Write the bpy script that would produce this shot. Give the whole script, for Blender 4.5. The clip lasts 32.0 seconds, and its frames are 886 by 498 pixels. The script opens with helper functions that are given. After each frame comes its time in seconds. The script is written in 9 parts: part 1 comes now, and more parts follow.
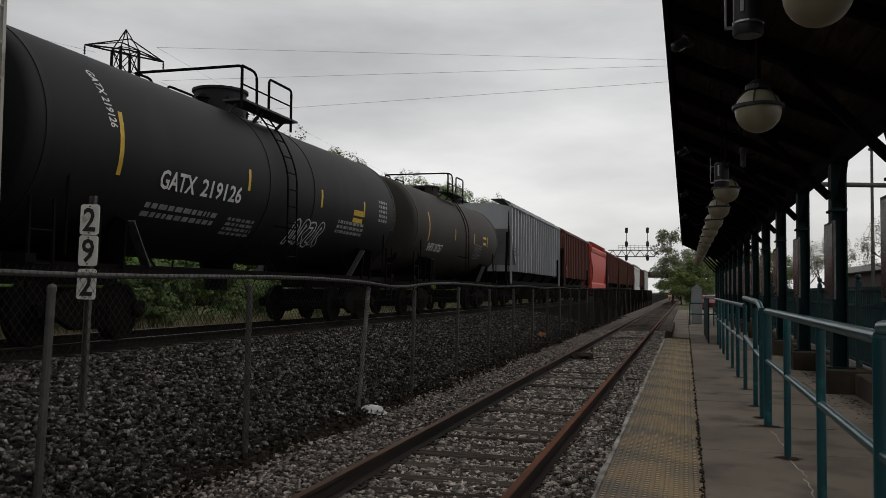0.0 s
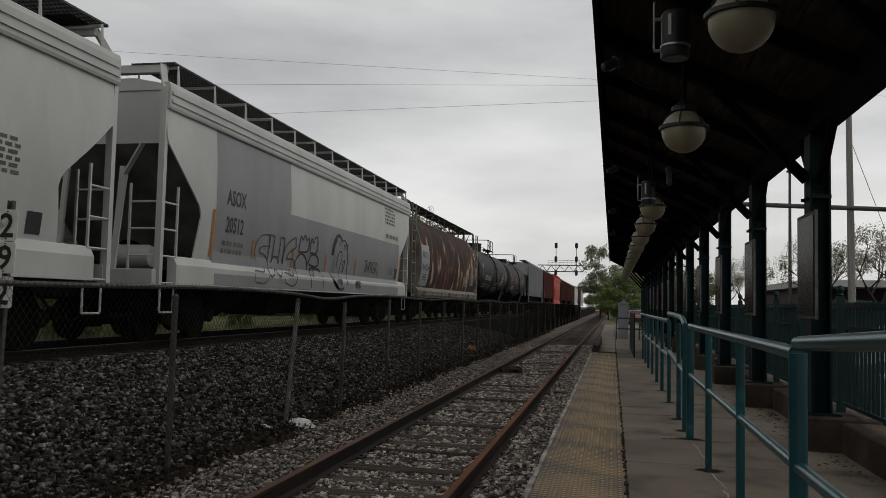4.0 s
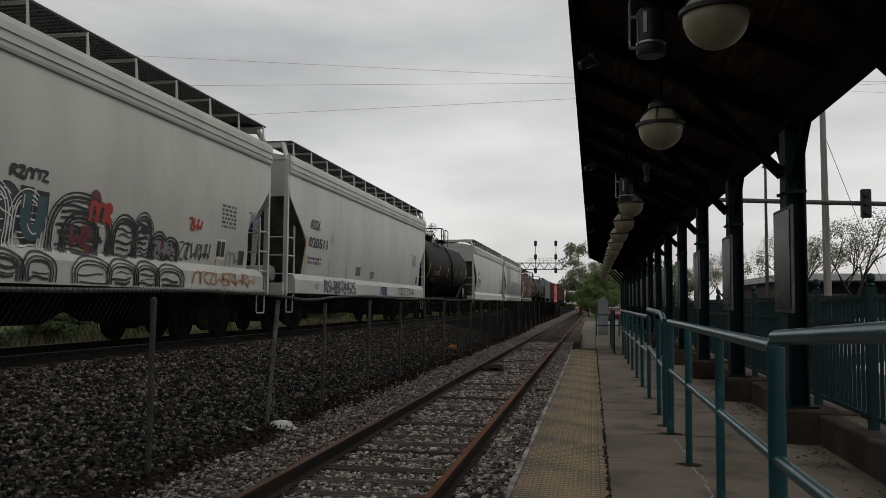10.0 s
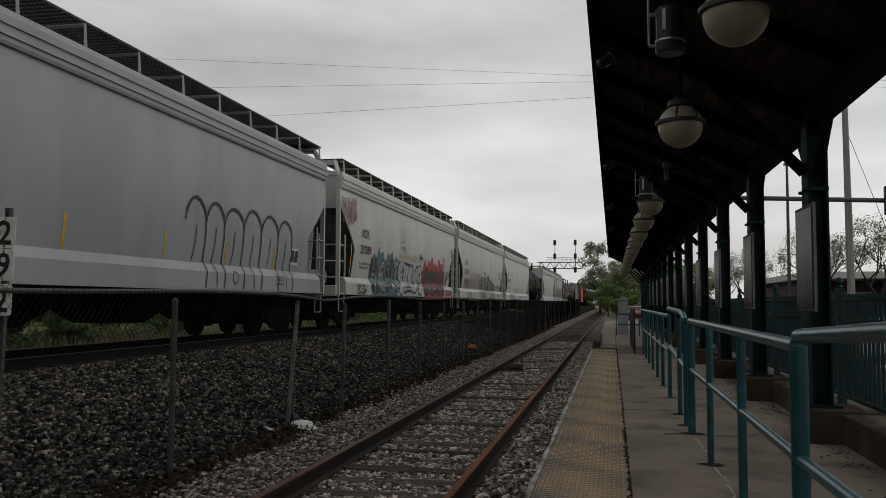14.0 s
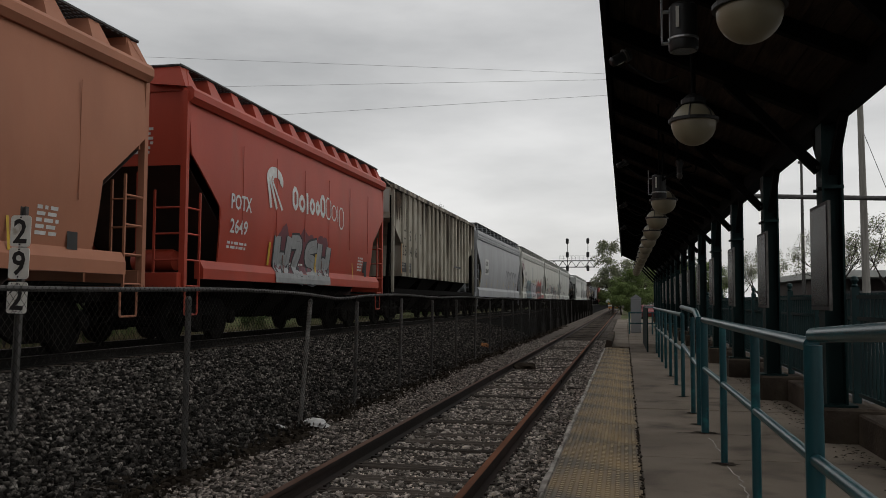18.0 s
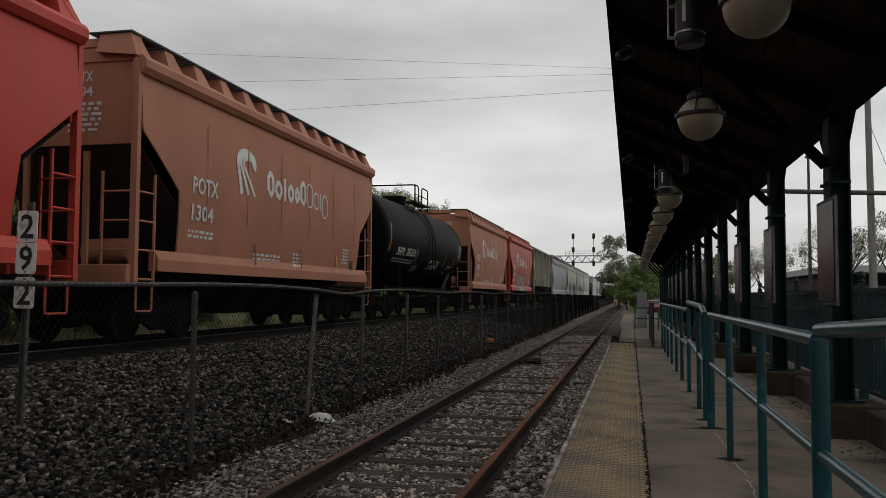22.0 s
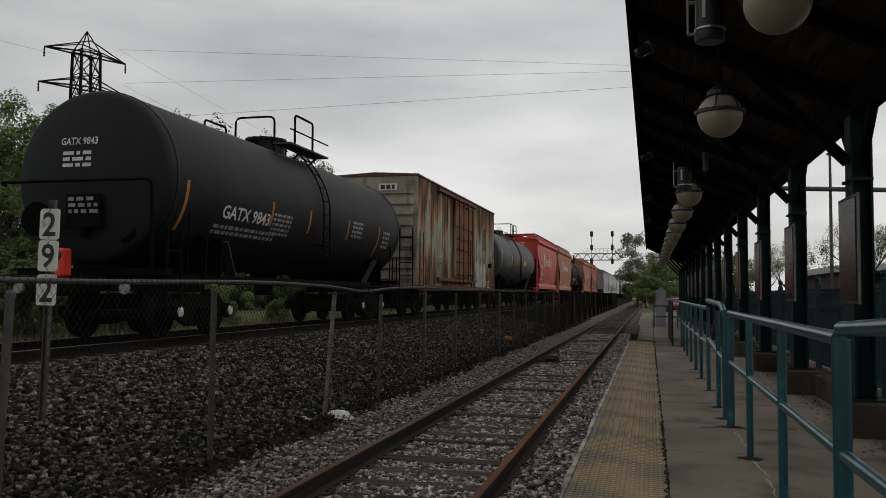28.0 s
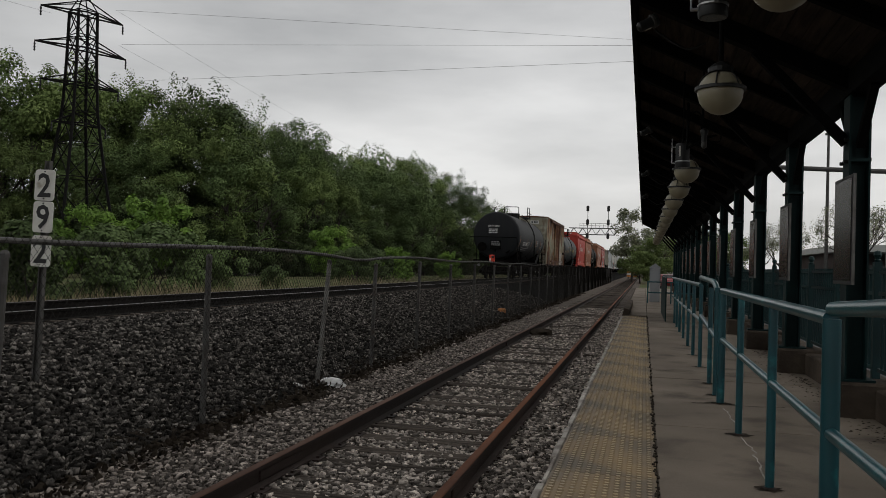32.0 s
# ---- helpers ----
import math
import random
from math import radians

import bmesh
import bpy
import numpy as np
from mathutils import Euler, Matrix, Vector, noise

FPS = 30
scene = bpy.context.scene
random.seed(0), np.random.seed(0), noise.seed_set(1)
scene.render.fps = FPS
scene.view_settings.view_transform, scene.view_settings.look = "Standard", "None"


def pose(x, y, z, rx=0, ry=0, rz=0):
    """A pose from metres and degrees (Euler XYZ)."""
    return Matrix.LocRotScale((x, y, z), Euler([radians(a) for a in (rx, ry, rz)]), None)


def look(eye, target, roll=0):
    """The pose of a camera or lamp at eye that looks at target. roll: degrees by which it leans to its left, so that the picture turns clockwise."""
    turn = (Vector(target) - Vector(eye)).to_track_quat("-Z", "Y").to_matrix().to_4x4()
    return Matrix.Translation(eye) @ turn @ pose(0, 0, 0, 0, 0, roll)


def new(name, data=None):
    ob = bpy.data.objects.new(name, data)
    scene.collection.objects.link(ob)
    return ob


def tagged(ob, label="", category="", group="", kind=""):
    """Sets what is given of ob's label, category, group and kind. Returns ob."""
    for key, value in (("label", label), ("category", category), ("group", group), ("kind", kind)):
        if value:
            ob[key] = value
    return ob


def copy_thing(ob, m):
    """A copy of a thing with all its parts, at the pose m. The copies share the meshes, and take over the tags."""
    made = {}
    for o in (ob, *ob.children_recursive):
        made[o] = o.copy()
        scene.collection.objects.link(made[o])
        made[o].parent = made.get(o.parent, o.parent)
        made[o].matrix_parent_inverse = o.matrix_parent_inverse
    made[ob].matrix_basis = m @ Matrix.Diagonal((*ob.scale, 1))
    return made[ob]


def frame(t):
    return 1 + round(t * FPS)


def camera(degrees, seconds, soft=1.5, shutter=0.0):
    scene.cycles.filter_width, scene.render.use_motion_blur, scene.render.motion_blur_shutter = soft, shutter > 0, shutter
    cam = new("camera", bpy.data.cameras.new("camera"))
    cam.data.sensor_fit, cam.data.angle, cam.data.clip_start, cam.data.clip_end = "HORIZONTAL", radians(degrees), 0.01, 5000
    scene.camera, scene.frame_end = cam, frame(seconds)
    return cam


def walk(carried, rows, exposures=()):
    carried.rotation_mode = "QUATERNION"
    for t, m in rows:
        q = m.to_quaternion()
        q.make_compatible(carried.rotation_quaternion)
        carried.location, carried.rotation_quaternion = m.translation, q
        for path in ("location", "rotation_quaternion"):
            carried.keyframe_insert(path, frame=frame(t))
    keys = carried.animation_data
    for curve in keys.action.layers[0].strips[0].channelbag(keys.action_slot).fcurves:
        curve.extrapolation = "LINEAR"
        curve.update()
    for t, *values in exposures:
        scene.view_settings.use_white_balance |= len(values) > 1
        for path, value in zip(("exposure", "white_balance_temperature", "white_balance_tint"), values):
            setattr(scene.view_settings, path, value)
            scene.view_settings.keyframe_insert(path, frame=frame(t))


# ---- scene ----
# The camera stands on the platform and turns a little; z = 0 is the top of the near rails, y runs along the tracks.
EYE = (0.0, 0.0, 1.57)
PATH = [
    (0, 92.711, -0.639, 15.949), (0.5, 92.348, -0.448, 14.405), (1, 92.707, -0.687, 12.632), (1.5, 93.727, -1.016, 12.086),
    (2, 93.414, 0.044, 12.000), (2.5, 93.691, -0.269, 11.737), (3, 93.061, -0.545, 11.609), (3.5, 93.537, -1.267, 11.500),
    (5.5, 93.842, -0.804, 10.678), (6, 94.404, -0.786, 10.901), (6.5, 94.351, -0.796, 11.334), (7, 93.833, -0.650, 11.709),
    (7.5, 93.262, -0.883, 11.276), (8, 94.010, -1.029, 12.384), (8.5, 93.974, -1.054, 11.592), (9, 93.934, -0.976, 11.037),
    (9.5, 93.788, -0.751, 10.818), (10, 93.619, -0.418, 9.970), (10.5, 93.905, -0.012, 10.560), (11, 93.981, 0.017, 10.647),
    (11.5, 93.585, -0.624, 10.958), (12, 93.200, -0.422, 10.817), (12.5, 93.173, -0.113, 11.169), (13, 93.321, -0.274, 11.528),
    (13.5, 93.697, -0.262, 11.218), (15.5, 93.052, -0.039, 11.662), (16, 93.135, -0.582, 11.516), (16.5, 93.737, 0.156, 11.306),
    (17, 93.357, 0.099, 11.693), (17.5, 93.279, -0.124, 11.356), (18, 93.491, -0.264, 12.099), (18.5, 93.398, -0.723, 11.987),
    (19, 93.828, -0.193, 12.077), (19.5, 93.714, -0.300, 11.820), (20, 93.409, -0.692, 11.685), (20.5, 92.783, -1.023, 11.540),
    (21, 93.038, -1.107, 12.072), (21.5, 93.180, -0.297, 12.268), (22, 93.159, -0.279, 12.482), (22.5, 93.704, -0.730, 12.909),
    (23, 93.564, -0.825, 13.070), (23.5, 93.493, -0.253, 13.400), (24, 93.639, -0.216, 13.716), (24.5, 93.870, -0.292, 14.027),
    (25, 94.091, -0.442, 13.644), (25.5, 94.688, -0.123, 13.352), (27.5, 93.610, -0.459, 13.125), (28, 93.001, -0.361, 13.694),
    (28.5, 92.150, -0.643, 13.679), (29, 91.966, -0.680, 13.588), (29.5, 91.160, -0.620, 13.551), (30, 90.762, -1.060, 12.659),
    (30.5, 91.188, -1.328, 13.117), (31, 91.104, -1.691, 13.392), (31.5, 91.161, -1.781, 13.654), (32, 91.037, -1.746, 13.353),
]
cam = camera(55.19, 32.0, soft=0.6)
walk(cam, [(t, pose(*EYE, rx, ry, rz)) for t, rx, ry, rz in PATH], [(0.0, 0.08), (0.8, 0.0), (28.1, 0.0), (28.6, 0.12), (29.0, 0.18), (30.0, 0.16), (30.8, 0.0), (32.0, 0.0)])

SPEED = 10.0            # metres a second, along +y
MAIN_X, MAIN_Z = -9.05, 0.755   # the main track's middle and rail top
NEAR_X = -2.075         # the near track's middle
PLAT_Z = 0.34
rnd = random.Random(7)

# ---- world and sun: an overcast spring day ----
world = bpy.data.worlds.new("overcast_sky")
scene.world = world
world.use_nodes = True
wn, wl = world.node_tree.nodes, world.node_tree.links
wn.clear()
w_out = wn.new("ShaderNodeOutputWorld")
w_bg = wn.new("ShaderNodeBackground")
w_sky = wn.new("ShaderNodeTexSky")
w_sky.sky_type, w_sky.sun_disc = "NISHITA", False
w_sky.sun_elevation, w_sky.sun_rotation = radians(42), radians(53)
w_sky.air_density, w_sky.dust_density = 1.0, 3.0
w_tc = wn.new("ShaderNodeTexCoord")
w_map = wn.new("ShaderNodeMapping")
w_map.inputs["Scale"].default_value = (1.0, 1.0, 3.6)
w_n1 = wn.new("ShaderNodeTexNoise")
w_n1.inputs["Scale"].default_value, w_n1.inputs["Detail"].default_value, w_n1.inputs["Roughness"].default_value = 2.0, 7, 0.52
w_ramp = wn.new("ShaderNodeValToRGB")
w_ramp.color_ramp.elements[0].position, w_ramp.color_ramp.elements[0].color = 0.33, (3.24, 3.24, 3.22, 1)
w_ramp.color_ramp.elements[1].position, w_ramp.color_ramp.elements[1].color = 0.68, (5.64, 5.6, 5.52, 1)
# a thinner, brighter band of cloud low over the horizon
w_sep = wn.new("ShaderNodeSeparateXYZ")
w_low = wn.new("ShaderNodeMapRange")
for k, v in zip(("From Min", "From Max", "To Min", "To Max"), (0.0, 0.22, 1.21, 0.97)):
    w_low.inputs[k].default_value = v
w_mul = wn.new("ShaderNodeVectorMath")
w_mul.operation = "SCALE"
w_mix = wn.new("ShaderNodeMix")
w_mix.data_type = "RGBA"
w_mix.inputs["Factor"].default_value = 0.93
wl.new(w_tc.outputs["Generated"], w_map.inputs["Vector"])
wl.new(w_map.outputs["Vector"], w_n1.inputs["Vector"])
wl.new(w_n1.outputs["Fac"], w_ramp.inputs["Fac"])
wl.new(w_tc.outputs["Generated"], w_sep.inputs["Vector"])
wl.new(w_sep.outputs["Z"], w_low.inputs["Value"])
# the cloud is thinner towards the hidden sun
w_dot = wn.new("ShaderNodeVectorMath")
w_dot.operation = "DOT_PRODUCT"
w_dot.inputs[1].default_value = (0.72, 0.55, 0.42)
w_side = wn.new("ShaderNodeMapRange")
for k, v in zip(("From Min", "From Max", "To Min", "To Max"), (-0.1, 0.75, 0.95, 1.09)):
    w_side.inputs[k].default_value = v
w_fac = wn.new("ShaderNodeMath")
w_fac.operation = "MULTIPLY"
wl.new(w_tc.outputs["Generated"], w_dot.inputs[0])
wl.new(w_dot.outputs["Value"], w_side.inputs["Value"])
wl.new(w_low.outputs["Result"], w_fac.inputs[0])
wl.new(w_side.outputs["Result"], w_fac.inputs[1])
wl.new(w_ramp.outputs["Color"], w_mul.inputs[0])
wl.new(w_fac.outputs["Value"], w_mul.inputs["Scale"])
wl.new(w_sky.outputs["Color"], w_mix.inputs["A"])
wl.new(w_mul.outputs["Vector"], w_mix.inputs["B"])
wl.new(w_mix.outputs["Result"], w_bg.inputs["Color"])
w_bg.inputs["Strength"].default_value = 0.136
wl.new(w_bg.outputs["Background"], w_out.inputs["Surface"])

sun = new("sun", bpy.data.lights.new("sun", "SUN"))
sun.data.energy, sun.data.angle, sun.data.color = 0.35, radians(25), (1.0, 0.97, 0.93)
sun.matrix_basis = look((36, 8, 36), (0, 0, 0))

# ---- materials ----
def mat(name, c1, c2=None, scale=3.0, rough=0.7, metal=0.0, bump=0.0, bscale=40.0, spread=(0.35, 0.65), stretch=(1, 1, 1),
        third=None, tscale=1.0, tspread=(0.55, 0.7), vary=0.0, island=False, tstretch=(1, 1, 1), spec=0.5, zbias=None, power=1.0, fringe=None, zband=None, ovary=0.0):
    """A principled material: two colours mixed by noise, a third in patches, fine relief."""
    m = bpy.data.materials.new(name)
    m.use_nodes = True
    n, l = m.node_tree.nodes, m.node_tree.links
    p = n["Principled BSDF"]
    p.inputs["Roughness"].default_value, p.inputs["Metallic"].default_value = rough, metal
    p.inputs["Specular IOR Level"].default_value = spec
    tc = n.new("ShaderNodeTexCoord")

    def noise_at(sc, st, detail=5):
        mp = n.new("ShaderNodeMapping")
        mp.inputs["Scale"].default_value = st
        t = n.new("ShaderNodeTexNoise")
        t.inputs["Scale"].default_value, t.inputs["Detail"].default_value = sc, detail
        l.new(tc.outputs["Object"], mp.inputs["Vector"])
        l.new(mp.outputs["Vector"], t.inputs["Vector"])
        return t.outputs["Fac"]

    def step(fac, lo, hi):
        r = n.new("ShaderNodeMapRange")
        r.inputs["From Min"].default_value, r.inputs["From Max"].default_value = lo, hi
        l.new(fac, r.inputs["Value"])
        return r.outputs["Result"]

    def mixed(f, a, b):
        x = n.new("ShaderNodeMix")
        x.data_type = "RGBA"
        l.new(f, x.inputs["Factor"])
        for k, v in (("A", a), ("B", b)):
            if isinstance(v, tuple):
                x.inputs[k].default_value = (*v, 1)
            else:
                l.new(v, x.inputs[k])
        return x.outputs["Result"]

    col = mixed(step(noise_at(scale, stretch), *spread), c1, c2 or tuple(v * 0.75 for v in c1))
    if third:
        fac = noise_at(tscale, tstretch, 8)
        if zbias:                     # the third colour gathers below a height
            sep = n.new("ShaderNodeSeparateXYZ")
            l.new(tc.outputs["Object"], sep.inputs["Vector"])
            mm = n.new("ShaderNodeMath")
            mm.operation = "MULTIPLY_ADD"
            l.new(sep.outputs["Z"], mm.inputs[0])
            mm.inputs[1].default_value, mm.inputs[2].default_value = -zbias[0], zbias[0] * zbias[1]
            ad = n.new("ShaderNodeMath")
            l.new(mm.outputs["Value"], ad.inputs[0])
            l.new(fac, ad.inputs[1])
            fac = ad.outputs["Value"]
        if zband:                     # or it gathers round a height (or away from it)
            sep = n.new("ShaderNodeSeparateXYZ")
            l.new(tc.outputs["Object"], sep.inputs["Vector"])
            ds = n.new("ShaderNodeMath")
            ds.operation = "SUBTRACT"
            l.new(sep.outputs["Z"], ds.inputs[0])
            ds.inputs[1].default_value = zband[1]
            ab = n.new("ShaderNodeMath")
            ab.operation = "ABSOLUTE"
            l.new(ds.outputs["Value"], ab.inputs[0])
            mm = n.new("ShaderNodeMath")
            mm.operation = "MULTIPLY_ADD"
            l.new(ab.outputs["Value"], mm.inputs[0])
            mm.inputs[1].default_value = -zband[0]
            l.new(fac, mm.inputs[2])
            fac = mm.outputs["Value"]
        if fringe:                    # a stained rim round the patches
            col = mixed(step(fac, fringe[1], fringe[2]), col, fringe[0])
        col = mixed(step(fac, *tspread), col, third)
    if ovary:                         # each thing is a little lighter or darker than the next
        oh = n.new("ShaderNodeHueSaturation")
        orr = n.new("ShaderNodeMapRange")
        orr.inputs["To Min"].default_value, orr.inputs["To Max"].default_value = 1 - ovary, 1 + ovary
        l.new(n.new("ShaderNodeObjectInfo").outputs["Random"], orr.inputs["Value"])
        l.new(orr.outputs["Result"], oh.inputs["Value"])
        l.new(col, oh.inputs["Color"])
        col = oh.outputs["Color"]
    if vary:
        if island:
            g = n.new("ShaderNodeNewGeometry").outputs["Random Per Island"]
        else:
            g = n.new("ShaderNodeObjectInfo").outputs["Random"]
        hsv = n.new("ShaderNodeHueSaturation")
        r = n.new("ShaderNodeMapRange")
        r.inputs["To Min"].default_value, r.inputs["To Max"].default_value = max(0.15, 1 - vary), 1 + vary * (1 if power == 1.0 else 2.6)
        if power != 1.0:              # many dark pieces and a few pale ones
            pw = n.new("ShaderNodeMath")
            pw.operation = "POWER"
            pw.inputs[1].default_value = power
            l.new(g, pw.inputs[0])
            g = pw.outputs["Value"]
        l.new(g, r.inputs["Value"])
        l.new(r.outputs["Result"], hsv.inputs["Value"])
        l.new(col, hsv.inputs["Color"])
        col = hsv.outputs["Color"]
    l.new(col, p.inputs["Base Color"])
    if bump:
        b = n.new("ShaderNodeBump")
        b.inputs["Strength"].default_value, b.inputs["Distance"].default_value = bump, 0.02
        l.new(noise_at(bscale, stretch, 6), b.inputs["Height"])
        l.new(b.outputs["Normal"], p.inputs["Normal"])
    return m


M = {}
M["ground"] = mat("dry_grass_and_soil", (0.13, 0.115, 0.065), (0.07, 0.078, 0.034), 0.9, 0.95, spec=0.1, bump=0.6, bscale=9, third=(0.05, 0.075, 0.02), tscale=0.25, tspread=(0.45, 0.6))
# near-black: the shade between stones and under trains is put into the colour
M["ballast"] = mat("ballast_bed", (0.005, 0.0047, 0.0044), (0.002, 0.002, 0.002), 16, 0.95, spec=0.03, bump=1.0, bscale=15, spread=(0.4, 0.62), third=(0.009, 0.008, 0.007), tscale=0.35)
M["siding_bed"] = mat("siding_bed_of_fine_gravel", (0.15, 0.128, 0.11), (0.06, 0.051, 0.044), 22, 0.95, spec=0.05, bump=1.0, bscale=40)
M["stone"] = mat("crushed_stone", (0.108, 0.099, 0.089), (0.022, 0.020, 0.018), 18, 0.9, spec=0.06, vary=0.9, power=2.6, island=True, bump=0.5, bscale=45)
M["stone2"] = mat("brownish_crushed_stone", (0.36, 0.318, 0.28), (0.135, 0.117, 0.102), 18, 0.9, spec=0.08, vary=0.7, power=2.0, island=True, bump=0.5, bscale=45)
M["stone3"] = mat("dull_fine_gravel", (0.25, 0.218, 0.192), (0.095, 0.082, 0.072), 18, 0.9, spec=0.06, vary=0.7, power=2.0, island=True, bump=0.5, bscale=45)
M["soil"] = mat("dark_soil", (0.024, 0.018, 0.014), (0.042, 0.034, 0.025), 8, 0.95, spec=0.05, bump=0.8, bscale=25)
M["asphalt"] = mat("asphalt", (0.055, 0.055, 0.057), (0.04, 0.04, 0.042), 1.2, 0.9, bump=0.3, bscale=60)
M["concrete"] = mat("platform_concrete", (0.21, 0.175, 0.138), (0.142, 0.117, 0.091), 0.8, 0.85, bump=0.25, bscale=70, third=(0.080, 0.065, 0.052), tscale=1.9, tspread=(0.52, 0.72), vary=0.08, spec=0.2)
M["kerb"] = mat("weathered_concrete", (0.095, 0.075, 0.057), (0.042, 0.033, 0.026), 2.2, 0.9, bump=0.5, bscale=35, third=(0.028, 0.022, 0.018), tscale=1.4, tspread=(0.5, 0.66), spec=0.1)
M["white_edge"] = mat("worn_white_paint", (0.50, 0.47, 0.42), (0.16, 0.14, 0.12), 4, 0.8, bump=0.3, bscale=60)
M["dome"] = mat("worn_dome_tops", (0.48, 0.365, 0.205), (0.36, 0.29, 0.195), 3.0, 0.75, third=(0.22, 0.19, 0.15), tscale=1.1, tspread=(0.45, 0.65), bump=0.2, bscale=80, vary=0.1)
M["tactile"] = mat("worn_yellow_tactile_paint", (0.36, 0.245, 0.115), (0.22, 0.175, 0.115), 2.2, 0.75, third=(0.095, 0.083, 0.068), tscale=0.9, tspread=(0.38, 0.60), bump=0.2, bscale=80, vary=0.08)
M["rail_rust"] = mat("rusty_rail", (0.036, 0.020, 0.015), (0.015, 0.010, 0.008), 3, 0.85, 0.1, bump=0.3, bscale=60, stretch=(1, 0.15, 1))
# dark rail sides: shadow below the rail head is painted into web and foot
M["rail_dark"] = mat("dark_shaded_rail", (0.014, 0.012, 0.0105), (0.007, 0.0065, 0.006), 6, 0.8, 0.1, spec=0.1, stretch=(1, 0.15, 1))
M["rail_top"] = mat("brown_rail_head", (0.145, 0.080, 0.056), (0.075, 0.044, 0.034), 3, 0.85, 0.0, spec=0.2, stretch=(1, 0.12, 1), third=(0.085, 0.042, 0.027), tscale=0.5, tspread=(0.5, 0.68))
M["rail_orange"] = mat("bright_rusted_rail", (0.235, 0.082, 0.032), (0.09, 0.038, 0.022), 2.0, 0.85, 0.1, spec=0.2, bump=0.3, bscale=60, stretch=(1, 0.15, 1), third=(0.06, 0.032, 0.024), tscale=0.35, tspread=(0.5, 0.7), tstretch=(1, 0.6, 1))
M["rail_head"] = mat("polished_rail_head", (0.15, 0.14, 0.13), (0.09, 0.08, 0.075), 4, 0.5, 0.7, stretch=(1, 0.1, 1))
M["tie"] = mat("weathered_tie_timber", (0.105, 0.088, 0.074), (0.030, 0.025, 0.021), 5, 0.95, spec=0.05, bump=0.7, bscale=30, stretch=(0.35, 4, 4), vary=0.35)
M["galv"] = mat("galvanised_steel", (0.10, 0.097, 0.093), (0.06, 0.056, 0.052), 7, 0.7, 0.4, bump=0.1, bscale=60, third=(0.10, 0.07, 0.05), tscale=3, tspread=(0.6, 0.8))
M["wire"] = mat("dull_fence_wire", (0.028, 0.025, 0.022), (0.014, 0.012, 0.010), 6, 0.8, 0.2, spec=0.2)
M["galv_pale"] = mat("pale_galvanised_steel", (0.20, 0.195, 0.185), (0.12, 0.115, 0.105), 7, 0.7, 0.3, bump=0.1, bscale=60)
M["teal"] = mat("teal_paint", (0.008, 0.070, 0.085), (0.006, 0.05, 0.062), 3, 0.32, third=(0.02, 0.14, 0.155), tscale=9, tspread=(0.6, 0.75), bump=0.06, bscale=50)
M["green"] = mat("dark_green_paint", (0.0035, 0.022, 0.022), (0.002, 0.013, 0.0135), 2.5, 0.6, spec=0.2, bump=0.08, bscale=40)
M["roof_wood"] = mat("dark_stained_boards", (0.050, 0.034, 0.026), (0.016, 0.011, 0.0085), 4, 0.8, bump=0.4, bscale=30, stretch=(6, 0.5, 6), vary=0.35, spec=0.15)
# close to black: dimness beneath the canopy roof is deepened in this colour
M["beam"] = mat("shaded_beam_paint", (0.004, 0.0038, 0.0036), (0.0025, 0.0025, 0.0025), 3, 0.85, bump=0.1, spec=0.08)
M["globe"] = mat("dusty_opal_glass", (0.33, 0.295, 0.205), (0.23, 0.20, 0.135), 3, 0.35, third=(0.24, 0.21, 0.15), tscale=5, tspread=(0.58, 0.8))
M["black"] = mat("black_metal", (0.02, 0.02, 0.02), (0.013, 0.013, 0.013), 5, 0.5, 0.2)
M["aluminium"] = mat("brushed_aluminium", (0.42, 0.42, 0.42), (0.3, 0.3, 0.3), 8, 0.35, 0.9)
M["panel"] = mat("faded_poster_glass", (0.026, 0.021, 0.019), (0.010, 0.0085, 0.008), 1.5, 0.25, spec=0.3)
M["sign_white"] = mat("sign_white", (0.66, 0.65, 0.60), (0.54, 0.52, 0.47), 6, 0.6, third=(0.34, 0.30, 0.24), tscale=8, tspread=(0.62, 0.75))
M["sign_black"] = mat("sign_black", (0.012, 0.012, 0.012), None, 6, 0.6)
M["bag"] = mat("white_plastic", (0.7, 0.7, 0.69), (0.45, 0.45, 0.44), 9, 0.5)
M["orange"] = mat("orange_plastic", (0.55, 0.20, 0.03), (0.35, 0.13, 0.03), 9, 0.6)
M["picket"] = mat("green_fence_paint", (0.0048, 0.032, 0.034), (0.003, 0.02, 0.021), 2.5, 0.55, spec=0.3, bump=0.08, bscale=40)
# steel and wheels near black: the underfloor shade is painted into both colours
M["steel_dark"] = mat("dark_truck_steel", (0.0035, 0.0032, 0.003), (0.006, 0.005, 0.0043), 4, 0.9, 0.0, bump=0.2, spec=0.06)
M["wheel"] = mat("worn_shaded_wheel_steel", (0.006, 0.0053, 0.0047), (0.004, 0.0035, 0.0032), 6, 0.8, 0.0, spec=0.08)
M["tower"] = mat("dark_lattice_steel", (0.009, 0.0085, 0.008), (0.006, 0.0055, 0.0055), 3, 0.85, 0.0, spec=0.15)
M["bark"] = mat("grey_brown_bark", (0.055, 0.045, 0.036), (0.03, 0.024, 0.02), 6, 0.95, bump=0.6, stretch=(3, 3, 0.6))
M["leaf_a"] = mat("spring_leaves", (0.185, 0.245, 0.080), (0.115, 0.165, 0.055), 0.5, 0.8, ovary=0.35, spec=0.15, vary=0.28, island=True, third=(0.20, 0.235, 0.10), tscale=0.16, tspread=(0.52, 0.68))
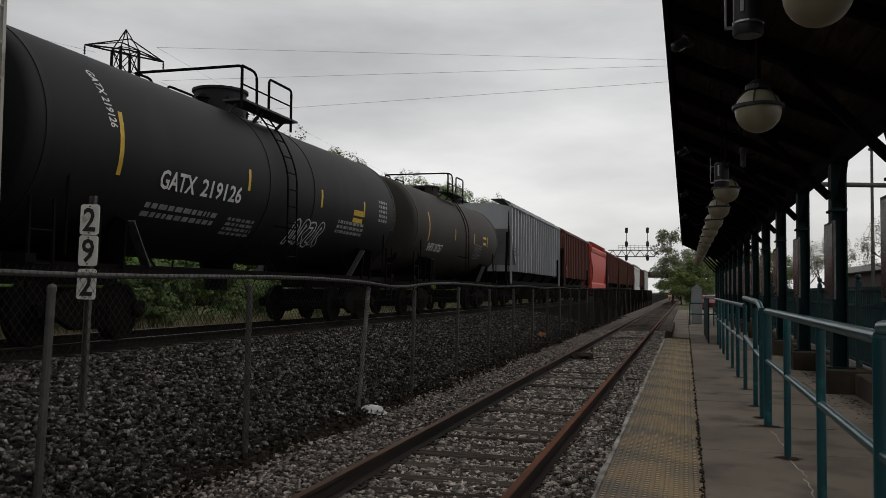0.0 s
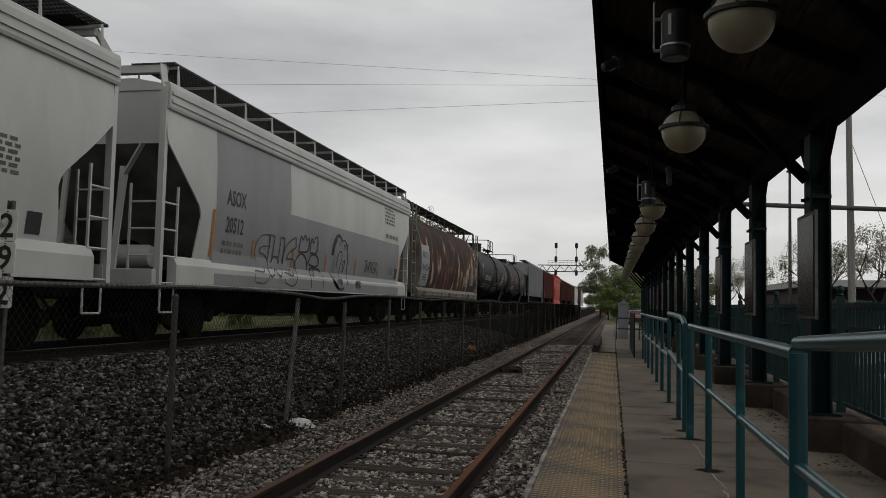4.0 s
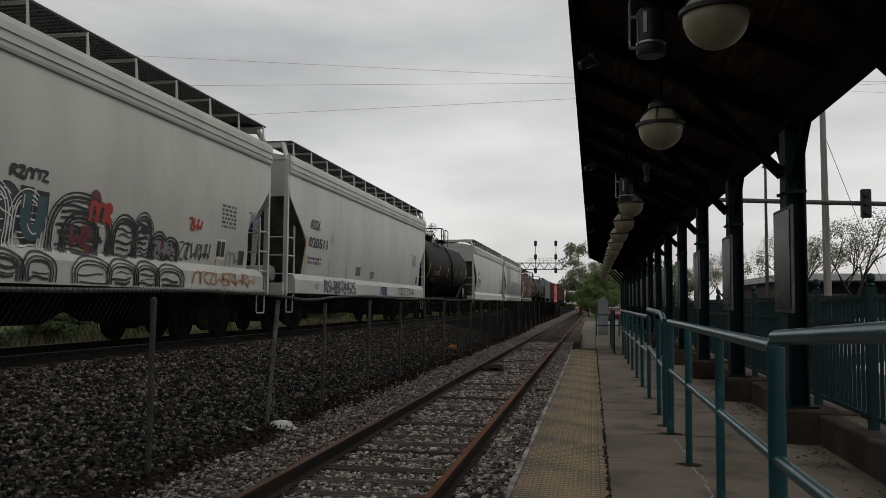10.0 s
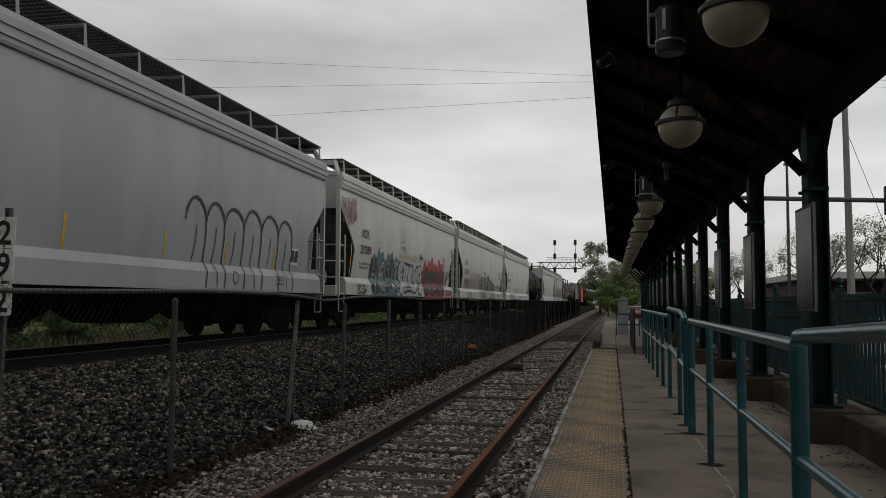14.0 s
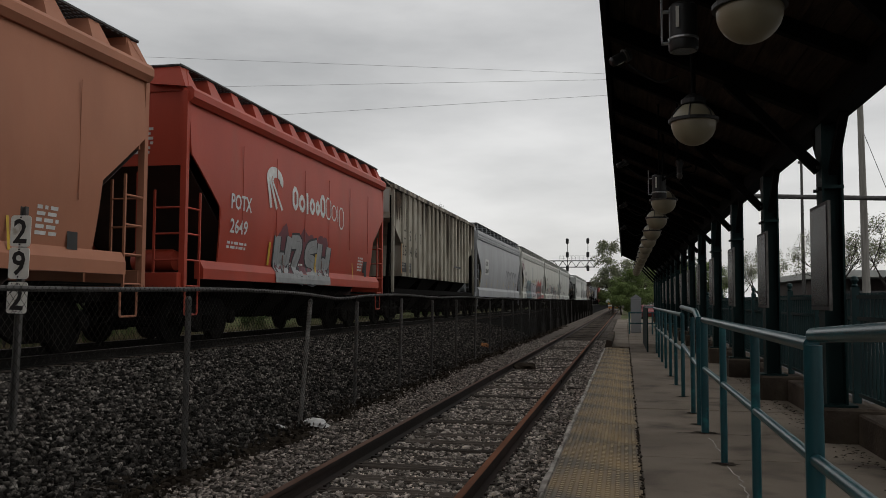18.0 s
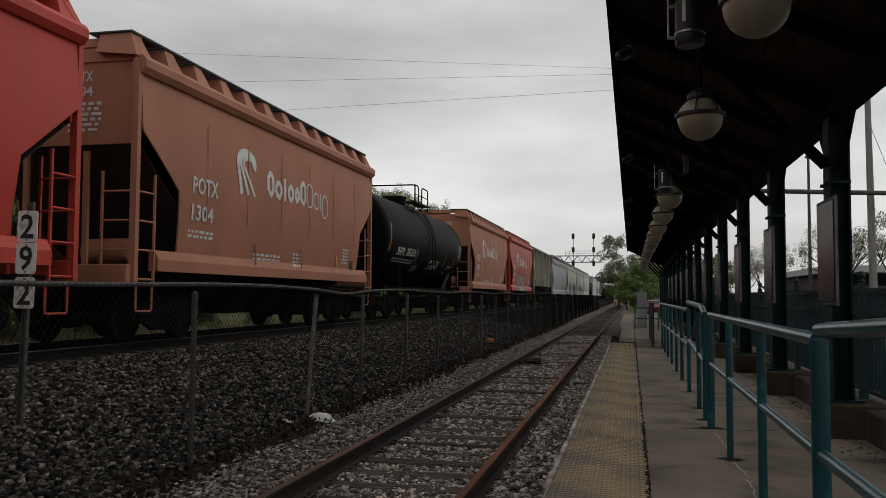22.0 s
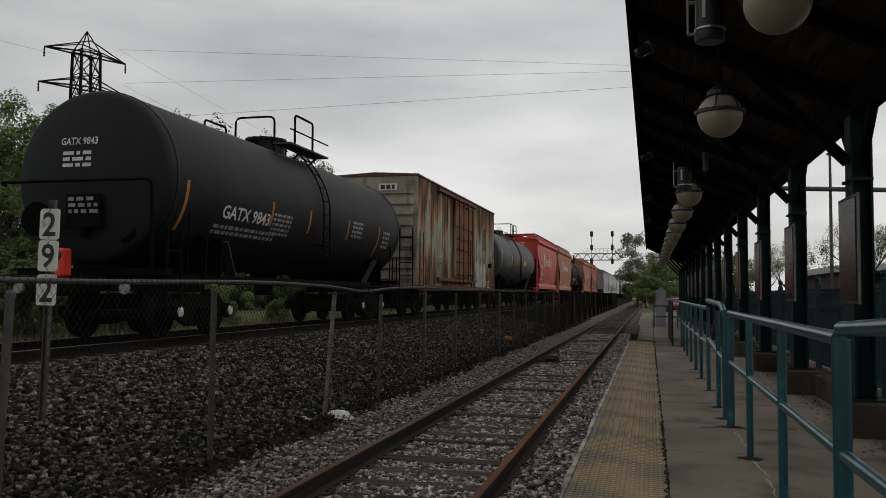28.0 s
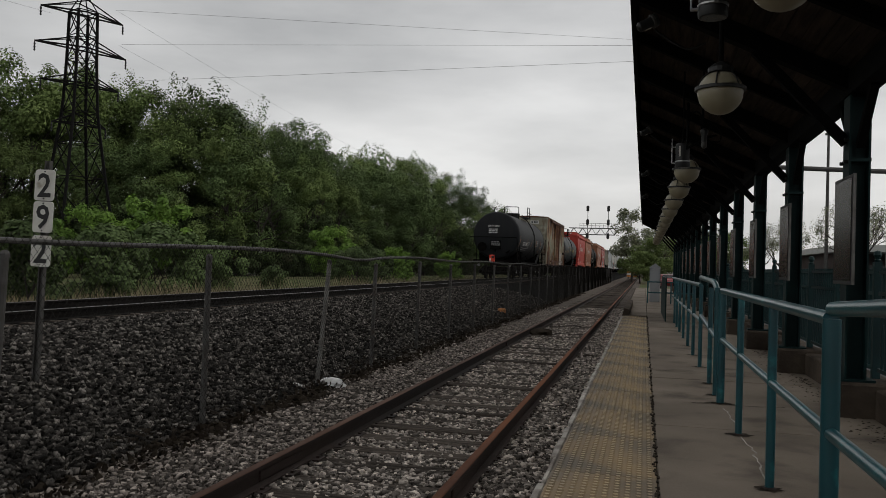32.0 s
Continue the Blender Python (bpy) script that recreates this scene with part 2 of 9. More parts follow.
M["leaf_b"] = mat("dark_leaves", (0.110, 0.155, 0.058), (0.070, 0.105, 0.040), 0.5, 0.8, ovary=0.35, spec=0.15, vary=0.28, island=True)
# darker leaves: the shade low in the wood is put into their colour
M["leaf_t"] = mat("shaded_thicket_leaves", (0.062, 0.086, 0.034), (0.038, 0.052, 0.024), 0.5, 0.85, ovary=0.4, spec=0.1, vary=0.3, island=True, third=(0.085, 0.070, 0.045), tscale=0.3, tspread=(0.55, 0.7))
M["leaf_c"] = mat("bright_shrub_leaves", (0.16, 0.27, 0.048), (0.09, 0.165, 0.032), 0.6, 0.75, spec=0.2, vary=0.4, island=True)
M["leaf_d"] = mat("pale_new_leaves", (0.20, 0.215, 0.125), (0.14, 0.155, 0.09), 0.6, 0.75, vary=0.4, island=True)
M["reed"] = mat("dry_grass_blades", (0.26, 0.21, 0.125), (0.16, 0.14, 0.07), 0.6, 0.9, vary=0.4, island=True, third=(0.07, 0.11, 0.03), tscale=0.2, tspread=(0.5, 0.62))


# ---- mesh helpers ----
def part(name, bm, material, parent=None, label="", smooth=False):
    """Links a bmesh as one mesh object under a thing or a part."""
    me = bpy.data.meshes.new(name)
    bm.to_mesh(me)
    bm.free()
    return mesh_part(name, me, material, parent, label, smooth)


def mesh_part(name, me, material, parent=None, label="", smooth=False):
    for m in (material if isinstance(material, (list, tuple)) else [material]):
        if m and not me.materials or isinstance(material, (list, tuple)):
            me.materials.append(m)
    if smooth:
        me.polygons.foreach_set("use_smooth", [True] * len(me.polygons))
        me.set_sharp_from_angle(angle=radians(35))
    ob = new(name, me)
    if parent:
        ob.parent = parent
    if label:
        ob["label"] = label
    return ob


def raw(name, verts, faces, material, parent=None, label="", smooth=False):
    me = bpy.data.meshes.new(name)
    me.from_pydata([tuple(v) for v in verts], [], [tuple(f) for f in faces])
    me.update()
    return mesh_part(name, me, material, parent, label, smooth)


def thing(name, label, category, at=(0, 0, 0), group="", kind=""):
    ob = new(name)
    ob.empty_display_size = 0.2
    ob.matrix_basis = at if isinstance(at, Matrix) else Matrix.Translation(at)
    return tagged(ob, label, category, group, kind)


def box(bm, x0, x1, y0, y1, z0, z1, bevel=0.0):
    r = bmesh.ops.create_cube(bm, size=1.0, matrix=Matrix.LocRotScale(((x0 + x1) / 2, (y0 + y1) / 2, (z0 + z1) / 2), None, (abs(x1 - x0), abs(y1 - y0), abs(z1 - z0))))
    if bevel:
        es = list({e for v in r["verts"] for e in v.link_edges})
        bmesh.ops.bevel(bm, geom=es, offset=bevel, segments=1, affect="EDGES", profile=0.5)
    return r["verts"]


def boxed(*a, bevel=0.0):
    bm = bmesh.new()
    box(bm, *a, bevel=bevel)
    return bm


def bar(bm, p, q, w, h=None, sides=4):
    """A beam from p to q: a square section of w by h, or a round one of radius w when sides > 4."""
    p, q = Vector(p), Vector(q)
    d = (q - p).normalized()
    up = Vector((0, 0, 1)) if abs(d.z) < 0.95 else Vector((0, 1, 0))
    s = d.cross(up).normalized()
    u = s.cross(d)
    h = h or w
    if sides == 4:
        ring = [(s * a * w / 2 + u * b * h / 2) for a, b in ((-1, -1), (1, -1), (1, 1), (-1, 1))]
    else:
        ring = [(s * math.cos(k * 2 * math.pi / sides) + u * math.sin(k * 2 * math.pi / sides)) * w for k in range(sides)]
    a = [bm.verts.new(p + r) for r in ring]
    b = [bm.verts.new(q + r) for r in ring]
    n = len(ring)
    for k in range(n):
        bm.faces.new((a[k], a[(k + 1) % n], b[(k + 1) % n], b[k]))
    bm.faces.new(a[::-1])
    bm.faces.new(b)


def tube(bm, pts, r, sides=8):
    """A round tube through the points, with mitred bends."""
    pts = [Vector(p) for p in pts]
    rings = []
    for i, p in enumerate(pts):
        d = (pts[min(i + 1, len(pts) - 1)] - pts[max(i - 1, 0)]).normalized()
        up = Vector((0, 0, 1)) if abs(d.z) < 0.9 else Vector((1, 0, 0))
        s = d.cross(up).normalized()
        u = s.cross(d)
        rings.append([bm.verts.new(p + (s * math.cos(k * 2 * math.pi / sides) + u * math.sin(k * 2 * math.pi / sides)) * r) for k in range(sides)])
    for a, b in zip(rings, rings[1:]):
        for k in range(sides):
            bm.faces.new((a[k], a[(k + 1) % sides], b[(k + 1) % sides], b[k]))
    bm.faces.new(rings[0][::-1])
    bm.faces.new(rings[-1])


def bent(pts, r=0.12, n=4):
    """The points with the corners rounded."""
    pts = [Vector(p) for p in pts]
    res = [pts[0]]
    for a, b, c in zip(pts, pts[1:], pts[2:]):
        u, v = (a - b), (c - b)
        k = min(r, u.length * 0.45, v.length * 0.45)
        p, q = b + u.normalized() * k, b + v.normalized() * k
        for i in range(n + 1):
            t = i / n
            res.append(p * (1 - t) ** 2 + b * 2 * t * (1 - t) + q * t * t)
    return res + [pts[-1]]


def tubes(*runs, r=0.02, sides=6):
    bm = bmesh.new()
    for run in runs:
        tube(bm, run, r, sides)
    return bm


def lathe(profile, axis="z", n=24, centre=(0, 0, 0)):
    """A turned form from (radius, height) points."""
    bm = bmesh.new()
    rings = []
    for r, h in profile:
        ring = []
        for k in range(n):
            a = 2 * math.pi * k / n
            c, s = r * math.cos(a), r * math.sin(a)
            v = {"z": (c, s, h), "y": (c, h, s), "x": (h, c, s)}[axis]
            ring.append(bm.verts.new(Vector(v) + Vector(centre)))
        rings.append(ring)
    for a, b in zip(rings, rings[1:]):
        for k in range(n):
            f = (a[k], a[(k + 1) % n], b[(k + 1) % n], b[k])
            bm.faces.new(f)
    bm.faces.new(rings[0][::-1])
    bm.faces.new(rings[-1])
    bmesh.ops.remove_doubles(bm, verts=bm.verts, dist=1e-5)
    bmesh.ops.recalc_face_normals(bm, faces=bm.faces)
    return bm


def extrude_y(outline, y0, y1):
    """An (x, z) outline drawn out along y."""
    bm = bmesh.new()
    a = [bm.verts.new((x, y0, z)) for x, z in outline]
    b = [bm.verts.new((x, y1, z)) for x, z in outline]
    n = len(a)
    for k in range(n):
        bm.faces.new((a[k], a[(k + 1) % n], b[(k + 1) % n], b[k]))
    bm.faces.new(a[::-1])
    bm.faces.new(b)
    bmesh.ops.recalc_face_normals(bm, faces=bm.faces)
    return bm


def flat_text(body, size, bold=0.018):
    """The words as a flat mesh: vertices and faces in (u, v), left aligned on the base line."""
    cu = bpy.data.curves.new("letters", "FONT")
    cu.body, cu.size, cu.resolution_u, cu.offset = body, size, 2, size * bold
    ob = bpy.data.objects.new("letters", cu)
    scene.collection.objects.link(ob)
    me = bpy.data.meshes.new_from_object(ob.evaluated_get(bpy.context.evaluated_depsgraph_get()))
    vs = [(v.co.x, v.co.y) for v in me.vertices]
    fs = [tuple(p.vertices) for p in me.polygons]
    bpy.data.objects.remove(ob)
    bpy.data.curves.remove(cu)
    bpy.data.meshes.remove(me)
    return vs, fs


# ---- the ground: one sheet with the two track beds ----
PROFILE = [(-600, -0.3), (-120, -0.3), (-40, -0.1), (-24, 0.1), (-15, 0.15), (-13.2, 0.2), (-11.6, 0.50), (-10.6, 0.585), (-7.5, 0.585), (-6.6, 0.47), (-5.5, 0.28),
           (-4.9, 0.10), (-4.35, -0.08), (-4.0, -0.165), (-3.0, -0.160), (-2.88, -0.195), (-1.27, -0.195), (-1.15, -0.160), (-0.7, -0.160), (-0.45, -0.24), (14, -0.24), (60, 0.0), (600, 0.0)]


def ground_z(x):
    for (a, za), (b, zb) in zip(PROFILE, PROFILE[1:]):
        if a <= x <= b:
            return za + (zb - za) * (x - a) / (b - a)
    return 0.0


def strip_sheet(name, cols, ys, material, lump, kind_label):
    vs, fs = [], []
    for y in ys:
        for x in cols:
            z = ground_z(x) + lump * noise.noise(Vector((x * 0.9, y * 0.9, 0))) + lump * 0.5 * noise.noise(Vector((x * 3, y * 3, 5)))
            vs.append((x, y, z))
    n = len(cols)
    for j in range(len(ys) - 1):
        for i in range(n - 1):
            fs.append((j * n + i, j * n + i + 1, (j + 1) * n + i + 1, (j + 1) * n + i))
    ob = raw(name, vs, fs, material, smooth=True)
    return tagged(ob, kind_label, "ground", kind="structure")


gx = [-600, -300, -120, -80, -60, -40, -30, -24, -18, -15, -13.2, -12.4, -11.6, -10.6, -9.05, -7.5, -6.6, -6.0, -5.5, -4.9, -4.35, -4.0, -3.0, -2.88, -2.0, -1.27, -1.15, -0.7, -0.45, 4, 14, 30, 60, 200, 600]
gy = [-400, -150, -60, -30, -15] + [i * 1.5 - 12 for i in range(70)] + [100, 115, 130, 150, 175, 200, 240, 300, 400, 600, 900, 1400]
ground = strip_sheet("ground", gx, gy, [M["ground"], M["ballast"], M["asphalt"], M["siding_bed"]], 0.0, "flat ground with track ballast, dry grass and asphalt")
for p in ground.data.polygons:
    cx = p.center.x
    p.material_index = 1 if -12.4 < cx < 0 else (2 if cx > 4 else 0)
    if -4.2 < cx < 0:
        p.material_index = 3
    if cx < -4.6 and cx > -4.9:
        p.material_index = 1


# ---- ballast stones: loose crushed rock, lying on the beds ----
def stones(name, material, count, region, size, label, seed, flat=0.5, ties=False, wander=0.0, heap=0.0):
    rg = np.random.default_rng(seed)
    # a broken, sharp-edged block: eight corners pulled about
    base = np.array([(x, y, z) for z in (-1, 1) for y in (-1, 1) for x in (-1, 1)], float) * 0.72
    tri = np.array([(0, 2, 3), (0, 3, 1), (4, 5, 7), (4, 7, 6), (0, 1, 5), (0, 5, 4), (2, 6, 7), (2, 7, 3), (0, 4, 6), (0, 6, 2), (1, 3, 7), (1, 7, 5)])
    x0, x1, y0, y1 = region
    # thicker on the ground close to the platform's end, thinner far off
    u = rg.random(count)
    ys = y0 + (y1 - y0) * u ** 1.7
    xs = x0 + (x1 - x0) * rg.random(count)
    xs = xs + wander * np.sin(ys * 2.1) * np.sin(ys * 0.7 + 1)
    if ties:                          # most stones have settled between the ties
        ph = (ys - 2.0 + 0.2775) % 0.555 - 0.2775
        on = (np.abs(ph) < 0.09) & (rg.random(count) < 0.62) & (np.abs(xs - NEAR_X) < 0.69)
        ys = np.where(on, ys - ph + np.sign(ph) * (0.10 + 0.14 * rg.random(count)), ys)
    zs = np.interp(xs, [p[0] for p in PROFILE], [p[1] for p in PROFILE])
    nv = len(base)
    pts = np.repeat(base[None], count, 0) + 0.24 * rg.standard_normal((count, nv, 3)).clip(-1.4, 1.4)
    sc = size * (0.55 + 0.9 * rg.random((count, 1, 1)))
    pts = pts * sc * np.stack([0.8 + 0.7 * rg.random((count, 1)), 0.7 + 0.5 * rg.random((count, 1)), flat * (0.7 + 0.8 * rg.random((count, 1)))], -1)
    ang = rg.random(count) * 6.283
    tilt = rg.normal(0, 0.65, count)
    ca, sa, ct, st = np.cos(ang), np.sin(ang), np.cos(tilt), np.sin(tilt)
    x, y, z = pts[..., 0], pts[..., 1], pts[..., 2]
    y, z = y * ct[:, None] - z * st[:, None], y * st[:, None] + z * ct[:, None]
    x, y = x * ca[:, None] - y * sa[:, None], x * sa[:, None] + y * ca[:, None]
    up = (rg.random(count) * heap)[:, None]                 # stones piled over one another
    pts = np.stack([x + xs[:, None], y + ys[:, None], z + zs[:, None] + up + sc[:, :, 0] * 0.25], -1).reshape(-1, 3)
    faces = (tri[None] + (np.arange(count) * nv)[:, None, None]).reshape(-1, 3)
    me = bpy.data.meshes.new(name)
    me.vertices.add(len(pts))
    me.vertices.foreach_set("co", pts.ravel())
    me.loops.add(faces.size)
    me.loops.foreach_set("vertex_index", faces.ravel().astype(np.int32))
    me.polygons.add(len(faces))
    me.polygons.foreach_set("loop_start", np.arange(0, faces.size, 3, dtype=np.int32))
    me.update(calc_edges=True)
    me.validate()
    ob = mesh_part(name, me, material)
    return tagged(ob, label, "gravel", kind="stuff")


stones("ballast_stones", M["stone"], 88000, (-7.6, -4.15, 3.5, 40), 0.0245, "grey crushed ballast stones beside the main track", 3, flat=0.62, heap=0.045)
stones("ballast_stones", M["stone3"], 30000, (-4.15, -2.96, 3.5, 38), 0.0185, "dull fine gravel between the fence and the siding", 14, flat=0.42, heap=0.014)
stones("ballast_stones", M["stone2"], 58000, (-2.98, -0.56, 2.5, 38), 0.0205, "brownish grey ballast stones between the siding's ties", 4, flat=0.45, ties=True, heap=0.018)
stones("soil_clods", M["soil"], 4200, (-4.34, -4.04, 6.5, 60), 0.040, "dark soil and rotted leaves along the foot of the fence", 6, flat=0.45, wander=0.16)


# ---- tracks ----
def rail_outline(cx, top):
    h = [(-0.065, -0.165), (0.065, -0.165), (0.065, -0.152), (0.012, -0.135), (0.010, -0.045), (0.034, -0.036), (0.035, -0.006), (0.027, 0.0),
         (-0.027, 0.0), (-0.035, -0.006), (-0.034, -0.036), (-0.010, -0.045), (-0.012, -0.135), (-0.065, -0.152)]
    return [(cx + x, top + z) for x, z in h]


def rail(track, cx, top, y0, y1, material, head):
    bm = extrude_y(rail_outline(cx, top), y0, y1)
    for f in bm.faces:
        if f.normal.z > 0.5 and f.calc_center_median().z > top - 0.02:
            f.material_index = 1
    return part("rail", bm, [material, head], track)


siding = thing("siding_track", "rusty siding track on weathered wooden ties", "railway track", kind="structure")
for s in (-0.7525, 0.7525):
    rail(siding, NEAR_X + s, 0.0, -30, 178, M["rail_rust"], M["rail_top"] if s < 0 else M["rail_orange"])
main = thing("main_track", "main line track with worn rails on dark ballast", "railway track", kind="structure")
for s in (-0.7525, 0.7525):
    rail(main, MAIN_X + s, MAIN_Z, -300, 900, M["rail_dark"], M["rail_head"])


def tie_mesh(seed):
    r = random.Random(seed)
    bm = bmesh.new()
    box(bm, -1.28, 1.28, -0.11, 0.11, -0.16, 0.0, bevel=0.02)
    for v in bm.verts:
        v.co.x += r.uniform(-0.03, 0.03)
        v.co.y += r.uniform(-0.012, 0.012)
        v.co.z += r.uniform(-0.012, 0.006)
    me = bpy.data.meshes.new("tie")
    bm.to_mesh(me)
    bm.free()
    me.materials.append(M["tie"])
    return me


tie_meshes = [tie_mesh(k) for k in range(6)]
TIES = [2.0 + 0.555 * i for i in range(310)]
for i, y in enumerate(TIES[:150]):
    ob = new("tie", tie_meshes[i % 6])
    ob.parent = siding
    ob.matrix_basis = pose(NEAR_X + rnd.uniform(-0.05, 0.05), y + rnd.uniform(-0.04, 0.04), -0.152 + rnd.uniform(-0.020, 0.006), 0, 0, rnd.uniform(-2.2, 2.2) + (180 if i % 2 else 0))
bm = bmesh.new()
for y in TIES[150:]:
    box(bm, NEAR_X - 1.28, NEAR_X + 1.28, y - 0.11, y + 0.11, -0.32, -0.165)
tagged(part("far_ties", bm, M["tie"], siding), kind="stuff")
bm = bmesh.new()
for i in range(520):
    y = -20 + i * 0.5
    box(bm, MAIN_X - 1.3, MAIN_X + 1.3, y - 0.11, y + 0.11, MAIN_Z - 0.30, MAIN_Z - 0.155)
tagged(part("ties", bm, M["tie"], main), kind="stuff")
# tie plates on the near ties
bm = bmesh.new()
for y in TIES[:24]:
    for s in (-0.7525, 0.7525):
        box(bm, NEAR_X + s - 0.14, NEAR_X + s + 0.14, y - 0.085, y + 0.085, -0.168, -0.152)
        for k in (-0.10, 0.10):
            box(bm, NEAR_X + s + k - 0.014, NEAR_X + s + k + 0.014, y - 0.014, y + 0.014, -0.152, -0.135)
tagged(part("tie_plates", bm, M["rail_rust"], siding), kind="stuff")
# splice bars at the rail joints
for y in (6.4, 18.3, 30.2):
    for s in (-0.7525, 0.7525):
        bm = boxed(NEAR_X + s - 0.026, NEAR_X + s + 0.026, y - 0.40, y + 0.45, -0.13, -0.05, bevel=0.008)
        part("splice_bar", bm, M["rail_rust"], siding)

# ---- platform ----
platform = thing("platform", "low concrete station platform with worn slabs", "platform", kind="structure")
P0, P1 = -8.0, 60.0
EDGE = -0.52
y = P0
k = 0
JOINTS = []
while y < P1:
    y2 = y + (3.1 if k % 2 else 2.95)
    x0 = 0.112
    bm = boxed(x0, 2.02, y + 0.006, y2 - 0.006, -0.2, PLAT_Z - 0.002 * (k % 3), bevel=0.008)
    part("slab", bm, M["concrete"], platform)
    JOINTS.append(y2)
    y, k = y2, k + 1
bm = boxed(EDGE + 0.012, 0.098, P0, 23.1, -0.25, PLAT_Z - 0.022)
part("edge_bed", bm, M["kerb"], platform)
bm = boxed(EDGE + 0.012, 0.098, 23.112, P1, -0.25, PLAT_Z - 0.003, bevel=0.01)
part("edge_bed", bm, M["concrete"], platform)
yn = P0
while yn < 23.0:                     # chipped concrete edge in uneven lengths
    y2 = min(yn + rnd.uniform(0.12, 0.5), 23.1)
    bm = boxed(EDGE - 0.045 + rnd.uniform(-0.012, 0.014), EDGE, yn, y2, -0.22, PLAT_Z - 0.012 + rnd.uniform(-0.006, 0.006), bevel=0.012)
    part("nosing", bm, M["white_edge"], platform, "worn white painted platform edge")
    yn = y2
bm = boxed(EDGE - 0.05, EDGE, 23.112, P1, -0.22, PLAT_Z - 0.008, bevel=0.012)
part("nosing", bm, M["kerb"], platform)
# low upstand where the tactile strip ends
bm = extrude_y([(EDGE - 0.02, PLAT_Z), (EDGE + 0.16, PLAT_Z), (EDGE + 0.16, PLAT_Z + 0.16), (EDGE + 0.02, PLAT_Z + 0.20)], 23.4, 31.0)
part("upstand", bm, M["kerb"], platform, "low concrete upstand at the platform edge")
bm = boxed(EDGE + 0.16, 0.1, 23.15, 23.4, PLAT_Z - 0.002, PLAT_Z + 0.02)
part("threshold", bm, M["kerb"], platform)


def tactile_panel():
    bm = bmesh.new()
    box(bm, EDGE + 0.004, 0.104, 0.008, 1.192, -0.02, 0.0, bevel=0.004)
    for i in range(10):
        for j in range(20):
            cx, cy = EDGE + 0.038 + i * 0.0605, 0.03 + j * 0.0597
            lo = [bm.verts.new((cx + 0.021 * math.cos(a * math.pi / 3), cy + 0.021 * math.sin(a * math.pi / 3), 0.0)) for a in range(6)]
            hi = [bm.verts.new((cx + 0.015 * math.cos(a * math.pi / 3), cy + 0.015 * math.sin(a * math.pi / 3), 0.008)) for a in range(6)]
            for a in range(6):
                bm.faces.new((lo[a], lo[(a + 1) % 6], hi[(a + 1) % 6], hi[a]))
            bm.faces.new(hi).material_index = 1
    me = bpy.data.meshes.new("tactile_panel")
    bm.to_mesh(me)
    bm.free()
    me.materials.append(M["tactile"])
    me.materials.append(M["dome"])
    return me


tp = tactile_panel()
for i in range(22):
    ob = new("tactile_panel", tp)
    ob.parent = platform
    ob.matrix_basis = pose(0, -3.2 + i * 1.2, PLAT_Z - rnd.uniform(0.0, 0.003))

# dirt line where the strip meets the slabs
r2 = random.Random(5)
bm = bmesh.new()
for i in range(420):
    y = r2.uniform(1.5, 24)
    x = 0.105 + r2.gauss(0, 0.007)
    box(bm, x - r2.uniform(0.004, 0.014), x + 0.008, y - 0.02, y + r2.uniform(0.0, 0.03), PLAT_Z - 0.004, PLAT_Z + r2.uniform(0.001, 0.006))
tagged(part("dirt_line", bm, M["soil"]), "crumbs of dark dirt along the tactile strip", "dirt", kind="stuff")

# cracks and a white drip in the slabs
def crack(pts, w, material, label):
    rc = random.Random(int(pts[0][1] * 100))
    fine = []
    for (xa, ya), (xb, yb) in zip(pts, pts[1:]):
        for k in range(8):
            t = k / 8
            fine.append((xa + (xb - xa) * t + rc.gauss(0, 0.008), ya + (yb - ya) * t + rc.gauss(0, 0.008)))
    fine.append(pts[-1])
    vs2, fs2 = [], []
    for (xa, ya), (xb, yb) in zip(fine, fine[1:]):
        l = math.hypot(xb - xa, yb - ya) + 1e-6
        ww = w * rc.uniform(0.5, 1.3)
        ox, oy = -(yb - ya) / l * ww, (xb - xa) / l * ww
        n = len(vs2)
        vs2 += [(xa + ox, ya + oy, PLAT_Z + 0.002), (xa - ox, ya - oy, PLAT_Z + 0.002), (xb - ox, yb - oy, PLAT_Z + 0.002), (xb + ox, yb + oy, PLAT_Z + 0.002)]
        fs2.append((n, n + 1, n + 2, n + 3))
    raw("crack", vs2, fs2, material, platform, label)


crack([(0.48, 8.35), (0.72, 8.42), (0.95, 8.32), (1.3, 8.4)], 0.012, M["soil"], "dark crack in the concrete")
crack([(0.12, 10.9), (0.5, 10.85), (0.9, 10.95), (1.5, 10.9)], 0.008, M["soil"], "dark crack in the concrete")
crack([(0.73, 8.1), (0.76, 7.4), (0.74, 6.9), (0.77, 6.2), (0.74, 5.4)], 0.006, M["white_edge"], "dried white drip line")
# dead leaves and grit at the foot of the kerb wall
r3 = random.Random(15)
vs, fs = [], []
for i in range(420):
    cy = r3.choice((5.6, 7.3, 9.4, 10.6, 12.5, 14.0))
    x, y = 1.9 - abs(r3.gauss(0, 0.16)), cy + r3.gauss(0, 0.35)
    a, s_ = r3.uniform(0, 6.28), r3.uniform(0.008, 0.03)
    n = len(vs)
    z = PLAT_Z + r3.uniform(0.003, 0.012)
    vs += [(x + s_ * math.cos(a), y + s_ * math.sin(a), z), (x - 0.5 * s_ * math.sin(a), y + 0.5 * s_ * math.cos(a), z + 0.006), (x - s_ * math.cos(a), y - s_ * math.sin(a), z)]
    fs.append((n, n + 1, n + 2))
tagged(raw("dead_leaves", vs, fs, M["soil"]), "dead leaves and grit along the kerb wall", "leaves", kind="stuff")

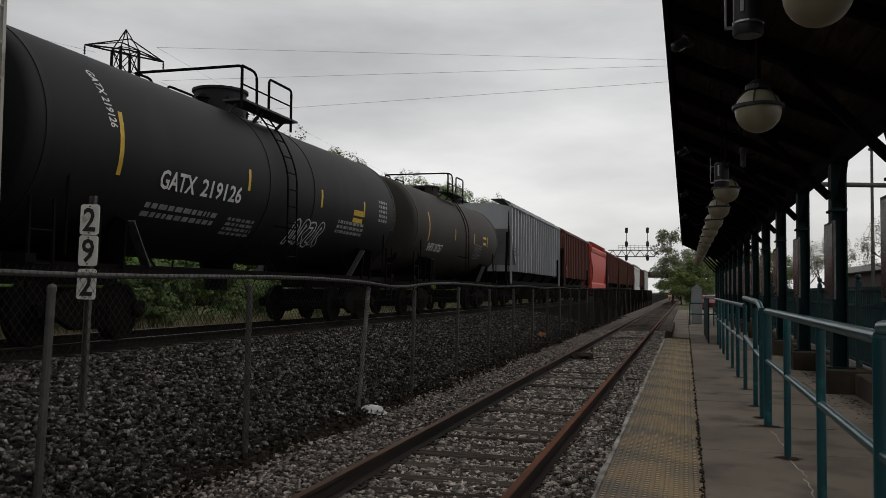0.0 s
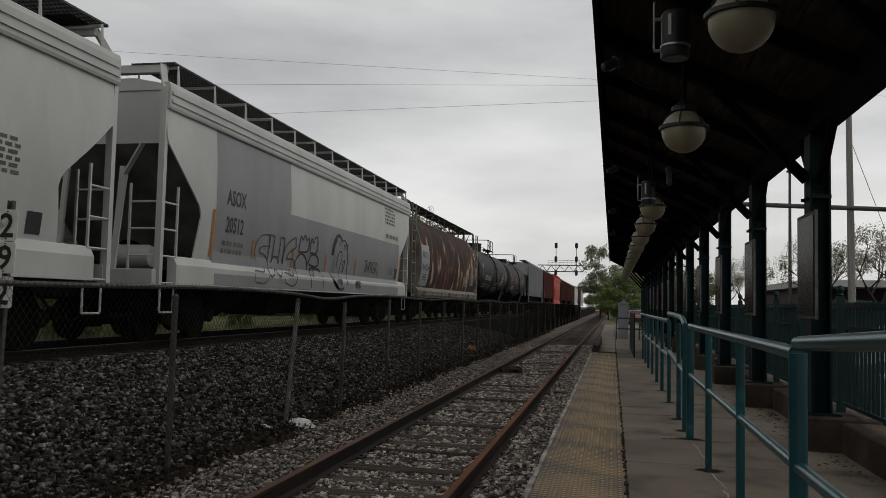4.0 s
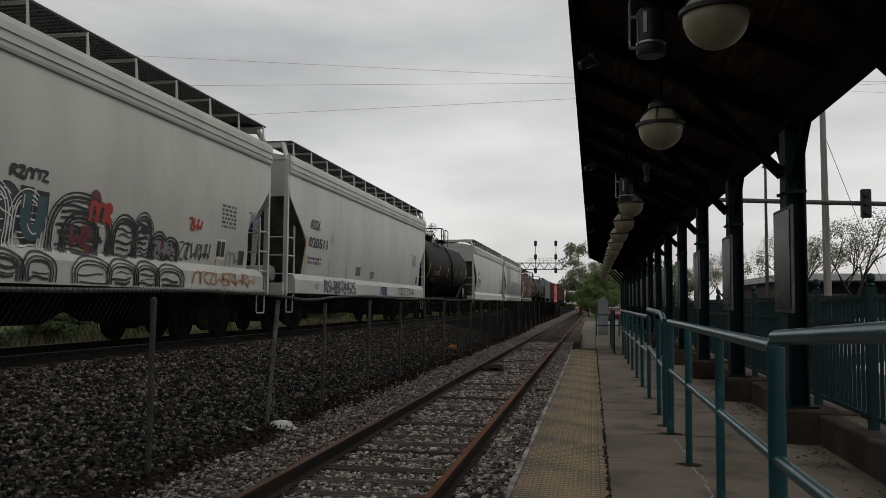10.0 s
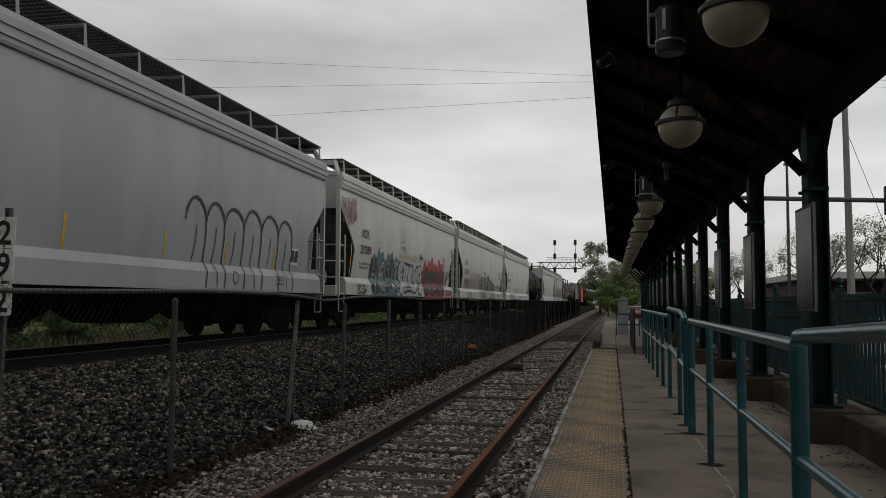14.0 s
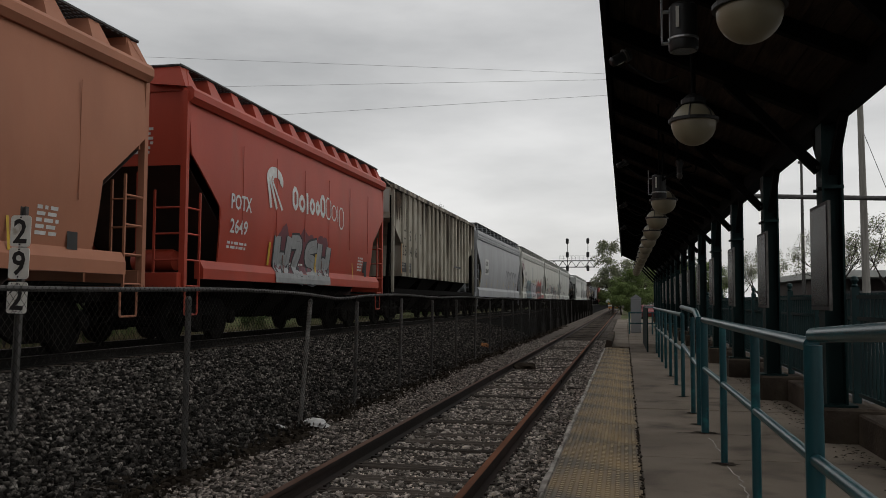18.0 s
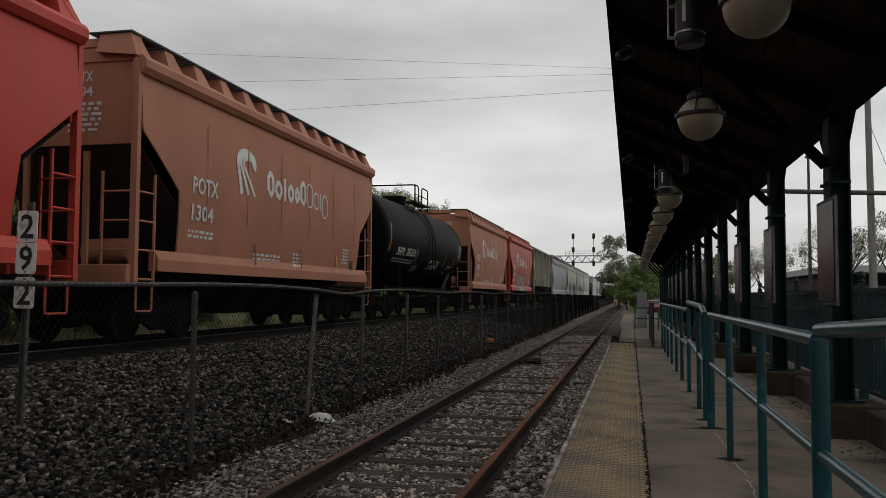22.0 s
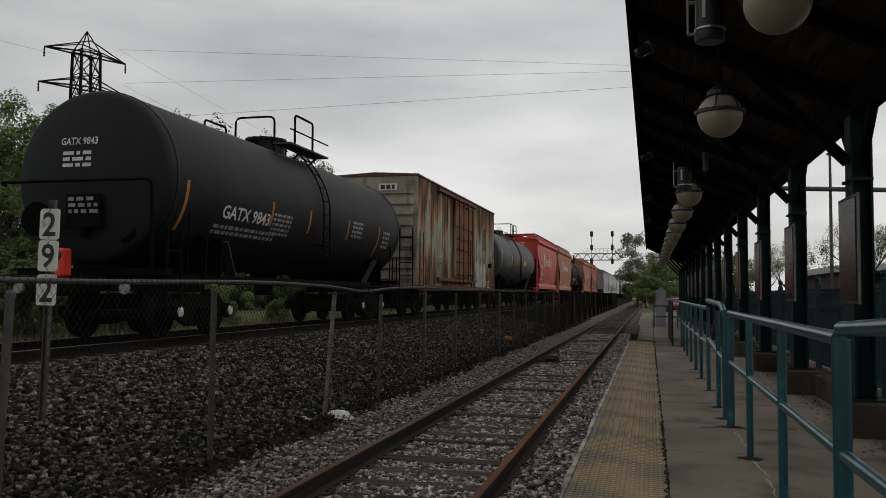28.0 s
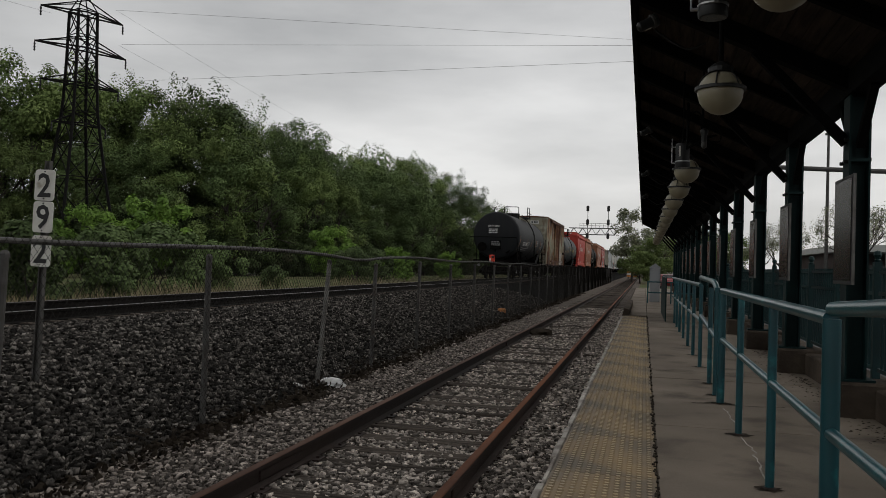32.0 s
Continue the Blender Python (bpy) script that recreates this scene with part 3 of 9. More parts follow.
# ---- kerb and plinths behind the columns ----
COLS = [1.7 + 3.3 * i for i in range(17)]          # the columns along the platform
COL_X = 1.845
kerb = thing("kerb_wall", "weathered low concrete kerb wall under the green fence", "kerb", kind="structure")
for i in range(-1, 17):
    y0, y1 = 1.7 + 3.3 * i + 0.24, 1.7 + 3.3 * (i + 1) - 0.24
    part("kerb_section", boxed(1.98, 2.32, y0, y1, 0.0, 0.60, bevel=0.015), M["kerb"], kerb)
for y in COLS:
    part("plinth", boxed(1.66, 2.32, y - 0.235, y + 0.235, 0.0, 0.64, bevel=0.02), M["kerb"], kerb)

# ---- shed roof, columns and braces ----
ROOF_L, ROOF_R = (-0.15, 4.18), (1.90, 3.22)       # the underside of the roof at the eave and at the columns
RY0, RY1 = -6.0, 50.0
slope = (ROOF_R[1] - ROOF_L[1]) / (ROOF_R[0] - ROOF_L[0])


def roof_z(x):
    return ROOF_L[1] + slope * (x - ROOF_L[0])


canopy = thing("platform_canopy", "dark timber platform canopy sloping down to green columns", "canopy", kind="structure")
nb = 14
for k in range(nb):
    xa = ROOF_L[0] + 0.03 + (ROOF_R[0] - ROOF_L[0] - 0.06) * k / nb
    xb = ROOF_L[0] + 0.03 + (ROOF_R[0] - ROOF_L[0] - 0.06) * (k + 1) / nb - 0.006
    for j in range(8):
        ya, yb = RY0 + (RY1 - RY0) * j / 8 + 0.003, RY0 + (RY1 - RY0) * (j + 1) / 8 - 0.003
        bm = extrude_y([(xa, roof_z(xa) + 0.16), (xb, roof_z(xb) + 0.16), (xb, roof_z(xb) + 0.195), (xa, roof_z(xa) + 0.195)], ya, yb)
        part("deck_board", bm, M["roof_wood"], canopy)
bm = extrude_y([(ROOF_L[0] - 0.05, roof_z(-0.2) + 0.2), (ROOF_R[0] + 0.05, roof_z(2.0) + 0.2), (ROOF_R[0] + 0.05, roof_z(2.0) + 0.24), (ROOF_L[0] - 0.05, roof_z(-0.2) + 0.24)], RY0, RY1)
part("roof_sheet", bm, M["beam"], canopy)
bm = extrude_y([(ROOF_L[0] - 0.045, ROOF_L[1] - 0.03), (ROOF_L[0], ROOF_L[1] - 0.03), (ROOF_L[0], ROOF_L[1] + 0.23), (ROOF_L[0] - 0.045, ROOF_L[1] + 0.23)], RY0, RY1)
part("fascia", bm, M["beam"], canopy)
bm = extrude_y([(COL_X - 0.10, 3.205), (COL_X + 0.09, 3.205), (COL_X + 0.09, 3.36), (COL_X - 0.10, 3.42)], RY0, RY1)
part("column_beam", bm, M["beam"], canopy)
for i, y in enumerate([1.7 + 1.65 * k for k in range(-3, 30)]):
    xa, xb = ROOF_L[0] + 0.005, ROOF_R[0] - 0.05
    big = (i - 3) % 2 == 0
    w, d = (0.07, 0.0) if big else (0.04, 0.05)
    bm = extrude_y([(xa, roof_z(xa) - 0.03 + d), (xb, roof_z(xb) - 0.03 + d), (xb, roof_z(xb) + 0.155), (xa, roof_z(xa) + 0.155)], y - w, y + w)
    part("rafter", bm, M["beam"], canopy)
for y in COLS:
    bm = bmesh.new()
    box(bm, COL_X - 0.09, COL_X + 0.09, y - 0.012, y + 0.012, 0.64, 3.20)
    box(bm, COL_X - 0.09, COL_X - 0.072, y - 0.12, y + 0.12, 0.64, 3.20)
    box(bm, COL_X + 0.072, COL_X + 0.09, y - 0.12, y + 0.12, 0.64, 3.20)
    column = part("column", bm, M["green"], canopy, "dark green steel column")
    part("base_plate", boxed(COL_X - 0.16, COL_X + 0.16, y - 0.16, y + 0.16, 0.642, 0.662), M["green"], column)
    bm = boxed(COL_X - 0.094, COL_X + 0.094, y - 0.124, y + 0.124, 2.60, 2.63)
    part("bracket_plate", bm, M["green"], column)
    bm = bmesh.new()
    for zz in (2.60, 2.80):
        for yy in (-0.08, 0.08):
            bar(bm, (COL_X - 0.09, y + yy, zz), (COL_X - 0.125, y + yy, zz), 0.018, sides=6)
    tagged(part("bolts", bm, M["black"], column), kind="stuff")
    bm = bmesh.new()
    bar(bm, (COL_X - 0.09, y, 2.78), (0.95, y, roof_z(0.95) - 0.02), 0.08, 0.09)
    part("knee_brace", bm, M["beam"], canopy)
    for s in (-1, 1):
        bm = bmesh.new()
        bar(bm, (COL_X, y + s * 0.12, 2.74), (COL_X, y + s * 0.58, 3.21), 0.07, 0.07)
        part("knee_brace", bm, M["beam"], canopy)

# ---- lamps hanging under the canopy ----
LAMP_X = 0.56


def globe_lamp(at):
    """An opal globe in a black cage ring, on a stem; the origin is the globe's lowest point."""
    t = thing("globe_lamp", "dusty opal glass globe lamp hanging under the canopy", "lamp", at, group="lamps under the canopy")
    R = 0.178
    zc = R
    prof = [(0.001, 0.0)] + [(R * math.sin(a * math.pi / 14), zc - R * math.cos(a * math.pi / 14)) for a in range(1, 12)] + [(0.09, zc + R * 0.86)]
    part("globe", lathe(prof, n=28), M["globe"], t, smooth=True)
    ring = [(R + 0.001, zc + 0.015), (R + 0.022, zc + 0.015), (R + 0.022, zc + 0.04), (R + 0.001, zc + 0.04)]
    bm = lathe(ring + ring[:1], n=28)
    part("cage_ring", bm, M["black"], t)
    for k in range(6):
        a = k * math.pi / 3 + 0.25
        pts = [((R + 0.008) * math.cos(b) * math.cos(a), (R + 0.008) * math.cos(b) * math.sin(a), zc + (R + 0.008) * math.sin(b)) for b in [0.15 + 0.17 * j for j in range(7)]]
        part("cage_rib", tubes(pts, r=0.006, sides=5), M["black"], t)
    part("neck", lathe([(0.10, zc + 0.165), (0.10, zc + 0.20), (0.05, zc + 0.24), (0.02, zc + 0.25)], n=16), M["black"], t)
    top = roof_z(at[0]) - at[2] + 0.16
    part("stem", tubes([(0, 0, zc + 0.24), (0, 0, top)], r=0.02, sides=8), M["beam"], t)
    return t


lamp1 = globe_lamp((0.68, 4.8, 2.98))
for y in (7.12, 12.65, 15.4, 18.2, 20.9, 23.7, 26.4, 29.2, 32.0, 34.7, 37.5, 40.2, 43.0):
    globe_lamp((LAMP_X, y, 2.84))


def can_speaker(at, tilt=0):
    t = thing("downlight_can", "black cylindrical can light with a bright steel bracket", "lamp", pose(*at, 0, tilt, 0), group="can lights under the canopy")
    part("can", lathe([(0.085, 0.0), (0.09, 0.01), (0.09, 0.06), (0.086, 0.064), (0.086, 0.28), (0.07, 0.30), (0.01, 0.305)], n=20), M["black"], t, smooth=True)
    part("band", lathe([(0.087, 0.066), (0.093, 0.07), (0.093, 0.08), (0.087, 0.084)], n=20), M["aluminium"], t)
    part("lens", lathe([(0.001, 0.004), (0.08, 0.003), (0.08, -0.002), (0.001, -0.002)], n=20), M["panel"], t)
    bm = bmesh.new()
    box(bm, -0.135, -0.125, -0.02, 0.02, 0.05, 0.36)
    box(bm, -0.135, -0.085, -0.02, 0.02, 0.05, 0.06)
    box(bm, -0.135, -0.085, -0.02, 0.02, 0.25, 0.26)
    part("bracket", bm, M["aluminium"], t, "bright steel bracket")
    bm = boxed(-0.05, -0.03, -0.092, -0.082, 0.13, 0.26)
    part("label_strip", bm, M["sign_white"], t)
    part("stem", tubes([(0, 0, 0.3), (0, 0, roof_z(at[0]) - at[2] + 0.15)], r=0.012), M["beam"], t)
    return t


can_speaker((0.37, 5.4, 3.13))
can_speaker((0.43, 10.9, 2.86))


tangle = thing("clamp_lamp", "old clamp lamp and looped black cables on a canopy strut", "lamp", (0.62, 10.3, 3.0))
part("strut", tubes([(-0.16, 0, 0.02), (0.06, 0, 0.14), (0.16, 0, 0.17)], r=0.014, sides=6), M["beam"], tangle)
part("cable_loop", tubes(bent([(-0.17, 0, 0.0), (-0.16, 0, 0.34), (-0.08, 0, 0.46), (-0.02, 0, 0.42), (0.0, 0, 0.18)], 0.1), r=0.010, sides=6), M["beam"], tangle)
part("cable_loop", tubes(bent([(0.0, 0, 0.30), (0.12, 0.02, 0.32), (0.22, 0.02, 0.20), (0.2, 0, 0.08), (0.1, 0, 0.1)], 0.1), r=0.009, sides=6), M["beam"], tangle)
part("hanger", tubes([(0.0, 0, 0.12), (0.0, 0, roof_z(0.62) - 3.0 + 0.1)], r=0.014, sides=6), M["beam"], tangle)
head = part("lamp_head", lathe([(0.03, 0.08), (0.032, 0.16), (0.045, 0.19), (0.045, 0.22), (0.02, 0.24)], n=12, centre=(0.02, -0.05, 0.0)), M["black"], tangle, smooth=True)
part("lamp_bulb", lathe([(0.001, 0.0), (0.025, 0.015), (0.034, 0.045), (0.028, 0.08)], n=12, centre=(0.02, -0.05, 0.0)), M["galv"], head, smooth=True)


def floodlight(at):
    t = thing("floodlight", "small black floodlight fixed under the eave", "lamp", pose(*at, 0, 62, 20), group="eave floodlights")
    part("housing", lathe([(0.03, -0.12), (0.05, -0.10), (0.052, 0.02), (0.065, 0.05), (0.065, 0.09)], n=14), M["black"], t, smooth=True)
    part("lens", lathe([(0.001, 0.085), (0.06, 0.085), (0.06, 0.093), (0.001, 0.093)], n=14), M["panel"], t)
    part("label_strip", boxed(0.035, 0.054, -0.02, 0.02, -0.06, 0.0), M["sign_white"], t)
    part("rim", lathe([(0.064, 0.03), (0.07, 0.035), (0.07, 0.055), (0.064, 0.06)], n=14), M["galv"], t, "dull metal rim")
    return t


for y in (8.45, 15.05, 21.65, 28.25):
    floodlight((-0.02, y, 3.98))
    c = thing("cable", "black cable sagging below the rafters", "cable", group="canopy cables")
    part("run", tubes(bent([(0.05, y + 0.05, 3.92), (0.2, y + 0.03, 3.80), (0.36, y, 3.70), (0.52, y - 0.03, 3.76)], 0.1), r=0.012, sides=5), M["black"], c)

# ---- teal handrail ----
HX = 0.73
handrail = thing("platform_handrail", "teal painted tubular steel handrail with two rails", "handrail")
TOPZ, LOWZ = PLAT_Z + 1.06, PLAT_Z + 0.60
for y in (5.19, 6.84):
    post = part("post", tubes([(HX, y, PLAT_Z), (HX, y, TOPZ)], r=0.026, sides=12), M["teal"], handrail, smooth=True)
    part("flange", lathe([(0.038, PLAT_Z), (0.038, PLAT_Z + 0.006), (0.028, PLAT_Z + 0.012)], n=14, centre=(HX, y, 0)), M["rail_rust"], post)
part("post", tubes([(HX, 8.42, PLAT_Z), (HX, 8.42, TOPZ)], r=0.036, sides=12), M["teal"], handrail, smooth=True)
part("corner_post", tubes([(HX, 3.63, PLAT_Z), (HX, 3.63, TOPZ + 0.0)], r=0.036, sides=14), M["teal"], handrail, smooth=True)
part("top_rail", tubes([(HX, 3.66, TOPZ + 0.0), (HX, 8.42, TOPZ)], r=0.03, sides=12), M["teal"], handrail, smooth=True)
part("low_rail", tubes([(HX, 3.66, LOWZ + 0.01), (HX, 8.42, LOWZ)], r=0.024, sides=12), M["teal"], handrail, smooth=True)
# the ramp section towards the near end
part("ramp_top_rail", tubes([(HX, 3.62, TOPZ + 0.04), (HX, -1.5, TOPZ + 0.285)], r=0.029, sides=12), M["teal"], handrail, smooth=True)
part("ramp_low_rail", tubes([(HX, 3.62, LOWZ + 0.01), (HX, 2.83, LOWZ + 0.02), (HX, -1.5, LOWZ + 0.04)], r=0.026, sides=12), M["teal"], handrail, smooth=True)
part("post", tubes([(HX, 1.2, PLAT_Z), (HX, 1.2, TOPZ + 0.14)], r=0.03, sides=12), M["teal"], handrail, smooth=True)

handrail2 = thing("platform_handrail", "teal painted handrail with a raised sloping end", "handrail")
for y in (9.85, 11.5, 13.08, 14.61, 16.3, 18.0, 19.5, 21.0):
    part("post", tubes([(HX, y, PLAT_Z), (HX, y, TOPZ)], r=0.026, sides=10), M["teal"], handrail2, smooth=True)
part("end_post", tubes([(HX, 8.95, PLAT_Z), (HX, 8.95, TOPZ + 0.02)], r=0.033, sides=10), M["teal"], handrail2, smooth=True)
part("raised_rail", tubes(bent([(HX, 11.6, TOPZ + 0.10), (HX, 9.4, TOPZ + 0.07), (HX, 8.95, TOPZ - 0.02)], 0.2), r=0.03, sides=10), M["teal"], handrail2, smooth=True)
part("top_rail", tubes([(HX, 11.6, TOPZ), (HX, 22.5, TOPZ)], r=0.028, sides=10), M["teal"], handrail2, smooth=True)
part("low_rail", tubes([(HX, 11.6, LOWZ), (HX, 22.5, LOWZ)], r=0.024, sides=10), M["teal"], handrail2, smooth=True)
part("low_rail", tubes([(HX, 8.95, LOWZ - 0.04), (HX, 11.5, LOWZ + 0.07)], r=0.024, sides=10), M["teal"], handrail2, smooth=True)
part("solid_panel", boxed(HX - 0.22, HX - 0.19, 21.0, 26.0, PLAT_Z + 0.02, TOPZ + 0.02), M["green"], handrail2, "solid dark green panel")

# rusty stains in the concrete round the posts' feet
rz = random.Random(31)
for y in (5.19, 6.84, 8.42, 8.95, 9.85, 11.5, 13.08, 14.61):
    n_ = 14
    rim = [(HX + rz.uniform(0.05, 0.13) * math.cos(6.283 * k / n_), y + rz.uniform(0.04, 0.085) * math.sin(6.283 * k / n_), PLAT_Z + 0.0025) for k in range(n_)]
    raw("stain", rim, [tuple(range(n_))], M["soil"], platform, "dark stain round the post's foot")

# ---- green picket fence on the kerb ----
FX = 2.17


def picket_bay(y0, y1):
    t = thing("picket_fence", "dark green steel picket fence bay on the kerb wall", "fence", group="picket fence bays")
    for y in (y0,):
        p = part("post", boxed(FX - 0.035, FX + 0.035, y - 0.035, y + 0.035, 0.60, 1.72), M["picket"], t)
        part("finial", lathe([(0.02, 1.72), (0.035, 1.735), (0.018, 1.75), (0.04, 1.785), (0.03, 1.82), (0.001, 1.83)], n=10, centre=(FX, y, 0)), M["picket"], p)
    for z in (0.70, 1.42, 1.62):
        part("rail", boxed(FX - 0.02, FX + 0.02, y0 + 0.036, y1 - 0.036, z - 0.018, z + 0.018), M["picket"], t)
    n = int((y1 - y0) / 0.115)
    for k in range(1, n):
        y = y0 + (y1 - y0) * k / n
        part("picket", boxed(FX - 0.012, FX + 0.012, y - 0.012, y + 0.012, 0.68, 1.66), M["picket"], t)
    return t


for i in range(12):
    y0 = 1.7 + 3.3 * i + 0.55
    picket_bay(y0, y0 + 1.55)
    picket_bay(y0 + 1.65, y0 + 3.2)

# framed notice boards on the columns
for i, y in enumerate(COLS[2:13]):
    t = thing("notice_board", "framed notice board with faded posters on a column", "notice board", group="notice boards")
    part("back", boxed(1.728, 1.75, y - 0.42, y + 0.30, 1.50, 2.46, bevel=0.004), M["black"], t)
    part("poster", boxed(1.722, 1.727, y - 0.385, y + 0.265, 1.535, 2.425), M["panel"], t)
    # pale strip added as the reflection along the board's near edge
    part("edge_strip", boxed(1.726, 1.751, y - 0.432, y - 0.424, 1.50, 2.46), M["galv_pale"], t, "pale edge strip for the frame's reflection")
    part("mount", boxed(1.745, COL_X - 0.088, y - 0.05, y + 0.05, 1.9, 2.1), M["black"], t)

# ---- chain-link fence ----
fence = thing("chain_link_fence", "grey galvanised chain-link fence with a sagging top rail", "fence")
FZ = -4.2


def fence_top(y):
    return 1.66 + 0.018 * math.sin(y * 0.9) - 0.05 * math.exp(-((y - 12.2) / 0.9) ** 2)


FPOSTS = [1.9, 4.79, 7.62, 10.61, 12.93] + [15.65 + 2.75 * k for k in range(36)]
for y in FPOSTS:
    lean = (0.35, -0.02) if abs(y - 10.61) < 0.01 else (rnd.uniform(0.0, 0.05), rnd.uniform(-0.02, 0.02))
    top = (FZ + 0.06 * 0 + lean[1] + 0.02, y + lean[0], fence_top(y) - 0.10)
    p = part("post", tubes([(FZ, y, -0.25), top], r=0.030, sides=10), M["galv_pale"] if abs(y - 10.61) < 0.01 else M["galv"], fence, smooth=True)
    part("cap", lathe([(0.034, -0.02), (0.034, 0.01), (0.02, 0.03), (0.001, 0.035)], n=8, centre=top), M["galv"], p)
ys = [-3 + 0.6 * k for k in range(int(128 / 0.6))]
part("top_rail", tubes([(FZ, y, fence_top(y)) for y in ys], r=0.021, sides=8), M["galv"], fence, smooth=True)
vs, fs = [], []


def wire_seg(a, b, r):
    n = len(vs)
    a, b = Vector(a), Vector(b)
    d = (b - a).normalized()
    s = d.cross(Vector((1, 0, 0))).normalized()
    for p in (a, b):
        vs.extend([p + s * r, p - s * r * 0.5 + Vector((r * 0.87, 0, 0)), p - s * r * 0.5 - Vector((r * 0.87, 0, 0))])
    for k in range(3):
        fs.append((n + k, n + (k + 1) % 3, n + 3 + (k + 1) % 3, n + 3 + k))


H0 = -0.18
step_y = 0.075
y = 1.0
k = 0
while y < 112:
    hgt = fence_top(y) + 0.04 - H0
    r = 0.0019 if y < 40 else 0.0024
    wob = 0.012 * math.sin(y * 1.3)
    wire_seg((FZ + 0.035 + wob, y, H0), (FZ + 0.03, y + hgt * 0.92, H0 + hgt), r)
    wire_seg((FZ + 0.040 + wob, y + hgt * 0.92, H0), (FZ + 0.035, y, H0 + hgt), r)
    y += step_y
    k += 1
tagged(raw("wire_mesh", vs, fs, M["wire"], fence, "woven diamond wire mesh"), kind="stuff")

# ---- milepost ----
mile = thing("milepost", "milepost with three white number plates on a steel post", "milepost", pose(-5.585, 6.95, 0.24, -0.4, 1.2, 0))
bm = extrude_y([(-0.03, -0.02), (0.03, -0.02), (0.03, 0.02), (0.02, 0.02), (0.02, -0.008), (-0.02, -0.008), (-0.02, 0.02), (-0.03, 0.02)], 0, 2.20)
bmesh.ops.rotate(bm, verts=bm.verts, cent=(0, 0, 0), matrix=Matrix.Rotation(radians(90), 3, "X"))
part("post", bm, M["galv"], mile)


def plate_face(z):
    """One rounded plate standing across the view, facing the camera's end of the line."""
    bm = bmesh.new()
    r, w, h = 0.03, 0.104, 0.147
    pts = []
    for cx, cz, a0 in ((w - r, h - r, 0), (-w + r, h - r, 90), (-w + r, -h + r, 180), (w - r, -h + r, 270)):
        for a in range(0, 91, 30):
            pts.append((cx + r * math.cos(radians(a0 + a)), cz + r * math.sin(radians(a0 + a))))
    f = bm.faces.new([bm.verts.new((x, -0.012, z + zz)) for x, zz in pts])
    ex = bmesh.ops.extrude_face_region(bm, geom=[f])
    bmesh.ops.translate(bm, verts=[v for v in ex["geom"] if isinstance(v, bmesh.types.BMVert)], vec=(0, 0.008, 0))
    bmesh.ops.recalc_face_normals(bm, faces=bm.faces)
    return bm


turned = Matrix.Rotation(radians(3), 4, "Z")
for ch, z in (("2", 1.965), ("9", 1.663), ("2", 1.34)):
    bm = plate_face(z)
    bm.transform(turned @ Matrix.Translation((0, -0.03, 0)))
    plate = part("number_plate", bm, M["sign_white"], mile, "white plate with a black numeral")
    v2, f2 = flat_text(ch, 0.30)
    cx = sum(v[0] for v in v2) / len(v2)
    cx = (min(v[0] for v in v2) + max(v[0] for v in v2)) / 2
    cz = (min(v[1] for v in v2) + max(v[1] for v in v2)) / 2
    raw("numeral", [turned @ Vector(((u - cx) * 1.0, -0.046, z + (w - cz) * 1.05)) for u, w in v2], f2, M["sign_black"], plate)
    bm = bmesh.new()
    for s in (-0.128, 0.128):
        bar(bm, turned @ Vector((0, -0.044, z + s)), turned @ Vector((0, -0.05, z + s)), 0.008, sides=6)
    tagged(part("bolts", bm, M["black"], plate), kind="stuff")


# ---- the train ----
def car_paint(name, c, dirt=(0.06, 0.05, 0.04), rust=None, rough=0.5, amount=(0.52, 0.82), streak=0.22, spec=0.3):
    """Car body paint, weathered in streaks that run down the side."""
    return mat(name, c, tuple(v * 0.86 for v in c), 1.1, rough, third=rust or tuple(0.5 * a + 0.5 * b for a, b in zip(c, dirt)), tscale=1.7, tspread=amount,
               tstretch=(1, 1, streak), bump=0.05, bscale=25, stretch=(1, 1, 0.5), spec=spec)


M["tank_black"] = car_paint("tank_black_paint", (0.0028, 0.0027, 0.0028), (0.009, 0.0075, 0.0065), rough=0.6, spec=0.07)
M["tank_black2"] = car_paint("tank_faded_black_paint", (0.010, 0.011, 0.0125), (0.024, 0.022, 0.02), rough=0.62, spec=0.2)
M["tank_brown"] = car_paint("tank_brown_black_paint", (0.026, 0.021, 0.017), (0.05, 0.036, 0.026), rough=0.7)
M["tank_grey"] = car_paint("tank_blue_grey_paint", (0.036, 0.043, 0.045), (0.055, 0.05, 0.045), rough=0.55)
M["h_white"] = car_paint("pale_grey_hopper_paint", (0.47, 0.48, 0.455), (0.28, 0.26, 0.22))
M["h_cream"] = car_paint("cream_grey_hopper_paint", (0.45, 0.45, 0.41), (0.27, 0.235, 0.18))
M["h_grey"] = car_paint("mid_grey_hopper_paint", (0.30, 0.31, 0.32), (0.18, 0.17, 0.16))
M["h_rib"] = mat("dirty_cream_hopper_paint", (0.40, 0.375, 0.315), (0.31, 0.285, 0.23), 1.4, 0.8, third=(0.040, 0.033, 0.028), tscale=1.6, tspread=(0.65, 0.80), tstretch=(1, 1.6, 0.16), bump=0.05, bscale=25, zband=(-0.09, 2.5), fringe=((0.225, 0.195, 0.155), 0.56, 0.66), spec=0.2)
M["h_rust"] = mat("rust_eaten_hopper_paint", (0.016, 0.010, 0.009), (0.052, 0.022, 0.013), 0.8, 0.8, third=(0.30, 0.285, 0.225), tscale=1.5, tspread=(0.487, 0.53), tstretch=(1, 1.0, 0.45), stretch=(1, 1.2, 0.5), spread=(0.36, 0.66), bump=0.1, zband=(0.13, 2.35), fringe=((0.165, 0.060, 0.020), 0.41, 0.50), spec=0.25)
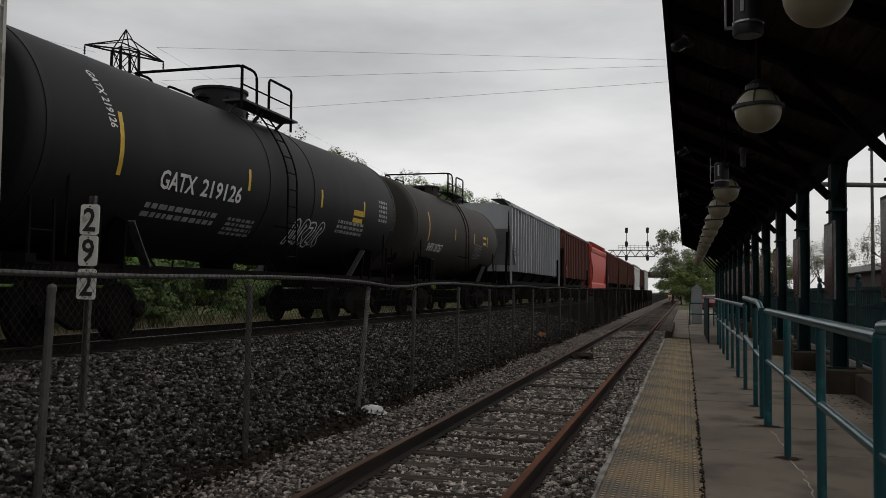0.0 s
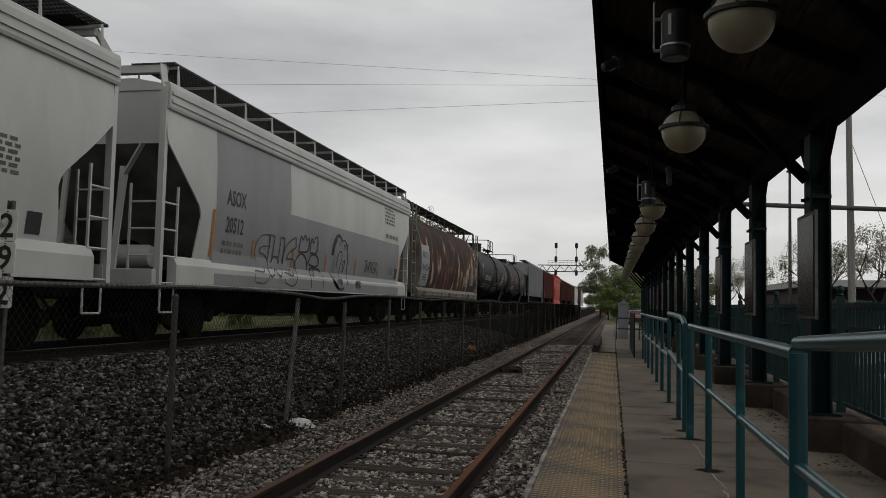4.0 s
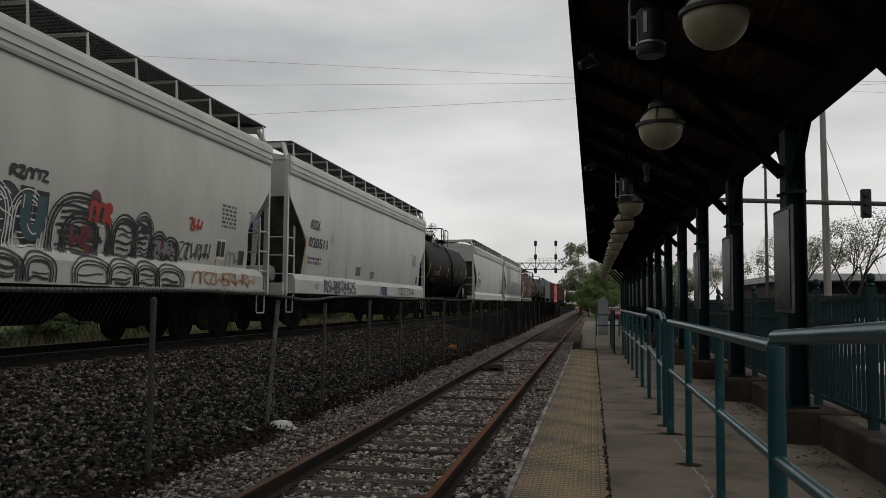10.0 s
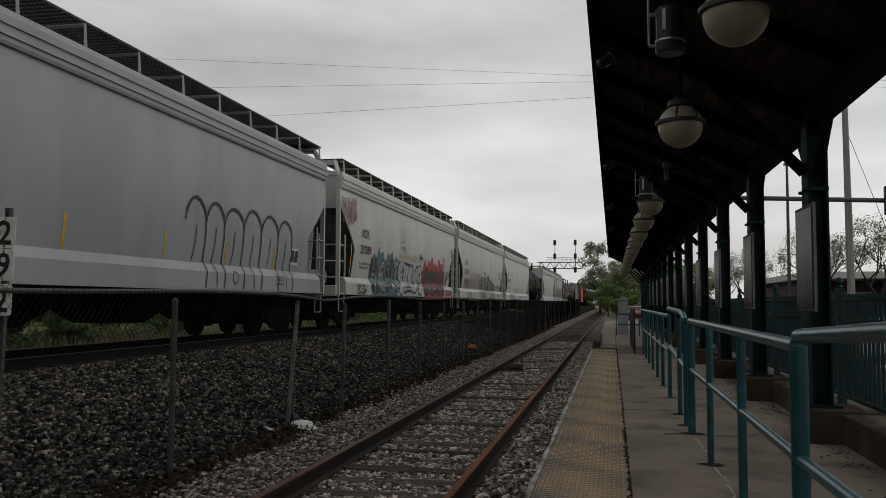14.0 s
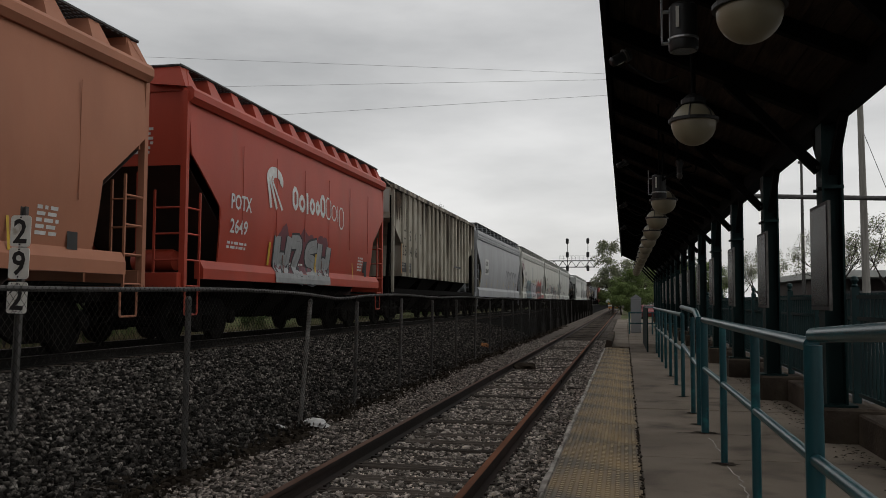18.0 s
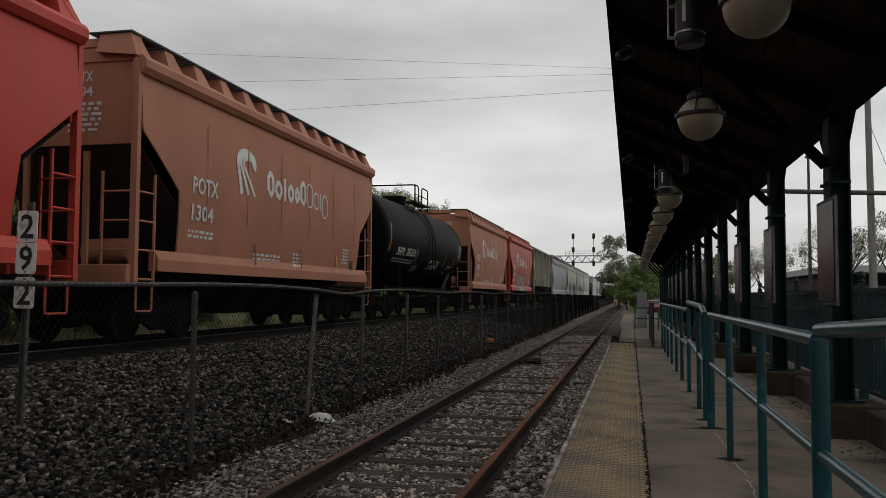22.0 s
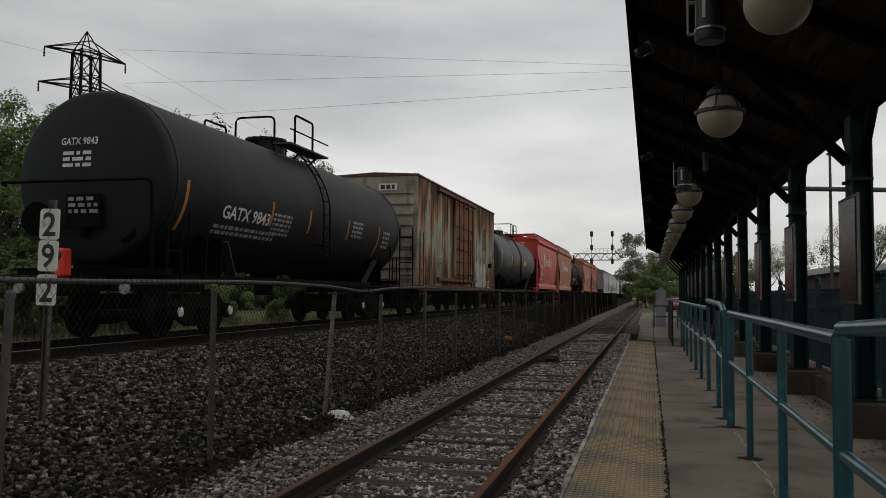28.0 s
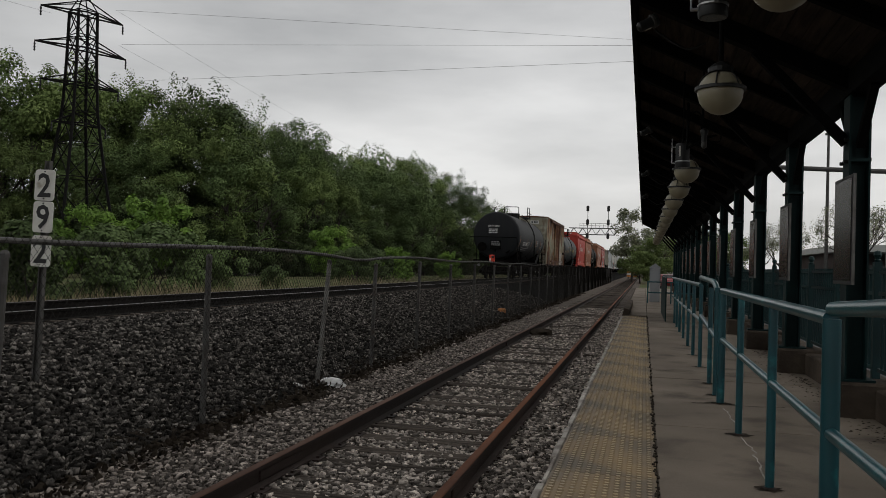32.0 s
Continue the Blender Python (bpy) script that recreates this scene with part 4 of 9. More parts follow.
M["h_red"] = car_paint("red_hopper_paint", (0.46, 0.050, 0.034), (0.25, 0.05, 0.03))
M["h_orange"] = car_paint("orange_red_hopper_paint", (0.37, 0.050, 0.026), (0.2, 0.07, 0.04))
M["h_brown"] = car_paint("faded_tan_brown_hopper_paint", (0.37, 0.155, 0.090), (0.30, 0.15, 0.09), rough=0.65)
M["h_oxide"] = car_paint("oxide_brown_paint", (0.12, 0.045, 0.035), (0.06, 0.035, 0.03), rough=0.7)
M["box_rust"] = mat("pale_boxcar_paint_with_rust", (0.30, 0.305, 0.235), (0.23, 0.22, 0.155), 1.3, 0.8, third=(0.045, 0.021, 0.015), tscale=1.3, tspread=(0.62, 0.72), tstretch=(1, 1.3, 0.36), bump=0.08, zband=(-0.11, 2.7), fringe=((0.215, 0.10, 0.038), 0.53, 0.60), spec=0.25)
M["box_end"] = mat("pale_boxcar_end_paint", (0.31, 0.30, 0.235), (0.21, 0.19, 0.14), 1.3, 0.8, third=(0.10, 0.05, 0.03), tscale=1.6, tspread=(0.56, 0.70), tstretch=(1.5, 1, 0.4), spec=0.25)
M["soot"] = mat("soot_and_rust_run", (0.045, 0.034, 0.027), (0.085, 0.058, 0.040), 6, 0.9, spec=0.1)
M["letter_brown"] = mat("weathered_brown_lettering", (0.055, 0.045, 0.036), (0.03, 0.025, 0.02), 6, 0.8)
M["door_rust"] = mat("rusted_yellow_door_paint", (0.17, 0.105, 0.05), (0.12, 0.058, 0.027), 1.6, 0.8, third=(0.05, 0.022, 0.014), tscale=2.2, tspread=(0.56, 0.70), tstretch=(1, 1.5, 0.35), bump=0.1, fringe=((0.20, 0.08, 0.028), 0.46, 0.54), spec=0.25)
M["h_repaint"] = car_paint("darker_grey_touch_up_paint", (0.225, 0.236, 0.234), (0.17, 0.165, 0.15))
M["rust"] = mat("rust", (0.13, 0.052, 0.028), (0.07, 0.03, 0.02), 4, 0.85, bump=0.2)
M["slope"] = mat("dirty_slope_sheet", (0.17, 0.163, 0.15), (0.07, 0.064, 0.058), 1.5, 0.75)
M["slope_dark"] = mat("dark_slope_sheet", (0.05, 0.03, 0.025), (0.03, 0.02, 0.018), 1.5, 0.7)
M["grating"] = mat("dark_walk_grating", (0.06, 0.06, 0.06), (0.03, 0.03, 0.03), 8, 0.7, 0.3)
M["yellow"] = mat("yellow_reflector", (0.55, 0.36, 0.02), (0.42, 0.27, 0.02), 9, 0.5)
M["orange_stripe"] = mat("faded_orange_reflector", (0.40, 0.16, 0.02), (0.3, 0.11, 0.02), 9, 0.6)
M["olive_plate"] = mat("dull_tan_plate", (0.16, 0.14, 0.10), (0.10, 0.085, 0.06), 6, 0.6)
M["letter_white"] = mat("white_lettering", (0.62, 0.62, 0.60), (0.48, 0.48, 0.46), 6, 0.6)
M["letter_dim"] = mat("faded_white_lettering", (0.30, 0.30, 0.29), (0.2, 0.2, 0.2), 6, 0.6)
M["letter_black"] = mat("black_lettering", (0.02, 0.02, 0.02), None, 6, 0.6)
M["letter_yellow"] = mat("yellow_lettering", (0.30, 0.175, 0.03), (0.16, 0.095, 0.03), 6, 0.6)
M["red_marker"] = mat("red_marker_light", (0.6, 0.04, 0.015), (0.5, 0.03, 0.01), 6, 0.4)
SPRAY = {}
for nm, c in (("black", (0.02, 0.02, 0.025)), ("white", (0.62, 0.62, 0.6)), ("red", (0.34, 0.035, 0.022)), ("blue", (0.05, 0.13, 0.24)), ("teal", (0.07, 0.15, 0.165)), ("charcoal", (0.045, 0.045, 0.047)), ("lilac", (0.44, 0.43, 0.46)), ("olive", (0.36, 0.345, 0.24)), ("ghost", (0.40, 0.385, 0.35)),
              ("yellow", (0.5, 0.38, 0.05)), ("pink", (0.38, 0.10, 0.11)), ("maroon", (0.13, 0.03, 0.04)), ("grey", (0.2, 0.2, 0.21)), ("silver", (0.27, 0.28, 0.28)), ("dim", (0.05, 0.09, 0.10)), ("murk", (0.016, 0.026, 0.028)), ("orange", (0.36, 0.15, 0.06))):
    SPRAY[nm] = mat("spray_" + nm, c, tuple(v * 0.8 for v in c), 5, 0.6)

CARS = []
SPINNERS = []
SHARED = {}


def shared(key, make):
    """A mesh that is made once and shared by alike parts."""
    if key not in SHARED:
        bm, m = make()
        me = bpy.data.meshes.new(key)
        bm.to_mesh(me)
        bm.free()
        me.materials.append(m)
        SHARED[key] = me
    return SHARED[key]


def put(name, key, make, parent, at=None):
    ob = new(name, shared(key, make))
    ob.parent = parent
    if at:
        ob.matrix_basis = at if isinstance(at, Matrix) else Matrix.Translation(at)
    return ob


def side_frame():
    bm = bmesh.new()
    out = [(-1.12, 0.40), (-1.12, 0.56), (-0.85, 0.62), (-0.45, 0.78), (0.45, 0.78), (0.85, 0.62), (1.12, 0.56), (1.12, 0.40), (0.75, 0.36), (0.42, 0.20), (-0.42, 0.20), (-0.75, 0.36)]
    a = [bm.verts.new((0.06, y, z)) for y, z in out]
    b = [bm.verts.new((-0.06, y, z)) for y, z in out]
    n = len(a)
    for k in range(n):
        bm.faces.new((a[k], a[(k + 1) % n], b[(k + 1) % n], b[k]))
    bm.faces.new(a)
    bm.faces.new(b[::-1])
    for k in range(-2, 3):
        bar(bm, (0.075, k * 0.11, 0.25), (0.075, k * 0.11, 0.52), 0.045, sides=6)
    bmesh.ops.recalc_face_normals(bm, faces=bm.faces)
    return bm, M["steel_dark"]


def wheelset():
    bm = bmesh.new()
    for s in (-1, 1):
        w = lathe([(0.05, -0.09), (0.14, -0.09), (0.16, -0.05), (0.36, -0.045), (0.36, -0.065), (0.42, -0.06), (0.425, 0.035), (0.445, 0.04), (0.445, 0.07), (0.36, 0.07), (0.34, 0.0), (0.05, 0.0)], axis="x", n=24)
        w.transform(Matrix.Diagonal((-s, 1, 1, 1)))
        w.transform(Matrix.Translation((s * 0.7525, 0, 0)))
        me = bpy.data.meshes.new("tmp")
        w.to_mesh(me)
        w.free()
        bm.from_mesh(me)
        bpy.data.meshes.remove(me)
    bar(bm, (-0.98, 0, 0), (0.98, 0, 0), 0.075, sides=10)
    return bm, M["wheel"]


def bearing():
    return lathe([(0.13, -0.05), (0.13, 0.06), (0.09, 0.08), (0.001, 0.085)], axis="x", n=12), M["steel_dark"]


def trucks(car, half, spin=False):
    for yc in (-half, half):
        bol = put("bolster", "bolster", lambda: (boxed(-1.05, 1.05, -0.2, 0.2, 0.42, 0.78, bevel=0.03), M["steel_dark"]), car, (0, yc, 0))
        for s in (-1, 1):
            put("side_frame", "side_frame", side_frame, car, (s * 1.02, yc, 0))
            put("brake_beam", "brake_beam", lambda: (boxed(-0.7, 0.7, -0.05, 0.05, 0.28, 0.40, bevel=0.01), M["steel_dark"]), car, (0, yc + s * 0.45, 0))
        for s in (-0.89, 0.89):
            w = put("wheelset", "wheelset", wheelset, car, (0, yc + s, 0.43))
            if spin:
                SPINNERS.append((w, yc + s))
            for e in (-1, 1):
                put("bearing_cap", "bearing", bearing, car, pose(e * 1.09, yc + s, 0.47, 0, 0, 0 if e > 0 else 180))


def coupler():
    bm = bmesh.new()
    box(bm, -0.08, 0.08, -0.2, 0.55, 0.78, 0.92, bevel=0.015)
    box(bm, -0.16, 0.14, 0.55, 0.82, 0.74, 0.98, bevel=0.05)
    return bm, M["steel_dark"]


def couplers(car, L):
    for s in (-1, 1):
        put("coupler", "coupler", coupler, car, pose(0, s * L / 2, 0, 0, 0, 0 if s > 0 else 180))
        hose = tubes(bent([(0.35, s * L / 2, 0.8), (0.4, s * (L / 2 + 0.25), 0.55), (0.3, s * (L / 2 + 0.5), 0.35), (0.2, s * (L / 2 + 0.75), 0.5)], 0.2), r=0.022)
        part("brake_hose", hose, M["steel_dark"], car)


# lettering and marks are laid on a side: f(u, v) gives the place of a point u along the car, v up it
def mark(name, flat, f, material, parent, lift=0.006, label=""):
    vs2, fs2 = flat
    return raw(name, [f(u, v, lift) for u, v in vs2], fs2, material, parent, label)


def letters(parent, words, u, v, size, f, material, squeeze=0.8):
    vs2, fs2 = flat_text(words, size)
    return mark("lettering", ([(u + a * squeeze, v + b) for a, b in vs2], fs2), f, material, parent, 0.017)


def fitted(parent, words, u0, u1, v, cap, f, material, lift=0.017, bold=0.02):
    """Lettering of a given cap height, drawn out between two places along the side."""
    vs2, fs2 = flat_text(words, 1.0, bold)
    a0, a1 = min(p[0] for p in vs2), max(p[0] for p in vs2)
    b0, b1 = min(p[1] for p in vs2), max(p[1] for p in vs2)
    return mark("lettering", ([(u0 + (a - a0) * (u1 - u0) / (a1 - a0), v + (b - b0) * cap / (b1 - b0)) for a, b in vs2], fs2), f, material, parent, lift)


def rects(parent, name, rs, f, material, label="", lift=0.006, nv=1):
    vs2, fs2 = [], []
    for u0, u1, v0, v1 in rs:
        for j in range(nv):
            a, b = v0 + (v1 - v0) * j / nv, v0 + (v1 - v0) * (j + 1) / nv
            n = len(vs2)
            vs2 += [(u0, a), (u1, a), (u1, b), (u0, b)]
            fs2.append((n, n + 1, n + 2, n + 3))
    return mark(name, (vs2, fs2), f, material, parent, lift, label)


def text_lines(parent, u, v, w, h, n, f, material, seed=0):
    """Small print that cannot be read: rows of bars."""
    r = random.Random(seed + int(u * 97) + int(v * 31))
    rs = []
    for k in range(n):
        a = u
        z = v - k * h * 1.7
        while a < u + w:
            l = min(r.uniform(0.06, 0.22), u + w - a)
            if l > 0.03:
                rs.append((a, a + l, z, z + h))
            a += l + 0.05
    return tagged(rects(parent, "small_print", rs, f, material), kind="stuff")


def rounded(pts, times=2):
    """Cuts the corners of a polyline, and steps it finely."""
    for _ in range(times):
        out = [pts[0]]
        for p, q in zip(pts, pts[1:]):
            out += [(0.75 * p[0] + 0.25 * q[0], 0.75 * p[1] + 0.25 * q[1]), (0.25 * p[0] + 0.75 * q[0], 0.25 * p[1] + 0.75 * q[1])]
        pts = out + [pts[-1]]
    fine = [pts[0]]
    for p, q in zip(pts, pts[1:]):
        m = max(1, int(math.hypot(q[0] - p[0], q[1] - p[1]) / 0.07))
        fine += [(p[0] + (q[0] - p[0]) * j / m, p[1] + (q[1] - p[1]) * j / m) for j in range(1, m + 1)]
    return fine


def band(pts, wd, across=1):
    """A flat band along the points, in strips across its width."""
    vs2, fs2, n = [], [], len(pts)
    for i, p in enumerate(pts):
        q0, q1 = pts[max(i - 1, 0)], pts[min(i + 1, n - 1)]
        dx, dy = q1[0] - q0[0], q1[1] - q0[1]
        l = math.hypot(dx, dy) + 1e-6
        for k in range(across + 1):
            o = wd * (1 - 2 * k / across)
            vs2.append((p[0] - dy / l * o, p[1] + dx / l * o))
    w = across + 1
    for i in range(n - 1):
        for k in range(across):
            fs2.append((i * w + k, i * w + k + 1, (i + 1) * w + k + 1, (i + 1) * w + k))
    return vs2, fs2


def joined(flats):
    vs2, fs2 = [], []
    for v, fcs in flats:
        n = len(vs2)
        vs2 += v
        fs2 += [tuple(n + i for i in fc) for fc in fcs]
    return vs2, fs2


def glyph(r, u, v, w, h):
    """A leaning, bent stroke such as sprayed letters are made of."""
    kind = r.randrange(5)
    base = [[(0.1, 0.05), (0.2, 0.9), (0.8, 0.8), (0.75, 0.1)], [(0.85, 0.9), (0.15, 0.8), (0.2, 0.45), (0.85, 0.45), (0.8, 0.08), (0.1, 0.1)],
            [(0.1, 0.95), (0.15, 0.1), (0.5, 0.55), (0.85, 0.1), (0.9, 0.95)], [(0.15, 0.05), (0.15, 0.95), (0.85, 0.75), (0.2, 0.5), (0.9, 0.05)],
            [(0.1, 0.85), (0.9, 0.9), (0.2, 0.15), (0.95, 0.05)]][kind]
    lean = r.uniform(-0.1, 0.18)
    return rounded([(u + w * (x + lean * y + r.uniform(-0.07, 0.07)), v + h * (y + r.uniform(-0.05, 0.05))) for x, y in base], 2)


def piece(parent, u, v, w, h, f, fill, line, back=None, n=5, seed=1, label="sprayed graffiti", shine=None):
    """Sprayed block shapes: a cloud behind, dark outlines, fills and thin strokes."""
    r = random.Random(seed)
    if back:
        cols, rows = int(w / 0.09), 9
        vs2, fs2 = [], []
        p1, p2 = r.uniform(0, 6), r.uniform(0, 6)
        for i in range(cols + 1):
            t = i / cols
            ease = min(1, 9 * t, 9 * (1 - t)) ** 0.5
            top = v + h * (0.55 + ease * (0.42 + 0.07 * math.sin(t * 17 + p1) + 0.06 * math.sin(t * 41 + p2) + 0.03 * r.uniform(-1, 1)))
            low = v + h * (0.30 - ease * 0.30)
            vs2 += [(u + w * t, low + (top - low) * j / rows) for j in range(rows + 1)]
        for i in range(cols):
            for j in range(rows):
                a = i * (rows + 1) + j
                fs2.append((a, a + rows + 1, a + rows + 2, a + 1))
        mark("graffiti_cloud", (vs2, fs2), f, SPRAY[back], parent, 0.006, label)
    if not n:
        return
    cw = w / n
    wd = min(0.27 * cw, 0.13 * h)
    strokes = [glyph(r, u + cw * (k + 0.02), v + h * 0.08, cw * 0.95, h * 0.80) for k in range(n)]
    for k, st in enumerate(strokes):
        z = 0.009 + 0.0015 * (k % 2)
        mark("graffiti_outline", band(st, wd + 0.055, 4), f, SPRAY[line], parent, z, label if k == 0 else "")
        mark("graffiti_fill", band(st, wd, 3), f, SPRAY[fill[k % len(fill)]], parent, z + 0.004)
        if shine:
            mark("graffiti_stroke", joined([band([(a + 0.05, b + 0.02) for a, b in st[3:len(st) // 2]], 0.011), band([(a - 0.04, b) for a, b in st[len(st) // 2:-4]], 0.009)]), f, SPRAY[shine], parent, z + 0.007)


def graffiti(parent, u, v, w, h, f, fills, lines, n=6, seed=1, label="sprayed graffiti", wide=0.016):
    """Hollow sprayed letters: the rims of bent strokes, laid over one another."""
    r = random.Random(seed)
    if fills:
        piece(parent, u, v, w, h, f, fills, lines[0], None, n, seed, label, lines[-1])
        return
    cw = w / n
    for ci, colour in enumerate(lines):
        flats = []
        for k in range(n):
            st = glyph(r, u + cw * (k if h > 0.55 else k - 0.25), v + h * 0.06, cw * (1.02 if h > 0.55 else 1.5), h * 0.86)
            if h > 0.55:
                o = min(0.17 * cw, 0.10 * h)
                vs2, _ = band(st, o)
                rim = vs2[0::2] + vs2[1::2][::-1]
                flats.append(band(rim + rim[:1], wide * r.uniform(0.6, 1.2)))
            else:
                flats.append(band(st, wide * r.uniform(0.8, 1.3)))
        mark("graffiti_scrawl", joined(flats), f, SPRAY[colour], parent, 0.016 + 0.001 * ci, label if ci == 0 else "")


SKELETON = {"s": [[(0.92, 0.82), (0.55, 1.0), (0.12, 0.82), (0.22, 0.56), (0.82, 0.44), (0.88, 0.14), (0.5, 0.0), (0.06, 0.12)]],
            "h": [[(0.15, 0.0), (0.22, 1.0)], [(0.85, 0.0), (0.80, 1.0)], [(0.2, 0.46), (0.8, 0.56)]],
            "k": [[(0.2, 0.0), (0.18, 1.0)], [(0.92, 0.98), (0.34, 0.5), (0.98, 0.0)]],
            "n": [[(0.12, 0.0), (0.15, 0.92), (0.5, 0.5), (0.84, 0.05), (0.88, 1.0)]],
            "b": [[(0.2, 0.0), (0.2, 0.98), (0.8, 0.86), (0.72, 0.58), (0.32, 0.5), (0.95, 0.36), (0.85, 0.04), (0.2, 0.02)]],
            "e": [[(0.9, 0.95), (0.2, 0.9), (0.15, 0.5), (0.12, 0.06), (0.92, 0.04)], [(0.2, 0.5), (0.8, 0.54)]],
            "r": [[(0.2, 0.0), (0.18, 0.95), (0.82, 0.85), (0.75, 0.52), (0.3, 0.48), (0.95, 0.0)]],
            "u": [[(0.15, 1.0), (0.12, 0.3), (0.5, 0.0), (0.85, 0.3), (0.88, 1.0)]],
            "t": [[(0.5, 0.0), (0.5, 0.95)], [(0.05, 0.92), (0.98, 0.98)]]}


def block(parent, kinds, u, v, w, h, f, fill, line, wd=0.13, rim=0.04, seed=1, label="", inner="black"):
    """Fat sprayed shapes: a dark drop shade and rim, a pale body, and thin inner strokes."""
    r = random.Random(seed)
    cw = w / len(kinds)
    for k, kind in enumerate(kinds):
        lean, drop, sc = r.uniform(-0.12, 0.16), r.uniform(0, 0.07), r.uniform(0.9, 1.0)
        runs = []
        for st in SKELETON[kind]:
            runs.append(rounded([(u + cw * (k + 0.14 + 0.76 * (x + lean * (y - 0.5) + r.uniform(-0.04, 0.04))), v + wd + rim + (h - 2 * wd - 2 * rim) * (drop + (y + r.uniform(-0.03, 0.03)) * sc * (1 - drop))) for x, y in st], 2))
        z = 0.008 + 0.0022 * (k % 2)
        flats = []
        for st in runs:
            flats += [band([(a - 0.035, b - 0.035) for a, b in st], wd + rim, 4), band(st, wd + rim, 4)]
            for a, b in (st[0], st[-1]):
                flats.append(band([(a - wd - rim, b), (a + wd + rim, b)], (wd + rim) * 0.55, 2))
        mark("graffiti_outline", joined(flats), f, SPRAY[line], parent, z, label if k == 0 else "")
        mark("graffiti_fill", joined([band(st, wd * r.uniform(0.9, 1.05), 4) for st in runs]), f, SPRAY[fill[k % len(fill)]], parent, z + 0.005)
        thin = []
        for st in runs:
            q = len(st) // 3
            thin.append(band([(a + 0.3 * wd, b) for a, b in st[q:q + max(4, q)]], 0.012))
            thin.append(band([(a - 0.5 * wd, b + 0.04) for a, b in st[2:2 + max(3, q // 2)]], 0.010))
        mark("graffiti_stroke", joined(thin), f, SPRAY[inner], parent, z + 0.009)


def hatched(parent, bumps, f, colour, seed, wide=0.013, label=""):
    """Bulging scribbles: round arches with a wavy hatch within."""
    r = random.Random(seed)
    for u0, u1, v0, v1 in bumps:
        m, q = 0.5 * (u0 + u1), u1 - u0
        flats = []
        for ins in (0.0, 0.07, 0.13):
            a, b, t = u0 + ins, u1 - ins, v1 - ins
            flats.append(band(rounded([(a, v0), (a - 0.03, v0 + 0.6 * (t - v0)), (m - 0.25 * q, t), (m + 0.2 * q, t), (b + 0.04, v0 + 0.6 * (t - v0)), (b, v0)], 2), wide * r.uniform(0.7, 1.4)))
        z = v0 + 0.03
        while z < v1 - 0.2:
            a, b = u0 + 0.12 + r.uniform(0, 0.15) * q, u1 - 0.12 - r.uniform(0, 0.15) * q
            flats.append(band(rounded([(a, z), (a + 0.3 * (b - a), z + r.uniform(-0.02, 0.06)), (a + 0.7 * (b - a), z + r.uniform(-0.05, 0.05)), (b, z + r.uniform(-0.03, 0.05))], 2), wide * r.uniform(0.5, 1.6)))
            z += r.uniform(0.05, 0.11)
        tagged(mark("graffiti_hatch", joined(flats), f, SPRAY[colour], parent, 0.0145, label), kind="stuff")
        label = ""


def ladder(parent, x, y, z0, z1, w=0.42, step=0.42, along="y", material=None, r=0.018):
    bm = bmesh.new()
    d = Vector((0, w / 2, 0)) if along == "y" else Vector((w / 2, 0, 0))
    c = Vector((x, y, 0))
    for s in (-1, 1):
        bar(bm, c + d * s + Vector((0, 0, z0)), c + d * s + Vector((0, 0, z1)), r * 2.0)
    z = z0 + 0.1
    while z < z1:
        bar(bm, c - d + Vector((0, 0, z)), c + d + Vector((0, 0, z)), r, sides=5)
        z += step
    return part("ladder", bm, material, parent)


def grate(parent, x0, x1, y0, y1, z):
    """A roof walk of open steel mesh: bars along and across with gaps between."""
    x0, x1 = min(x0, x1), max(x0, x1)
    vs3, fs3 = [], []

    def slab(a, b, c, d, h):
        n = len(vs3)
        vs3.extend([(a, c, z), (b, c, z), (b, d, z), (a, d, z), (a, c, z + h), (b, c, z + h), (b, d, z + h), (a, d, z + h)])
        fs3.extend([(n, n + 3, n + 2, n + 1), (n + 4, n + 5, n + 6, n + 7), (n, n + 1, n + 5, n + 4), (n + 1, n + 2, n + 6, n + 5), (n + 2, n + 3, n + 7, n + 6), (n + 3, n, n + 4, n + 7)])

    n = int((x1 - x0) / 0.062)
    for k in range(n + 1):
        x = x0 + (x1 - x0) * k / n
        slab(x - 0.014, x + 0.014, y0, y1, 0.032)
    m = int((y1 - y0) / 0.14)
    for k in range(m + 1):
        y = y0 + (y1 - y0) * k / m
        slab(x0, x1, y - 0.022, y + 0.022, 0.022)
    return raw("roof_walk", vs3, fs3, M["grating"], parent, "open steel mesh roof walk")


def add_car(ob, rear, front):
    ob.matrix_basis = pose(MAIN_X, (rear + front) / 2, MAIN_Z)
    CARS.append((ob, (rear + front) / 2))


